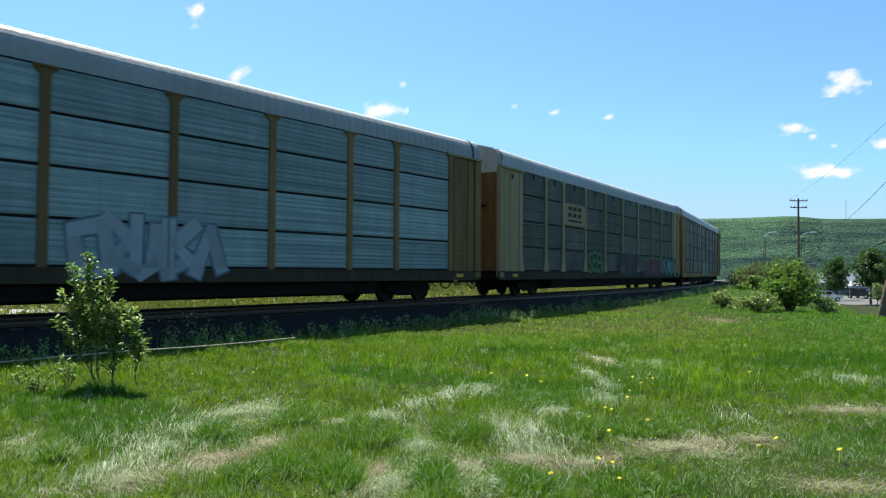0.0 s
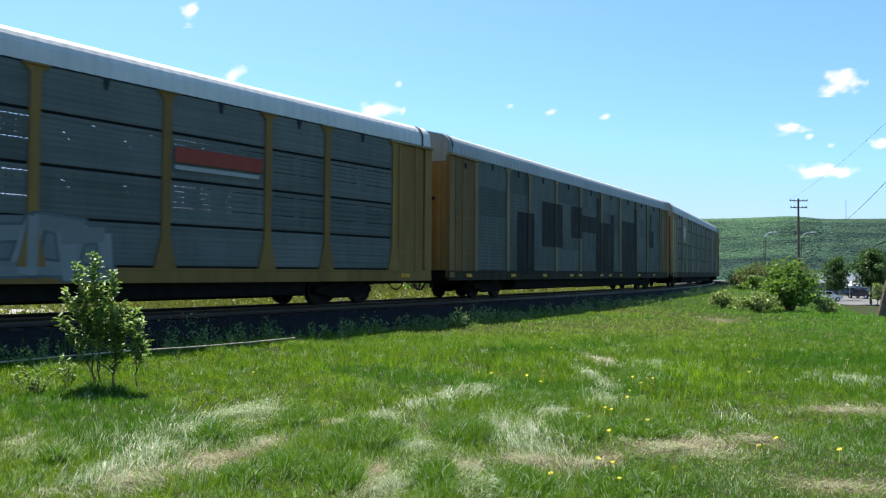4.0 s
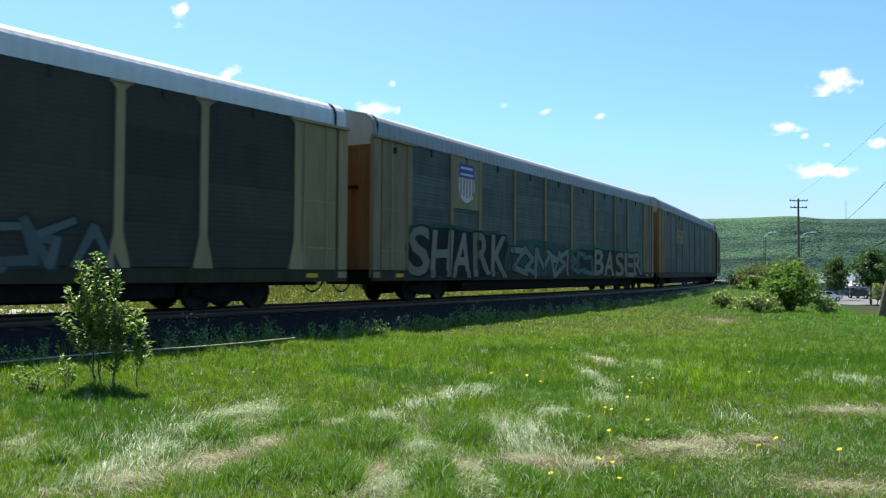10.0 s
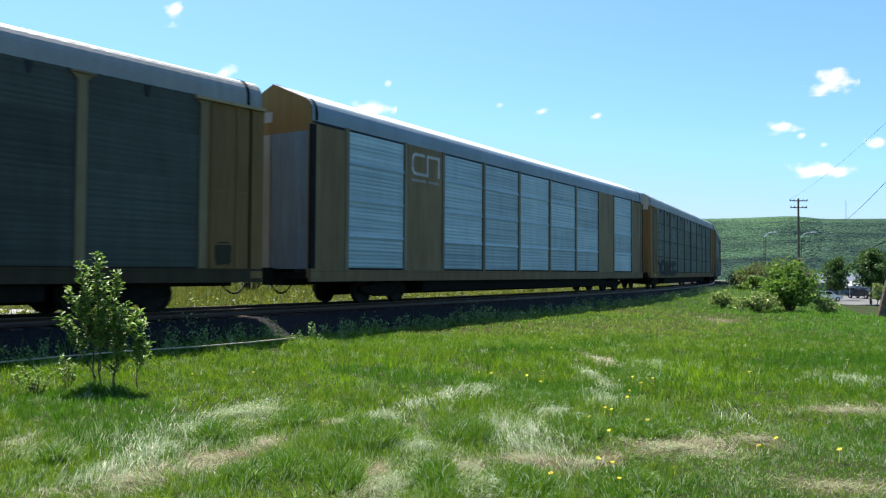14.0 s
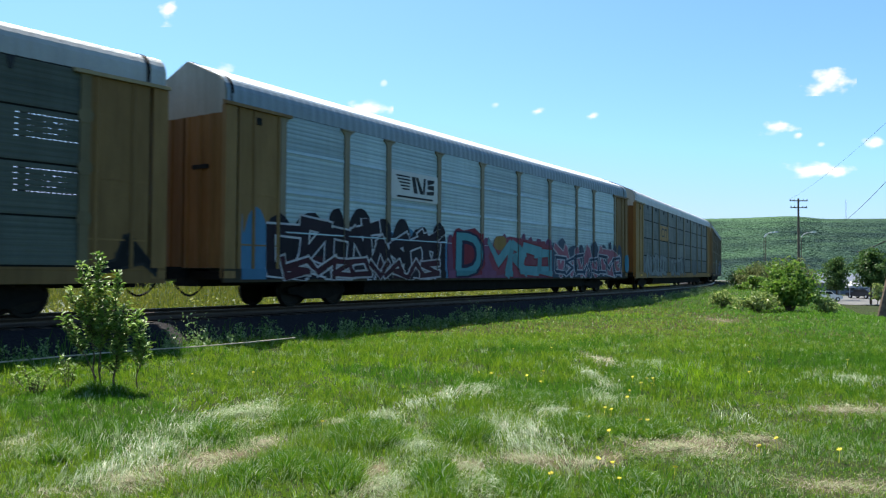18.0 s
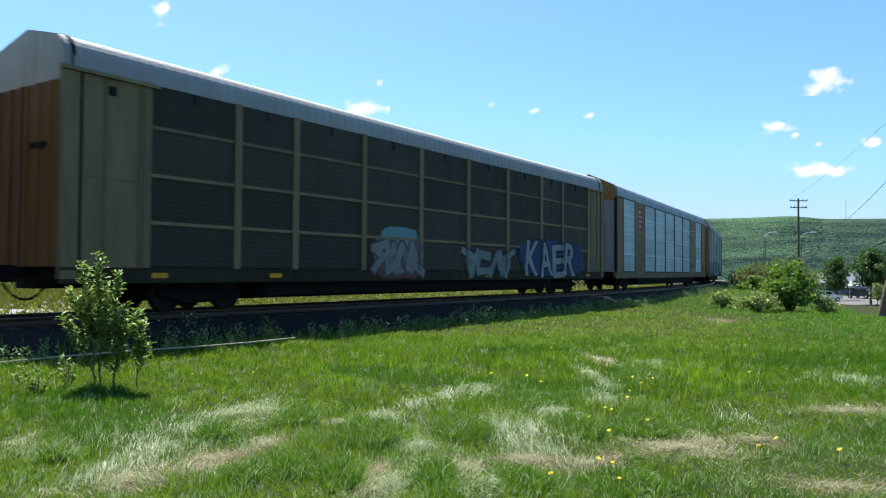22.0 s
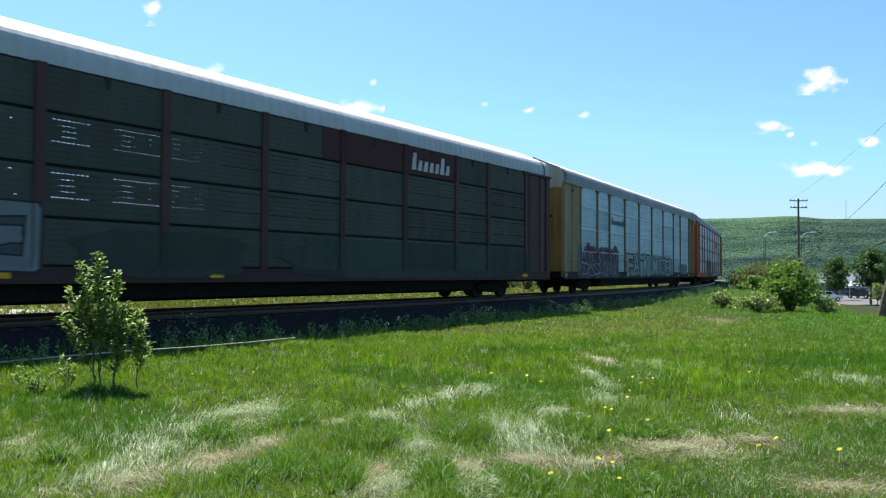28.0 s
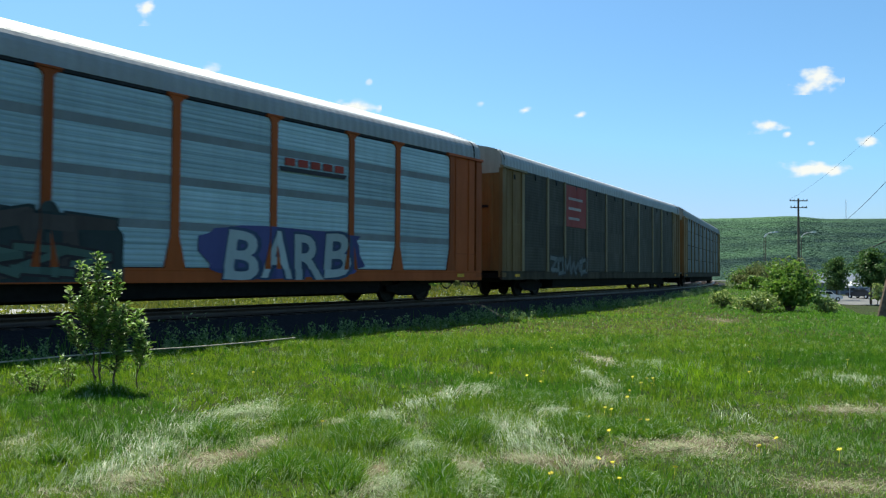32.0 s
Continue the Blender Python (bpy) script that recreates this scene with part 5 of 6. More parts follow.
        for nm, sel in (("rank_grass", q < 0.55), ("meadow_grass", (q >= 0.55) & (q < 0.88)), ("silvery_grass", q >= 0.88)):
            put(nm, sel, x, y, height(x, y) - 0.01, kh[i] * rng.uniform(0.55, 1.2, n), 0.0027 * rng.uniform(0.6, 1.3, n), np.clip(0.35 + 0.5 * r * rng.uniform(0.4, 1.3, n), 0, 1.5), a + rng.normal(0, 0.5, n))
    # silvery grass, combed one way in drifts
    for ex, ey, rx, ry in SILVER:
        n = int(11500 * rx * ry)
        a, r = rng.uniform(0, 6.28, n), np.abs(rng.normal(0, 1.05, n))
        x, y = ex + rx * r * np.cos(a), ey + ry * r * np.sin(a)
        ok = patchy(x * 1.1 + 2 * ex, y, 5.3) * patchy(x, y * 0.8 + ex, 2.7) * 2.4 + 0.05 > rng.uniform(0, 1, n)
        x, y = x[ok], y[ok]
        n = len(x)
        way = 0.4 + 1.5 * np.sin(x * 1.7 + 0.9 * y) + rng.normal(0, 0.6, n)
        q = rng.uniform(0, 1, n)
        for nm, sel in (("silvery_grass", q < 0.5), ("pale_grass", (q >= 0.5) & (q < 0.74)), ("rank_grass", (q >= 0.74) & (q < 0.88)), ("straw_grass", q >= 0.88)):
            put(nm, sel, x, y, height(x, y), rng.uniform(0.03, 0.13, n), 0.0021 * np.clip(y / 7, 0.8, 1.8) * rng.uniform(0.6, 1.3, n), rng.uniform(0.7, 2.6, n), way)
    # dry stalks lie flat in swirls
    for items, count, pale in ((STRAW, 1900, 0.7), (BARE, 700, 0.85)):
        for ex, ey, rx, ry in items:
            n = int(count * rx * ry / 0.12 * (1 if ey < 8.3 else 0.55)) if ey < 10 else int(count * 0.45)
            r = np.abs(rng.normal(0, 1.0, n))
            a = rng.uniform(0, 6.28, n)
            x, y = ex + rx * r * np.cos(a), ey + ry * r * np.sin(a)
            ok = patchy(x * 1.2 + 3 * ex, y, 6.1) * patchy(x, y + ex, 3.1) * 1.7 + 0.15 > rng.uniform(0, 1, n)
            x, y = x[ok], y[ok]
            n = len(x)
            h = rng.uniform(0.012, 0.055, n)
            ln = rng.uniform(0.05, 0.17, n)
            way = 2.4 * np.sin(x * 1.9 + 1.1 * y) + 1.3 * np.sin(y * 3.3 - x) + rng.normal(0, 0.45, n)
            sel = rng.uniform(0, 1, n) < pale
            for nm, ss in (("straw_grass", sel), ("pale_grass", ~sel)):
                put(nm, ss, x, y, height(x, y) + rng.uniform(0, 0.02, n), h, 0.0022 * np.clip(y / 7, 0.8, 2) * rng.uniform(0.6, 1.3, n), np.clip(ln / h, 1.7, 9), way)
    # the farther meadow, thinner and broader with the distance
    n = 215000
    y = 15.5 * (75 / 15.5) ** rng.uniform(0, 1, n)
    x = rng.uniform(-0.66, 0.66, n) * y
    lat, s = track_coords(x, y)
    ok = (lat > 2.75 + 0.35 * np.sin(s * 2.1) * np.sin(s * 0.77)) & (rng.uniform(0, 1, n) > 0.85 * np.maximum(blobs(x, y, STRAW), blobs(x, y, BARE)))
    x, y = x[ok], y[ok]
    n = len(x)
    pch = patchy(x, y, 1.1) * 0.6 + patchy(x + 5, y * 1.3, 0.45) * 0.4
    h = (0.06 + 0.07 * pch + 0.09 * patchy(x, y, 3.7) * patchy(x + 2, y, 1.9)) * rng.uniform(0.5, 1.3, n)
    w = 0.0030 * np.clip(y / 7, 1.6, 4.5) * rng.uniform(0.6, 1.3, n)
    q = rng.uniform(0, 1, n)
    brown = 0.42 * patchy(x + 7, y, 0.55) * (1 - smooth(9, 15, x)) * smooth(14, 19, y)
    rank = 0.18 + 0.3 * (patchy(x, y, 0.6) > 0.62) + 0.8 * smooth(6, 12, x)
    lab_i = np.where(q < brown, 2, np.where(rng.uniform(0, 1, n) < rank, 1, 0))
    lab_i = np.where(rng.uniform(0, 1, n) < 0.025, 3, lab_i)
    for k, nm in enumerate(("meadow_grass", "rank_grass", "seed_stalks", "pale_grass")):
        put(nm, lab_i == k, x, y, height(x, y) - 0.01, h * (1.25 if k == 2 else 1), w * (0.6 if k == 2 else 1), rng.uniform(0.4, 1.9, n), rng.uniform(0, 6.28, n))
    # sparser grass round the camera's stand and beyond the sides of the meadow
    n = 60000
    y = rng.uniform(-9, 24, n)
    x = rng.uniform(-18, 20, n)
    lat, s = track_coords(x, y)
    ok = (lat > 3.0) & ((y < 4.5) | (np.abs(x) > 0.65 * y)) & (np.hypot(x, y) > 0.5)
    x, y = x[ok], y[ok]
    n = len(x)
    q = rng.uniform(0, 1, n)
    for nm, sel in (("meadow_grass", q < 0.6), ("rank_grass", (q >= 0.6) & (q < 0.9)), ("pale_grass", q >= 0.9)):
        put(nm, sel, x, y, height(x, y) - 0.01, rng.uniform(0.04, 0.13, n), np.full(n, 0.006), rng.uniform(0.3, 1.2, n), rng.uniform(0, 6.28, n))
    for nm, rows in sow.items():
        x, y, z, h, w, lean, way = (np.concatenate(c) for c in zip(*rows))
        blades(nm, x, y, z, h, w, lean, lab[nm][0], lab[nm][1], way)
    # weeds along the foot of the ballast
    n = 3600
    s = rng.uniform(-22, 45, n)
    lat = 2.55 + np.abs(rng.normal(0, 0.55, n))
    pts = np.array([track(float(v)) for v in s])
    x, y = pts[:, 0] + lat * np.sin(pts[:, 2]), pts[:, 1] - lat * np.cos(pts[:, 2])
    hh = rng.uniform(0.15, 0.5, n) * (0.5 + patchy(x, y, 1.1))
    zz = np.where(lat < 3.2, -0.27 - 0.58 * np.clip((lat - 1.75) / 1.55, 0, 1), height(x, y)) - 0.02
    blades("ballast_weeds", x, y, zz, hh, 0.005 + 0 * x, rng.uniform(0.2, 0.9, n), MAT_RANK, "thin weeds along the foot of the ballast")
    # the field beyond the track
    n = 60000
    y = 20 * (110 / 20) ** rng.uniform(0, 1, n)
    x = rng.uniform(-0.68, 0.55, n) * y
    lat, s = track_coords(x, y)
    keep = (lat < -4.5) & ~((x < -13.4) & (y > 24.3) & (y < 29.8)) & (lat > -90)
    x, y = x[keep], y[keep]
    blades("field_grass", x, y, height(x, y), rng.uniform(0.12, 0.4, len(x)), 0.012 * np.clip(y / 25, 1, 3), rng.uniform(0.1, 0.6, len(x)),
           leaf("field_blade", (0.09, 0.125, 0.012), (0.24, 0.23, 0.035), 0.35), "yellow-green field grass beyond the railway")


build_grass()


def build_flower(bm):
    tube(bm, [(0, 0, 0), (0.008, 0.003, 0.05), (0.012, 0.0, 0.1)], [0.003, 0.002, 0.002], 4)
    for k in range(14):
        a = k * 2.4
        r = 0.013
        c = Vector((0.012 + math.cos(a) * r, math.sin(a) * r, 0.11 + 0.006 * (k % 3)))
        o = Vector((0.012, 0, 0.105))
        t = Vector((-math.sin(a), math.cos(a), 0)) * 0.006
        bm.faces.new([bm.verts.new(p) for p in (o, c - t, c + Vector((math.cos(a), math.sin(a), 0.2)) * 0.006, c + t)])


MAT_FLOWER = plain("dandelion_yellow", (0.85, 0.72, 0.10), 0.6)
flower_mesh = cached(("dandelion",), build_flower)
DANDELIONS = ((0.73, 11.27), (0.78, 10.82), (0.55, 11.27), (1.25, 11.07), (1.34, 10.33), (1.53, 11.55), (-1.17, 7.48), (-2.78, 11.18), (-3.52, 10.81), (2.68, 10.74), (2.86, 10.59), (2.88, 10.39), (2.97, 10.6), (2.67, 10.23), (2.8, 10.19), (2.42, 9.72), (2.21, 9.1),
              (1.78, 8.35), (1.83, 8.26), (1.53, 7.92), (2.01, 7.74), (2.12, 7.79), (1.27, 6.18), (1.38, 6.03), (1.77, 5.84), (2.74, 6.57), (3.02, 6.84), (3.33, 6.39), (6.96, 13.04), (4.66, 11.56), (1.35, 14.58), (2.14, 15.14), (1.58, 7.09), (1.3, 5.59), (0.8, 5.73))
frng = random.Random(4)
for fx, fy in DANDELIONS:
    fl = part_of("dandelion", flower_mesh, MAT_FLOWER)
    fl.matrix_world = pose(fx, fy, height_at(fx, fy), frng.uniform(-12, 12), frng.uniform(-12, 12), frng.uniform(0, 360))
    wide = frng.uniform(1.1, 1.4)
    fl.scale = (wide, wide, 1.0)
    tagged(fl, "small yellow dandelion flower in the grass", "flower", "dandelions in the grass")


# ---- shrubs and trees ----
def leaf_cloud(centres, radii, count, size, seed, flat_=0.75):
    """Leaves (folded rhombs of two triangles) round limb tips, as arrays."""
    r = np.random.default_rng(seed)
    c = np.asarray(centres, dtype=float)
    i = r.integers(0, len(c), count)
    d = r.normal(0, 1, (count, 3))
    d /= np.linalg.norm(d, axis=1)[:, None]
    rad = np.asarray(radii)[i] * r.uniform(0.25, 1.0, count) ** 0.6
    p = c[i] + d * rad[:, None] * np.array([1, 1, flat_])
    a = r.normal(0, 1, (count, 3))
    a /= np.linalg.norm(a, axis=1)[:, None]
    b = np.cross(a, r.normal(0, 1, (count, 3)))
    b /= np.linalg.norm(b, axis=1)[:, None]
    s = size * r.uniform(0.6, 1.3, count)[:, None]
    v = np.stack([p - a * s, p + b * s * 0.5, p + a * s, p - b * s * 0.5], 1).reshape(-1, 3)
    base = (np.arange(count) * 4)[:, None]
    f = np.concatenate([base + np.array([[0, 1, 2]]), base + np.array([[0, 2, 3]])])
    return v, f


MAT_BARK = plain("bark", (0.10, 0.075, 0.05), 0.9, 0, 12, 0.4)
MAT_SAP = leaf("sapling_leaf", (0.07, 0.15, 0.015), (0.44, 0.50, 0.18), 0.4, 0.4)
MAT_YOUNG = leaf("young_tree_leaf", (0.035, 0.115, 0.010), (0.32, 0.46, 0.10), 0.42, 0.42)
MAT_WEED = leaf("weed_leaf", (0.05, 0.12, 0.015), (0.30, 0.40, 0.17), 0.4, 0.45)
MAT_SHRUB = leaf("shrub_leaf", (0.04, 0.115, 0.012), (0.20, 0.32, 0.05), 0.45, 0.45)
MAT_TREE = leaf("tree_leaf", (0.035, 0.085, 0.02), (0.10, 0.18, 0.045), 0.4, 0.5)
MAT_SCRUB = leaf("scrub_leaf", (0.065, 0.095, 0.03), (0.19, 0.21, 0.08), 0.35, 0.6)


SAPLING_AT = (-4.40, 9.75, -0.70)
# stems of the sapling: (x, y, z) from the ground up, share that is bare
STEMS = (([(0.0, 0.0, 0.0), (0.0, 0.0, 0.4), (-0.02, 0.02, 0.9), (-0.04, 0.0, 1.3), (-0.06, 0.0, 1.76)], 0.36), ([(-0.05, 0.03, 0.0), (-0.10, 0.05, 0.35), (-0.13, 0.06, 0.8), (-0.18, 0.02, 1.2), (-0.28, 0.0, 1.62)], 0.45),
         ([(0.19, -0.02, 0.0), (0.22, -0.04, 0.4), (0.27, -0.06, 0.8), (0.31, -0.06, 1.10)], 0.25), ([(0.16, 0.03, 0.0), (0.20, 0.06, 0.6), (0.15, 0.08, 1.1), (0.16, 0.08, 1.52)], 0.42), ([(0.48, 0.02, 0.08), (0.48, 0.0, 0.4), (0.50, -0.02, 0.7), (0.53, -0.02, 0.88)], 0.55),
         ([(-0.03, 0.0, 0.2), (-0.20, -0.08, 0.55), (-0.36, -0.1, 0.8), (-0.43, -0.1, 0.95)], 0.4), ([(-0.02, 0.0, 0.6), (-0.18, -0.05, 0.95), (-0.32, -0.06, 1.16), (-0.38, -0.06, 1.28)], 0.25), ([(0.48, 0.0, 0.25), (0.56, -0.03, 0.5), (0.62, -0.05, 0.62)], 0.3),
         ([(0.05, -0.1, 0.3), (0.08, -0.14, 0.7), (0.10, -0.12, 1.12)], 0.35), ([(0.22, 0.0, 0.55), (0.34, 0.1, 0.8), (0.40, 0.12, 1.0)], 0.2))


def leafy_stem(owner, pts, bare, seed, thick, shoot=0.20, leaf_size=0.036):
    """One upright stem with short upward shoots, and leaves set along them in turn."""
    r = random.Random(seed)
    path = []
    for a, b in zip(pts, pts[1:]):
        a, b = Vector(a), Vector(b)
        k = max(2, int((b - a).length / 0.05))
        path += [a.lerp(b, j / k) for j in range(k)]
    path.append(Vector(pts[-1]))
    n = len(path)
    path = [p + Vector((0.008 * math.sin(j * 0.9 + seed), 0.008 * math.cos(j * 0.7 + seed), 0)) for j, p in enumerate(path)]
    bm = bmesh.new()
    tube(bm, path, [thick * (1 - 0.8 * j / n) for j in range(n)], 6)
    runs = [path[int(n * bare):]]
    for j in range(int(n * bare), n):
        for _ in range(3):
            u = (j / n - bare) / (1 - bare)
            a, ln = r.uniform(0, 6.28), shoot * r.uniform(0.4, 1.1) * (1.15 - 0.75 * u)
            p = path[j]
            q = p + Vector((math.cos(a) * ln * 0.75, math.sin(a) * ln * 0.75, ln * 0.85))
            tube(bm, [p, (p + q) / 2 + Vector((0, 0, -0.012)), q], [0.0035, 0.003, 0.0015], 4)
            runs.append([p.lerp(q, k / 4) for k in range(5)])
    part("stem", bm, MAT_BARK, owner)
    verts, faces = [], []
    for run in runs:
        long_ = sum((b - a).length for a, b in zip(run, run[1:]))
        count = max(3, int(long_ / 0.021))
        for k in range(count):
            u = (k + r.random()) / count * (len(run) - 1)
            m = min(int(u), len(run) - 2)
            p, d = run[m].lerp(run[m + 1], u - m), (run[m + 1] - run[m]).normalized()
            a = r.uniform(0, 6.28)
            out = (d * 0.55 + Vector((math.cos(a), math.sin(a), r.uniform(-0.25, 0.55)))).normalized()
            side = out.cross(Vector((r.uniform(-0.5, 0.5), r.uniform(-0.5, 0.5), 1))).normalized()
            up = side.cross(out)
            size = leaf_size * r.uniform(0.65, 1.3)
            base, tip = p + out * 0.012, p + out * (0.012 + 2 * size)
            mid = p + out * (0.012 + 0.9 * size)
            i0 = len(verts)
            verts += [base, mid + side * size * 0.5 + up * size * 0.22, tip - up * size * 0.25, mid - side * size * 0.5 + up * size * 0.22]
            faces += [(i0, i0 + 1, i0 + 2), (i0, i0 + 2, i0 + 3)]
    part_of("foliage", mesh_from("foliage", np.array([v[:] for v in verts]), np.array(faces), MAT_YOUNG), None, owner)


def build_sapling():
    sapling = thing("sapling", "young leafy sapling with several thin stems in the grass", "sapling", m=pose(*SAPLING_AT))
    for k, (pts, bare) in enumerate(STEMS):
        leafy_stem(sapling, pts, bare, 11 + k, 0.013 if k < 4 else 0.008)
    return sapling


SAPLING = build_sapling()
for k, (x_, y_, tall_) in enumerate(((-5.12, 9.6, 0.36), (-4.92, 9.98, 0.42), (-5.3, 9.75, 0.24))):
    seedling = thing("seedling", "small pale leafy seedling in the grass", "seedling", "seedlings beside the sapling", m=pose(x_, y_, height_at(x_, y_) - 0.02))
    for j in range(3):
        lean_ = (j - 1) * 0.09 * (2 - k % 2)
        leafy_stem(seedling, [(0.02 * j, 0.01 * j, 0.0), (lean_ * 0.5, 0.02, tall_ * 0.5), (lean_, 0.02 * (j - 1), tall_ * (1 - 0.12 * j))], 0.3, 60 + 5 * k + j, 0.006, 0.09, 0.021)


def bush(name, x, y, rx, ry, h, count, size, mat, label, seed, category="bush", group=""):
    """A shrub: stems that fan out and leaves round their tips."""
    b = thing(name, label, category, group, m=pose(x, y, height_at(x, y) - 0.02))
    r = random.Random(seed)
    bm = bmesh.new()
    tips, rad = [], []
    for k in range(26):
        a, q = r.uniform(0, 6.28), math.sqrt(r.uniform(0, 1))
        tip = Vector((math.cos(a) * q * rx, math.sin(a) * q * ry, h * (0.35 + 0.5 * r.random()) * (1.1 - 0.55 * q * q)))
        mid = Vector((tip.x * 0.35, tip.y * 0.35, tip.z * 0.55))
        tube(bm, [(tip.x * 0.1, tip.y * 0.1, 0), mid, tip], [0.03 * h / 2, 0.02 * h / 2, 0.008 * h / 2], 5)
        tips += [tip, (tip + mid) / 2]
        rad += [0.24 * h, 0.2 * h]
    part("stems", bm, MAT_BARK, b)
    v, f = leaf_cloud(tips, rad, count, size, seed)
    v[:, 2] = np.maximum(v[:, 2], 0.02)
    part_of("foliage", mesh_from("foliage", v, f, mat), None, b)
    return b


def tree(x, y, h, spread, count, size, mat, label, seed, trunk=0.3, group="trees beside the car park"):
    t = thing("tree", label, "tree", group, m=pose(x, y, height_at(x, y) - 0.05))
    r = random.Random(seed)
    bm = bmesh.new()
    tube(bm, [(0, 0, 0), (0.05, 0, h * 0.4), (0, 0.05, h * 0.92)], [0.022 * h, 0.016 * h, 0.004 * h], 7)
    tips, rad = [], []
    for k in range(30):
        u = trunk + (1 - trunk) * (k + r.random()) / 30
        a = k * 2.4 + r.uniform(-0.4, 0.4)
        reach = spread * (0.35 + 0.75 * math.sin(math.pi * min(0.97, (u - trunk) / (1 - trunk) * 0.9 + 0.12))) * r.uniform(0.6, 1.1)
        p, q = Vector((0, 0, h * u * 0.9)), Vector((math.cos(a) * reach, math.sin(a) * reach, h * u * 0.97))
        tube(bm, [p, (p + q) / 2 + Vector((0, 0, 0.03 * h)), q], [0.006 * h, 0.004 * h, 0.002 * h], 4)
        tips += [q, (p + q) / 2, p]
        rad += [spread * 0.34, spread * 0.3, spread * 0.25]
    part("trunk", bm, MAT_BARK, t)
    v, f = leaf_cloud(tips, rad, count, size, seed)
    part_of("crown", mesh_from("crown", v, f, mat), None, t)
    return t


bush("leafy_bush", 14.75, 32.2, 1.0, 1.0, 2.3, 5200, 0.085, MAT_SHRUB, "broad leafy green bush on the grass", 31)
bush("low_shrub", 12.9, 31.2, 0.9, 0.6, 0.95, 1500, 0.07, MAT_SAP, "low pale green shrub beside the bush", 32)
bush("low_shrub", 12.4, 33.5, 0.7, 0.5, 0.8, 900, 0.07, MAT_SAP, "low pale green shrub beside the bush", 33)
bush("low_shrub", 16.0, 31.6, 0.5, 0.5, 0.9, 800, 0.07, MAT_SAP, "yellow-green shrub at the edge of the bush", 34)
# scrub on the slope behind, and trees by the car park
for k, (tx, yy, top, sp) in enumerate(((0.412, 57, 0.7, 1.2), (0.405, 66, 1.7, 1.5), (0.42, 60, 1.6, 1.4), (0.44, 68, 2.1, 1.6), (0.458, 64, 2.3, 1.6), (0.474, 70, 2.2, 1.5), (0.395, 85, 1.9, 1.8), (0.43, 88, 2.6, 2.0), (0.462, 90, 2.8, 2.0), (0.425, 96, 2.9, 2.0))):
    g_ = height_at(tx * yy, yy)
    bush("scrub_bush", tx * yy, yy, sp, sp, (top - g_) * 1.05, 1500, 0.12, MAT_SCRUB if k % 3 else MAT_SHRUB, "tall brownish-green scrub on the slope", 40 + k, "bush", "scrub on the slope")
tree(57.2, 110, 6.4, 1.8, 8000, 0.16, MAT_TREE, "round-crowned dark green tree beside the car park", 61)
tree(53.7, 95, 7.1, 2.1, 9000, 0.16, MAT_TREE, "dark green tree with a bare trunk beside the car park", 62, 0.38)
tree(58.6, 100, 6.0, 1.7, 6500, 0.16, MAT_TREE, "dark green tree beside the car park", 63, 0.38)
tree(52.8, 92, 2.9, 0.75, 900, 0.12, MAT_SAP, "small yellow-green young tree beside the car park", 64, 0.3)
# scrub beyond the field on the far side of the track
for k in range(16):
    a = -0.62 + 1.1 * k / 15
    yy = 62 + 17 * math.sin(k * 1.9) ** 2
    if track_coords(np.array([a * yy]), np.array([yy]))[0][0] > -7:
        continue
    bush("field_bush", a * yy, yy, 3.2, 2.4, 2.6 + 0.8 * math.sin(k * 2.7), 700, 0.22, MAT_SCRUB if k % 2 else MAT_SHRUB, "scrubby bush beyond the railway field", 80 + k, "bush", "bushes beyond the field")


# leafy weeds: a fringe at the foot of the ballast, and low growth over the field beyond
def leafy_weeds(name, s0, s1, lat0, lat1, plants, per, tall, size, mat, label, seed):
    r = np.random.default_rng(seed)
    ss, lt = r.uniform(s0, s1, plants), r.uniform(lat0, lat1, plants)
    pts = np.array([track(float(v)) for v in ss])
    x, y = pts[:, 0] + lt * np.sin(pts[:, 2]), pts[:, 1] - lt * np.cos(pts[:, 2])
    z = height(x, y)
    h = r.uniform(0.25, 1.0, plants) ** 1.5 * tall * (0.5 + patchy(x, y, 0.8))
    centres = np.repeat(np.stack([x, y, z], 1), 3, 0)
    centres[:, 2] += np.repeat(h, 3) * np.tile((0.25, 0.6, 0.95), plants)
    v, f = leaf_cloud(centres, np.repeat(h * 0.35, 3), plants * per, size, seed + 1, 0.8)
    tagged(new(name, mesh_from(name, v, f, mat)), label, "weeds", kind="stuff")


leafy_weeds("ballast_plants", -22, 40, 2.95, 4.0, 1000, 20, 0.36, 0.032, MAT_WEED, "leafy green weeds along the foot of the ballast", 71)
leafy_weeds("ballast_plants_tall", -16, 12, 2.75, 3.5, 70, 60, 0.55, 0.032, MAT_WEED, "taller leafy weeds at the edge of the ballast", 77)
leafy_weeds("field_weeds", -45, 60, -12.0, -5.0, 1500, 12, 0.55, 0.075, leaf("field_weed_leaf", (0.08, 0.12, 0.012), (0.34, 0.34, 0.06), 0.4), "yellow-green leafy growth beyond the railway", 73)
leafy_weeds("pale_field_weeds", -45, 60, -12.0, -5.0, 260, 12, 0.6, 0.06, leaf("pale_weed_leaf", (0.14, 0.18, 0.09), (0.5, 0.52, 0.38), 0.4), "pale flowering growth beyond the railway", 75)

# ---- hill and forest ----
def hill_height(r, az):
    top = 69 + 5.0 * (1 - smooth(0.425, 0.475, az)) + 0.8 * np.sin(az * 31)
    return -8 + (top + 8) * smooth(330, 1120, r) ** 0.85 - 60 * smooth(1200, 2200, r)


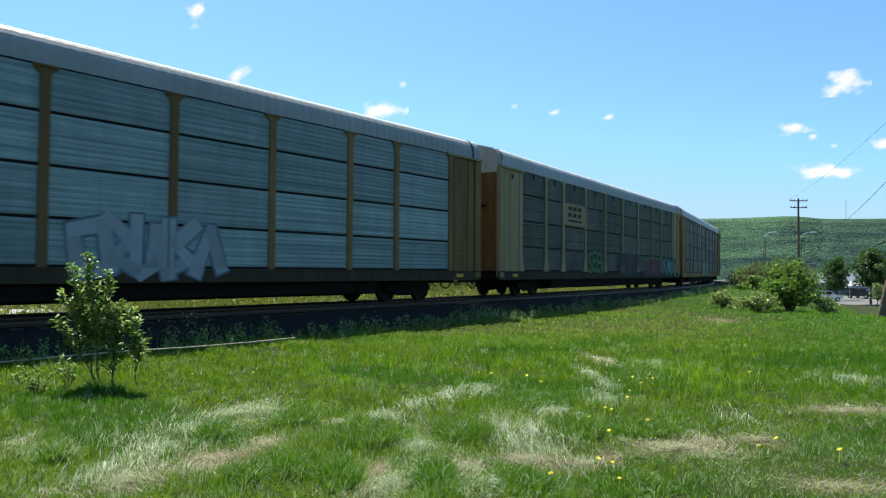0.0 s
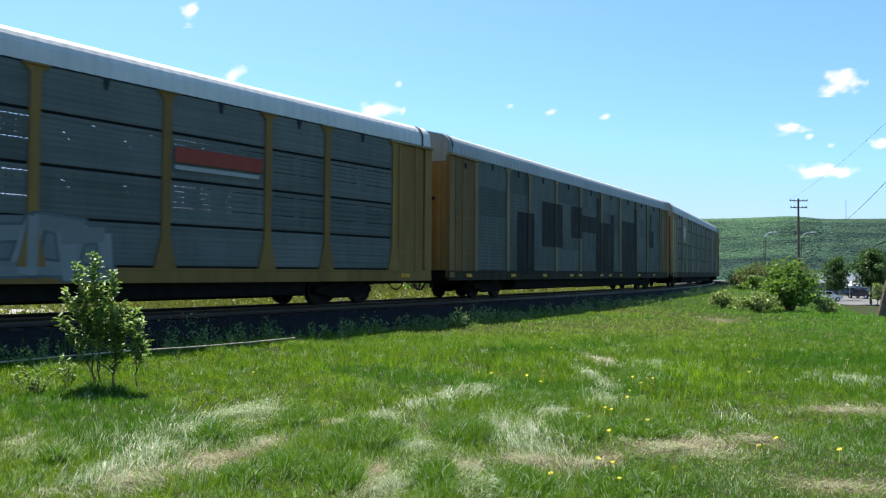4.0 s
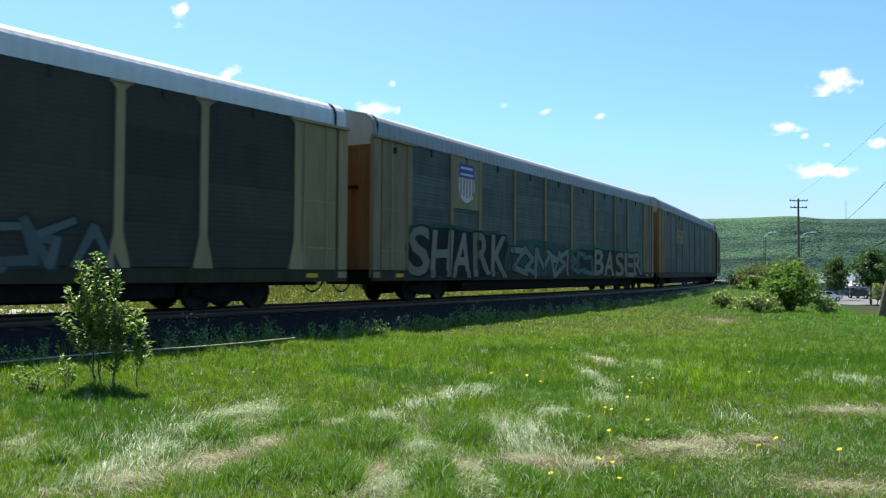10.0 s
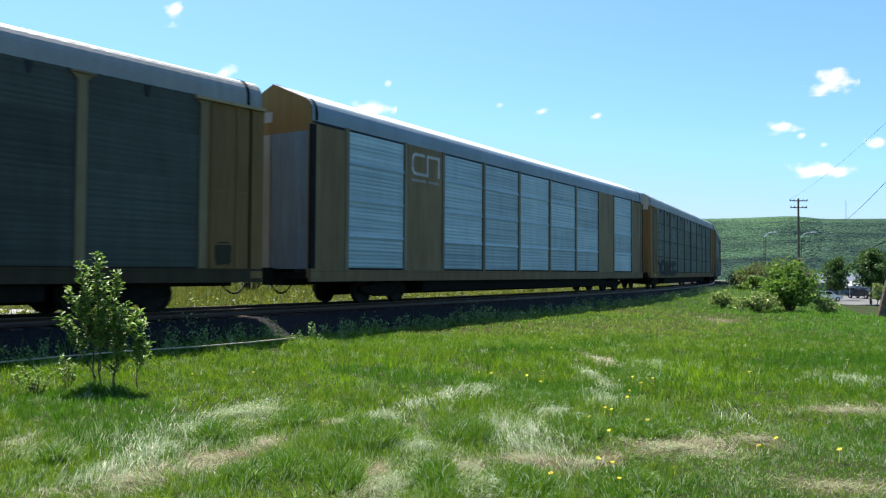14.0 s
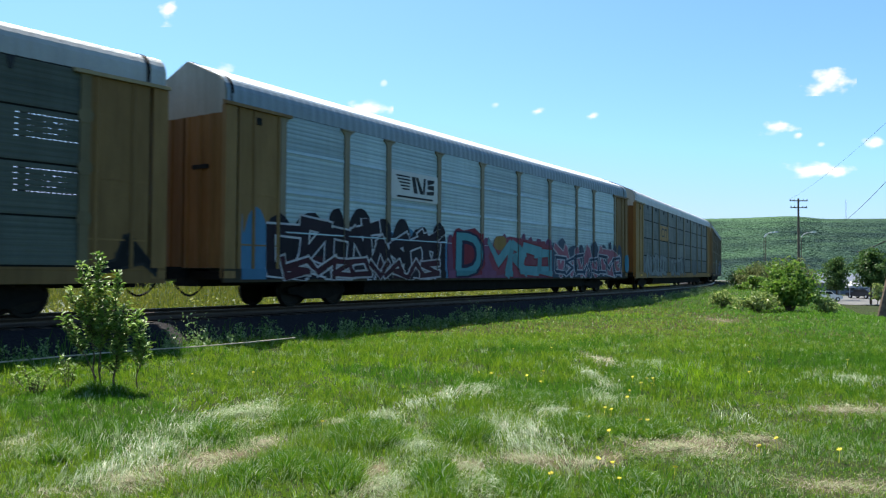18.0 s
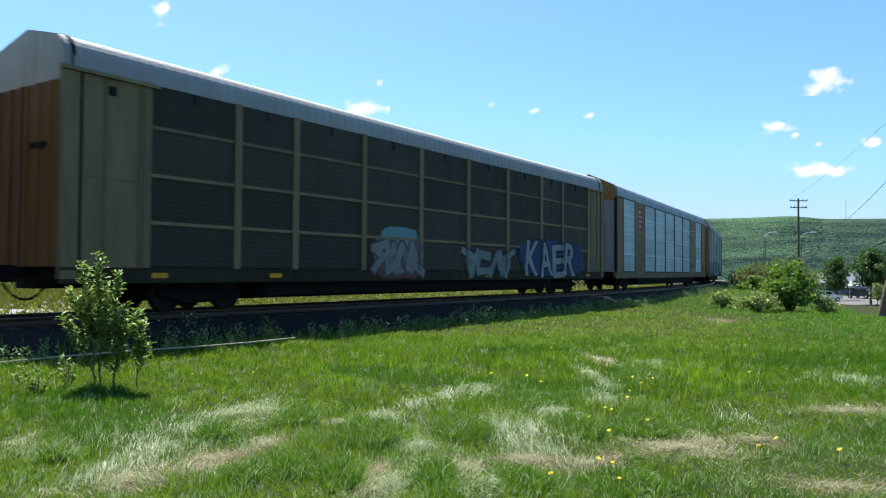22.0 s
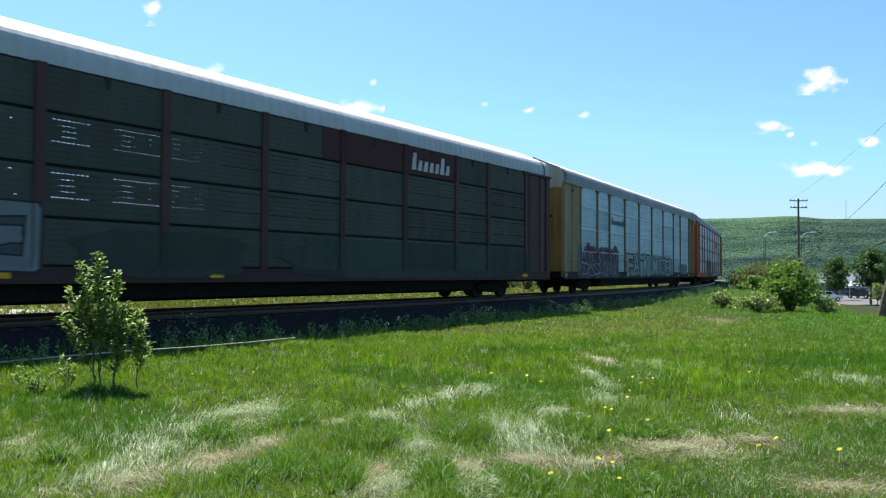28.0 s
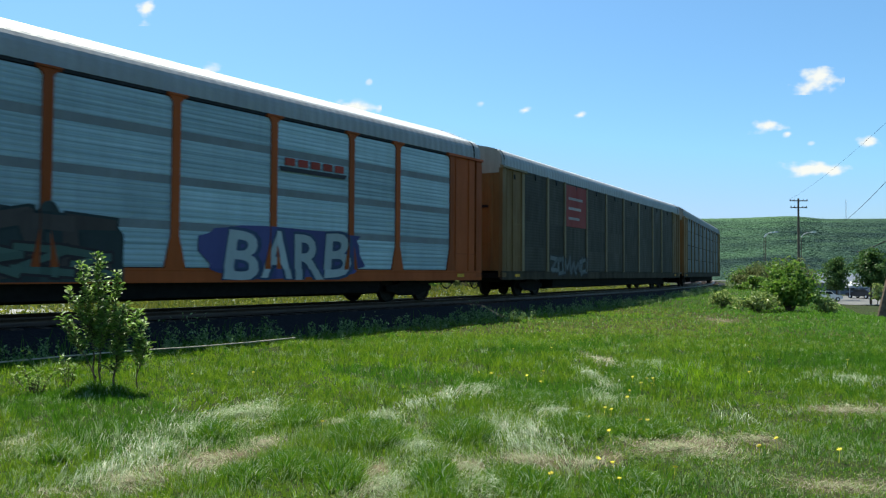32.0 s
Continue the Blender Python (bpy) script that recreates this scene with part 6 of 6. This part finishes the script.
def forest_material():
    """Crowns of several greens, in broad drifts, paler along the top; distance haze is put into the colours."""
    m, n, l, b = material("hazy_forest_crown", 0.95)
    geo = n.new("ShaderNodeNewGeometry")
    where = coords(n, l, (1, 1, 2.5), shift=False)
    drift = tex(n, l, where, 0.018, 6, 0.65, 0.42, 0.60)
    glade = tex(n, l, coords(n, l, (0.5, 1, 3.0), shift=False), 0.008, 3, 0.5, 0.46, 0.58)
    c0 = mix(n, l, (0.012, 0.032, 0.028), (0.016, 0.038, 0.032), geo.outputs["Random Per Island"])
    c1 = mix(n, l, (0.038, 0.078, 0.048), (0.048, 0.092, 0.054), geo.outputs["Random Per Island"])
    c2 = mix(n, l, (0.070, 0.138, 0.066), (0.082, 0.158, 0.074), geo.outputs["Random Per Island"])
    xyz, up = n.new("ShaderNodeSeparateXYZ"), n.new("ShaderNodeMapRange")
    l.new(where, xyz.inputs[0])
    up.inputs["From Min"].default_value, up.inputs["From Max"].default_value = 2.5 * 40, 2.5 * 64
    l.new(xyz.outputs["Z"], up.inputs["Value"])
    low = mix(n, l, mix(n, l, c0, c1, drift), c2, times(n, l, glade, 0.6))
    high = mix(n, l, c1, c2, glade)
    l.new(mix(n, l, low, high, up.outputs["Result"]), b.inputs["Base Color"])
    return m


def build_hill():
    ra = np.linspace(300, 2300, 60)
    az = np.radians(np.linspace(-30, 75, 120))
    R, A = np.meshgrid(ra, az, indexing="ij")
    Z = hill_height(R, A)
    verts = np.stack([(R * np.sin(A)).ravel(), (R * np.cos(A)).ravel(), Z.ravel()], 1)
    i = np.arange(R.size).reshape(R.shape)
    faces = np.stack([i[:-1, :-1].ravel(), i[1:, :-1].ravel(), i[1:, 1:].ravel(), i[:-1, 1:].ravel()], 1)
    # the floor's pale bluish green carries the same haze in its colour
    me = mesh_from("hill", verts, faces[:, ::-1], plain("hazy_forest_floor", (0.036, 0.072, 0.046), 0.95, 0, 0.05, 0.5), True)
    tagged(new("hill", me), "long flat-topped hill covered in green woods", "hill", kind="structure")
    # crowns of the woods, where they are in sight
    r = np.random.default_rng(5)
    bm = bmesh.new()
    bmesh.ops.create_icosphere(bm, subdivisions=1, radius=1)
    bm.verts.ensure_lookup_table()
    base = np.array([v.co[:] for v in bm.verts])
    tri = np.array([[v.index for v in f.verts] for f in bm.faces])
    bm.free()
    n = 52000
    rr = r.uniform(330, 1180, n)
    aa = np.radians(r.uniform(16.5, 33.5, n))
    size = r.uniform(1.1, 2.5, n) ** 1.2 * (0.55 + rr / 1500)
    tall = r.uniform(0.22, 0.42, n)
    c = np.stack([rr * np.sin(aa), rr * np.cos(aa), hill_height(rr, aa) - size * tall * 0.5], 1)
    bumpy = 1 + 0.12 * r.normal(0, 1, (n, len(base), 1)).clip(-1.5, 1.5)
    v = base[None] * bumpy * size[:, None, None]
    v[:, :, 2] *= tall[:, None]
    v = (v + c[:, None]).reshape(-1, 3)
    f = (tri[None] + (np.arange(n) * len(base))[:, None, None]).reshape(-1, 3)
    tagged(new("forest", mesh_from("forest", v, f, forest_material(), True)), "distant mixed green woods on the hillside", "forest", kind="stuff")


build_hill()

# ---- car park, building, vehicles, poles ----
MAT_LOT = plain("pale_asphalt", (0.15, 0.148, 0.145), 0.9, 0, 0.8, 0.15)
MAT_GRAVEL = plain("gravel_road", (0.27, 0.26, 0.24), 0.95, 0, 3, 0.2)
MAT_POLE = plain("weathered_pole_wood", (0.13, 0.10, 0.075), 0.9, 0, 7, 0.35)
MAT_GALV = steel("lamp_galvanised", (0.55, 0.57, 0.6), 0.4, 0.6, 0.2)
MAT_WIRE = plain("wire_black", (0.03, 0.03, 0.03), 0.7)


def sheet(name, x0, x1, y0, y1, mat, label, cat, lift=0.03, n=24):
    """A surface laid over the ground."""
    xs, ys = np.linspace(x0, x1, n), np.linspace(y0, y1, n)
    X, Y = np.meshgrid(xs, ys, indexing="ij")
    Z = height(X, Y) + lift
    i = np.arange(n * n).reshape(n, n)
    faces = np.stack([i[:-1, :-1].ravel(), i[1:, :-1].ravel(), i[1:, 1:].ravel(), i[:-1, 1:].ravel()], 1)
    return tagged(new(name, mesh_from(name, np.stack([X.ravel(), Y.ravel(), Z.ravel()], 1), faces, mat)), label, cat, kind="structure")


sheet("car_park", 44, 110, 93, 132, MAT_LOT, "pale worn asphalt car park below the slope", "car park", 0.05)
sheet("gravel_road", -70, -13.6, 24.5, 29.6, MAT_GRAVEL, "pale gravel road beyond the railway", "road", 0.05)


def power_pole(x, y, top, label):
    g = height_at(x, y)
    p = thing("utility_pole", label, "utility pole", m=pose(x, y, g))
    h = top - g
    bm = bmesh.new()
    tube(bm, [(0, 0, -0.3), (0, 0, h * 0.5), (0, 0, h)], [0.19, 0.16, 0.12], 8)
    part("pole", bm, MAT_POLE, p)
    for dz, half in ((0.25, 1.2), (1.15, 1.1)):
        bm = bmesh.new()
        box(bm, -half, half, -0.16, -0.05, h - dz - 0.12, h - dz)
        arm = part("crossarm", bm, MAT_POLE, p)
        for sx in (-0.92, -0.5, 0.5, 0.92):
            bm = bmesh.new()
            tube(bm, [(half * sx, -0.1, h - dz), (half * sx, -0.1, h - dz + 0.1), (half * sx, -0.1, h - dz + 0.2)], [0.05, 0.07, 0.04], 6)
            part("insulator", bm, MAT_GALV, arm)


power_pole(47.05, 100, 10.9, "brown wooden utility pole with two crossarms")


def street_lamp(x, y, top, ax, ay):
    g = height_at(x, y)
    p = thing("street_lamp", "tall grey street lamp with a curved arm", "street lamp", "street lamps of the car park", m=pose(x, y, g))
    h = top - g
    bm = bmesh.new()
    tube(bm, [(0, 0, 0), (0, 0, h - 0.8)], [0.08, 0.06], 8)
    part("pole", bm, MAT_POLE, p)
    bm = bmesh.new()
    tube(bm, [(0, 0, h - 0.85), (ax * 0.25, ay * 0.25, h - 0.3), (ax * 0.6, ay * 0.6, h - 0.05), (ax, ay, h)], [0.06, 0.05, 0.045, 0.04], 6)
    part("arm", bm, MAT_GALV, p)
    bm = bmesh.new()
    prism(bm, [(ax - 0.1, h - 0.06), (ax + 0.75 * (1 if ax > 0 else -1), h - 0.04), (ax + 0.65 * (1 if ax > 0 else -1), h + 0.1), (ax, h + 0.12)], "y", ay - 0.16, ay + 0.16)
    part("lamp_head", bm, MAT_GALV, p)


street_lamp(55.2, 130, 8.0, 1.2, 0)
street_lamp(57.2, 134, 8.3, 1.6, 0)
street_lamp(61.6, 130, 8.1, 1.9, 0)


def wire(a, b, sag, label, thick=0.008):
    bm = bmesh.new()
    pts = []
    for k in range(15):
        u = k / 14
        p = Vector(a).lerp(Vector(b), u)
        p.z -= sag * 4 * u * (1 - u)
        pts.append(p)
    tube(bm, pts, thick, 5)
    return tagged(part("overhead_wire", bm, MAT_WIRE), label, "wire", "overhead wires")


wire((79.2, 150, 11.1), (32.5, 50, 10.5), 0.5, "black overhead wire above the car park", 0.03)
wire((68.5, 125, 4.6), (41.5, 66, 5.4), 0.3, "thick black overhead wire above the car park", 0.07)
wire((46.0, 100, 10.85), (24.0, 40, 9.4), 0.4, "black overhead wire from the utility pole")

bm = bmesh.new()
tube(bm, [(20.48, 35.6, -1.6), (20.87, 35.6, 0.0), (21.40, 35.6, 2.2)], [0.19, 0.18, 0.17], 9)
tagged(part("leaning_post", bm, MAT_POLE), "grey leaning wooden post in the grass", "post")
bm = bmesh.new()
tube(bm, [(587, 1100, 45), (587, 1100, 110)], [0.55, 0.3], 4)
for k in range(6):
    z = 80 + k * 5
    tube(bm, [(585.6, 1100, z), (588.4, 1100, z + 2.5)], [0.2, 0.2], 4)
tagged(part("radio_mast", bm, MAT_GALV), "thin radio mast on top of the hill", "mast")


def low_building():
    x0, x1, y0, y1, g = 70, 104, 150, 164, -3.3
    b = thing("low_building", "long low grey building with a shallow roof", "building", m=pose(0, 0, 0))
    wall_m, roof_m = plain("grey_siding", (0.16, 0.18, 0.21), 0.7, 0, 1.0, 0.12), plain("grey_shingle", (0.13, 0.15, 0.18), 0.85, 0, 2.0, 0.2)
    bm = bmesh.new()
    box(bm, x0, x1, y0, y1, g, -0.7)
    part("wall", bm, wall_m, b)
    bm = bmesh.new()
    prism(bm, [(y0 - 0.7, -0.8), (y1 + 0.7, -0.8), ((y0 + y1) / 2, 1.1)], "x", x0 - 0.7, x1 + 0.7)
    part("roof", bm, roof_m, b)
    glass = plain("dark_window", (0.03, 0.035, 0.04), 0.1)
    for k in range(8):
        bm = bmesh.new()
        box(bm, x0 + 2 + k * 4, x0 + 3.6 + k * 4, y0 - 0.04, y0 + 0.1, -2.3, -1.2)
        part("window", bm, glass, b)


low_building()


def canopy_tent():
    g = height_at(65.2, 120)
    t = thing("canopy_tent", "white pyramid-roofed canopy tent on the car park", "tent", m=pose(65.2, 120, g))
    white = plain("white_canvas", (0.42, 0.43, 0.45), 0.8, 0, 3, 0.04)
    bm = bmesh.new()
    apex = bm.verts.new((0, 0, 2.9))
    ring = [bm.verts.new((x, y, 2.0)) for x, y in ((-1.6, -1.6), (1.6, -1.6), (1.6, 1.6), (-1.6, 1.6))]
    low = [bm.verts.new((v.co.x, v.co.y, 1.7)) for v in ring]
    for k in range(4):
        bm.faces.new((ring[k], ring[(k + 1) % 4], apex))
        bm.faces.new((low[k], low[(k + 1) % 4], ring[(k + 1) % 4], ring[k]))
    part("canvas", bm, white, t)
    for x, y in ((-1.5, -1.5), (1.5, -1.5), (1.5, 1.5), (-1.5, 1.5)):
        bm = bmesh.new()
        tube(bm, [(x, y, 0), (x, y, 2.0)], 0.04, 5)
        part("leg", bm, MAT_GALV, t)


canopy_tent()


def parked_car(x, y, turn, paint, label):
    g = height_at(x, y) + 0.05
    c = thing("parked_car", label, "car", "parked cars", m=pose(x, y, g, 0, 0, turn))
    out = [(-2.2, 0.35), (2.2, 0.35), (2.25, 0.62), (2.1, 0.82), (1.25, 0.95), (-1.9, 0.98), (-2.2, 0.9)]
    bm = bmesh.new()
    prism(bm, out, "y", -0.88, 0.88)
    part("body", bm, paint, c)
    bm = bmesh.new()
    prism(bm, [(1.2, 0.94), (0.45, 1.42), (-1.2, 1.45), (-1.85, 0.97)], "y", -0.74, 0.74)
    part("cabin", bm, paint, c)
    glass = plain("car_glass", (0.02, 0.025, 0.03), 0.08)
    for y0 in (-0.75, 0.735):
        for x0, x1, x2, x3 in ((0.95, 0.42, -0.3, -0.3), (-0.4, -0.4, -1.15, -1.6)):
            bm = bmesh.new()
            prism(bm, [(x0, 1.0), (x1, 1.36), (x2, 1.38), (x3, 1.0)], "y", y0, y0 + 0.015)
            part("window", bm, glass, c)
    for wx in (-1.4, 1.4):
        for wy in (-0.82, 0.82):
            bm = bmesh.new()
            tube(bm, [(wx, wy - 0.1, 0.32), (wx, wy + 0.1, 0.32)], [0.32, 0.32], 14)
            wh = part("wheel", bm, MAT_RUBBER, c)
            bm = bmesh.new()
            tube(bm, [(wx, wy - 0.11, 0.32), (wx, wy + 0.11, 0.32)], [0.18, 0.18], 10)
            part("rim", bm, MAT_GALV, wh)
    return c


CAR_WHITE = plain("car_white_paint", (0.72, 0.73, 0.74), 0.25, 0, 1, 0.03)
CAR_DARK = plain("car_dark_paint", (0.03, 0.035, 0.045), 0.25, 0, 1, 0.1)
parked_car(52.9, 105, 8, CAR_WHITE, "white parked car beside the bush")
parked_car(65.3, 118, 112, CAR_DARK, "dark parked car under the canopy tent")
parked_car(70.0, 122, 12, CAR_DARK, "dark parked car on the car park")

# a thin rail or pole that lies in the weeds
bm = bmesh.new()
for a, b in (((-9.6, 9.3, -0.60), (-3.05, 15.7, -0.50)),):
    tube(bm, [Vector(a).lerp(Vector(b), k / 8) + Vector((0, 0, 0.012 * math.sin(k * 1.7))) for k in range(9)], 0.012, 6)
tagged(part("lying_pole", bm, plain("bleached_wood", (0.38, 0.34, 0.26), 0.8, 0, 8, 0.2)), "pale thin pole lying in the weeds", "pole")


# ---- clouds ----
def cloud_material(body_=1.0):
    """Sunlit vapour of the far sky: its own brightness, ragged thin rims."""
    m, n, l, b = material("cloud", 1.0)
    v = coords(n, l, (2, 0, 2), "Generated", False)
    sub = n.new("ShaderNodeVectorMath")
    sub.operation = "SUBTRACT"
    sub.inputs[1].default_value = (1, 0, 1)
    l.new(v, sub.inputs[0])
    ln = n.new("ShaderNodeVectorMath")
    ln.operation = "LENGTH"
    l.new(sub.outputs[0], ln.inputs[0])
    noise_ = n.new("ShaderNodeTexNoise")
    noise_.inputs["Scale"].default_value, noise_.inputs["Detail"].default_value, noise_.inputs["Roughness"].default_value = 0.024, 3.0, 0.45
    l.new(coords(n, l, (0.6, 1, 1)), noise_.inputs["Vector"])
    body = n.new("ShaderNodeMath")
    body.operation = "MULTIPLY_ADD"
    body.inputs[1].default_value = 2.6
    l.new(noise_.outputs["Fac"], body.inputs[0])
    body.inputs[2].default_value = -0.62
    diff = n.new("ShaderNodeMath")
    diff.operation = "SUBTRACT"
    l.new(body.outputs[0], diff.inputs[0])
    l.new(ln.outputs["Value"], diff.inputs[1])
    ramp = n.new("ShaderNodeMapRange")
    ramp.interpolation_type = "SMOOTHSTEP"
    ramp.inputs["From Min"].default_value, ramp.inputs["From Max"].default_value = -0.2, 0.6
    l.new(diff.outputs[0], ramp.inputs["Value"])
    em, tr, ms = n.new("ShaderNodeEmission"), n.new("ShaderNodeBsdfTransparent"), n.new("ShaderNodeMixShader")
    em.inputs["Color"].default_value, em.inputs["Strength"].default_value = (1.0, 0.985, 0.965, 1), 0.56
    l.new(times(n, l, ramp.outputs["Result"], body_), ms.inputs[0])
    l.new(tr.outputs[0], ms.inputs[1])
    l.new(em.outputs[0], ms.inputs[2])
    l.new(ms.outputs[0], n["Material Output"].inputs["Surface"])
    return m


MAT_CLOUD, MAT_WISP = cloud_material(), cloud_material(0.5)
CLOUD_Y = 2400.0
# (sideways, up, half width, half height, drift over the clip), as shares of the distance
CLOUD_ROWS = ((-0.329, 0.343, 0.014, 0.014, -0.067), (-0.270, 0.262, 0.022, 0.009, -0.041), (-0.087, 0.214, 0.030, 0.009, -0.036), (-0.054, 0.250, 0.005, 0.004, -0.045), (0.095, 0.221, 0.0075, 0.0035, -0.045),
              (0.147, 0.212, 0.0105, 0.0045, -0.039), (0.218, 0.206, 0.0095, 0.0045, -0.037), (0.530, 0.257, 0.028, 0.015, -0.036), (0.461, 0.192, 0.024, 0.007, -0.034), (0.491, 0.183, 0.009, 0.004, -0.034),
              (0.517, 0.170, 0.006, 0.003, -0.030), (0.582, 0.171, 0.017, 0.009, -0.019), (0.490, 0.136, 0.047, 0.008, -0.013))


def build_cloud(i, row):
    """A far puff of vapour, a thin bulging lens."""
    cx, cz, hw, hh, drift = row
    w, h = hw * CLOUD_Y * 1.35, hh * CLOUD_Y * 1.5
    u = np.linspace(-1, 1, 13)
    U, V = np.meshgrid(u, u, indexing="ij")
    v = np.stack([U * w, -0.2 * w * (1 - 0.5 * (U ** 2 + V ** 2)), V * h], 2).reshape(-1, 3)
    k = np.arange(169).reshape(13, 13)
    f = np.stack([k[:-1, :-1].ravel(), k[1:, :-1].ravel(), k[1:, 1:].ravel(), k[:-1, 1:].ravel()], 1)
    ob = tagged(new("cloud", mesh_from("cloud", v, f, MAT_WISP if hw < 0.0085 else MAT_CLOUD, True)), "small white fair-weather cloud in the blue sky", "cloud", "clouds in the sky", "structure")
    ob.matrix_world = pose(cx * CLOUD_Y, CLOUD_Y, 0.891 + cz * CLOUD_Y)
    return ob


CLOUDS = [build_cloud(i, row) for i, row in enumerate(CLOUD_ROWS)]

# ---- sleepers of the track ----
def build_tie(bm):
    box(bm, -0.11, 0.11, -1.3, 1.3, -0.41, -0.245)


tie_mesh = cached(("tie",), build_tie)
ts = -30.0
while ts < 90:
    x_, y_, a_ = track(ts)
    ob = part_of("sleeper", tie_mesh, MAT_TIE, ballast)
    ob.matrix_world = pose(x_, y_, 0, 0, 0, math.degrees(a_))
    ts += 0.55


# ---- what moves ----
def motions():
    for i, car in enumerate(CARS):
        walk(car, [(t, car_pose(i, t)) for t in KEY_TIMES])
    # the sapling bends in the wind
    sway = ((0.0, -4), (1.0, -0.5), (2.0, -5), (3.0, -1), (4.5, -2), (6.0, -2), (7.0, -4), (8.0, -1), (9.0, -0.5), (11.0, 0), (13.0, 0), (17.0, 0.3), (20.0, 0.6), (23.0, 0.5), (26.0, 0), (29.0, 0.3), (32.0, 0.3))
    walk(SAPLING, [(t, pose(*SAPLING_AT, 0, a, 0)) for t, a in sway])
    for cloud, (cx, cz, hw, hh, drift) in zip(CLOUDS, CLOUD_ROWS):
        walk(cloud, [(t, pose((cx + drift * t / 32) * CLOUD_Y, CLOUD_Y, 0.891 + (cz + 0.003 * t / 32) * CLOUD_Y)) for t in (0.0, 16.0, 32.0)])


motions()
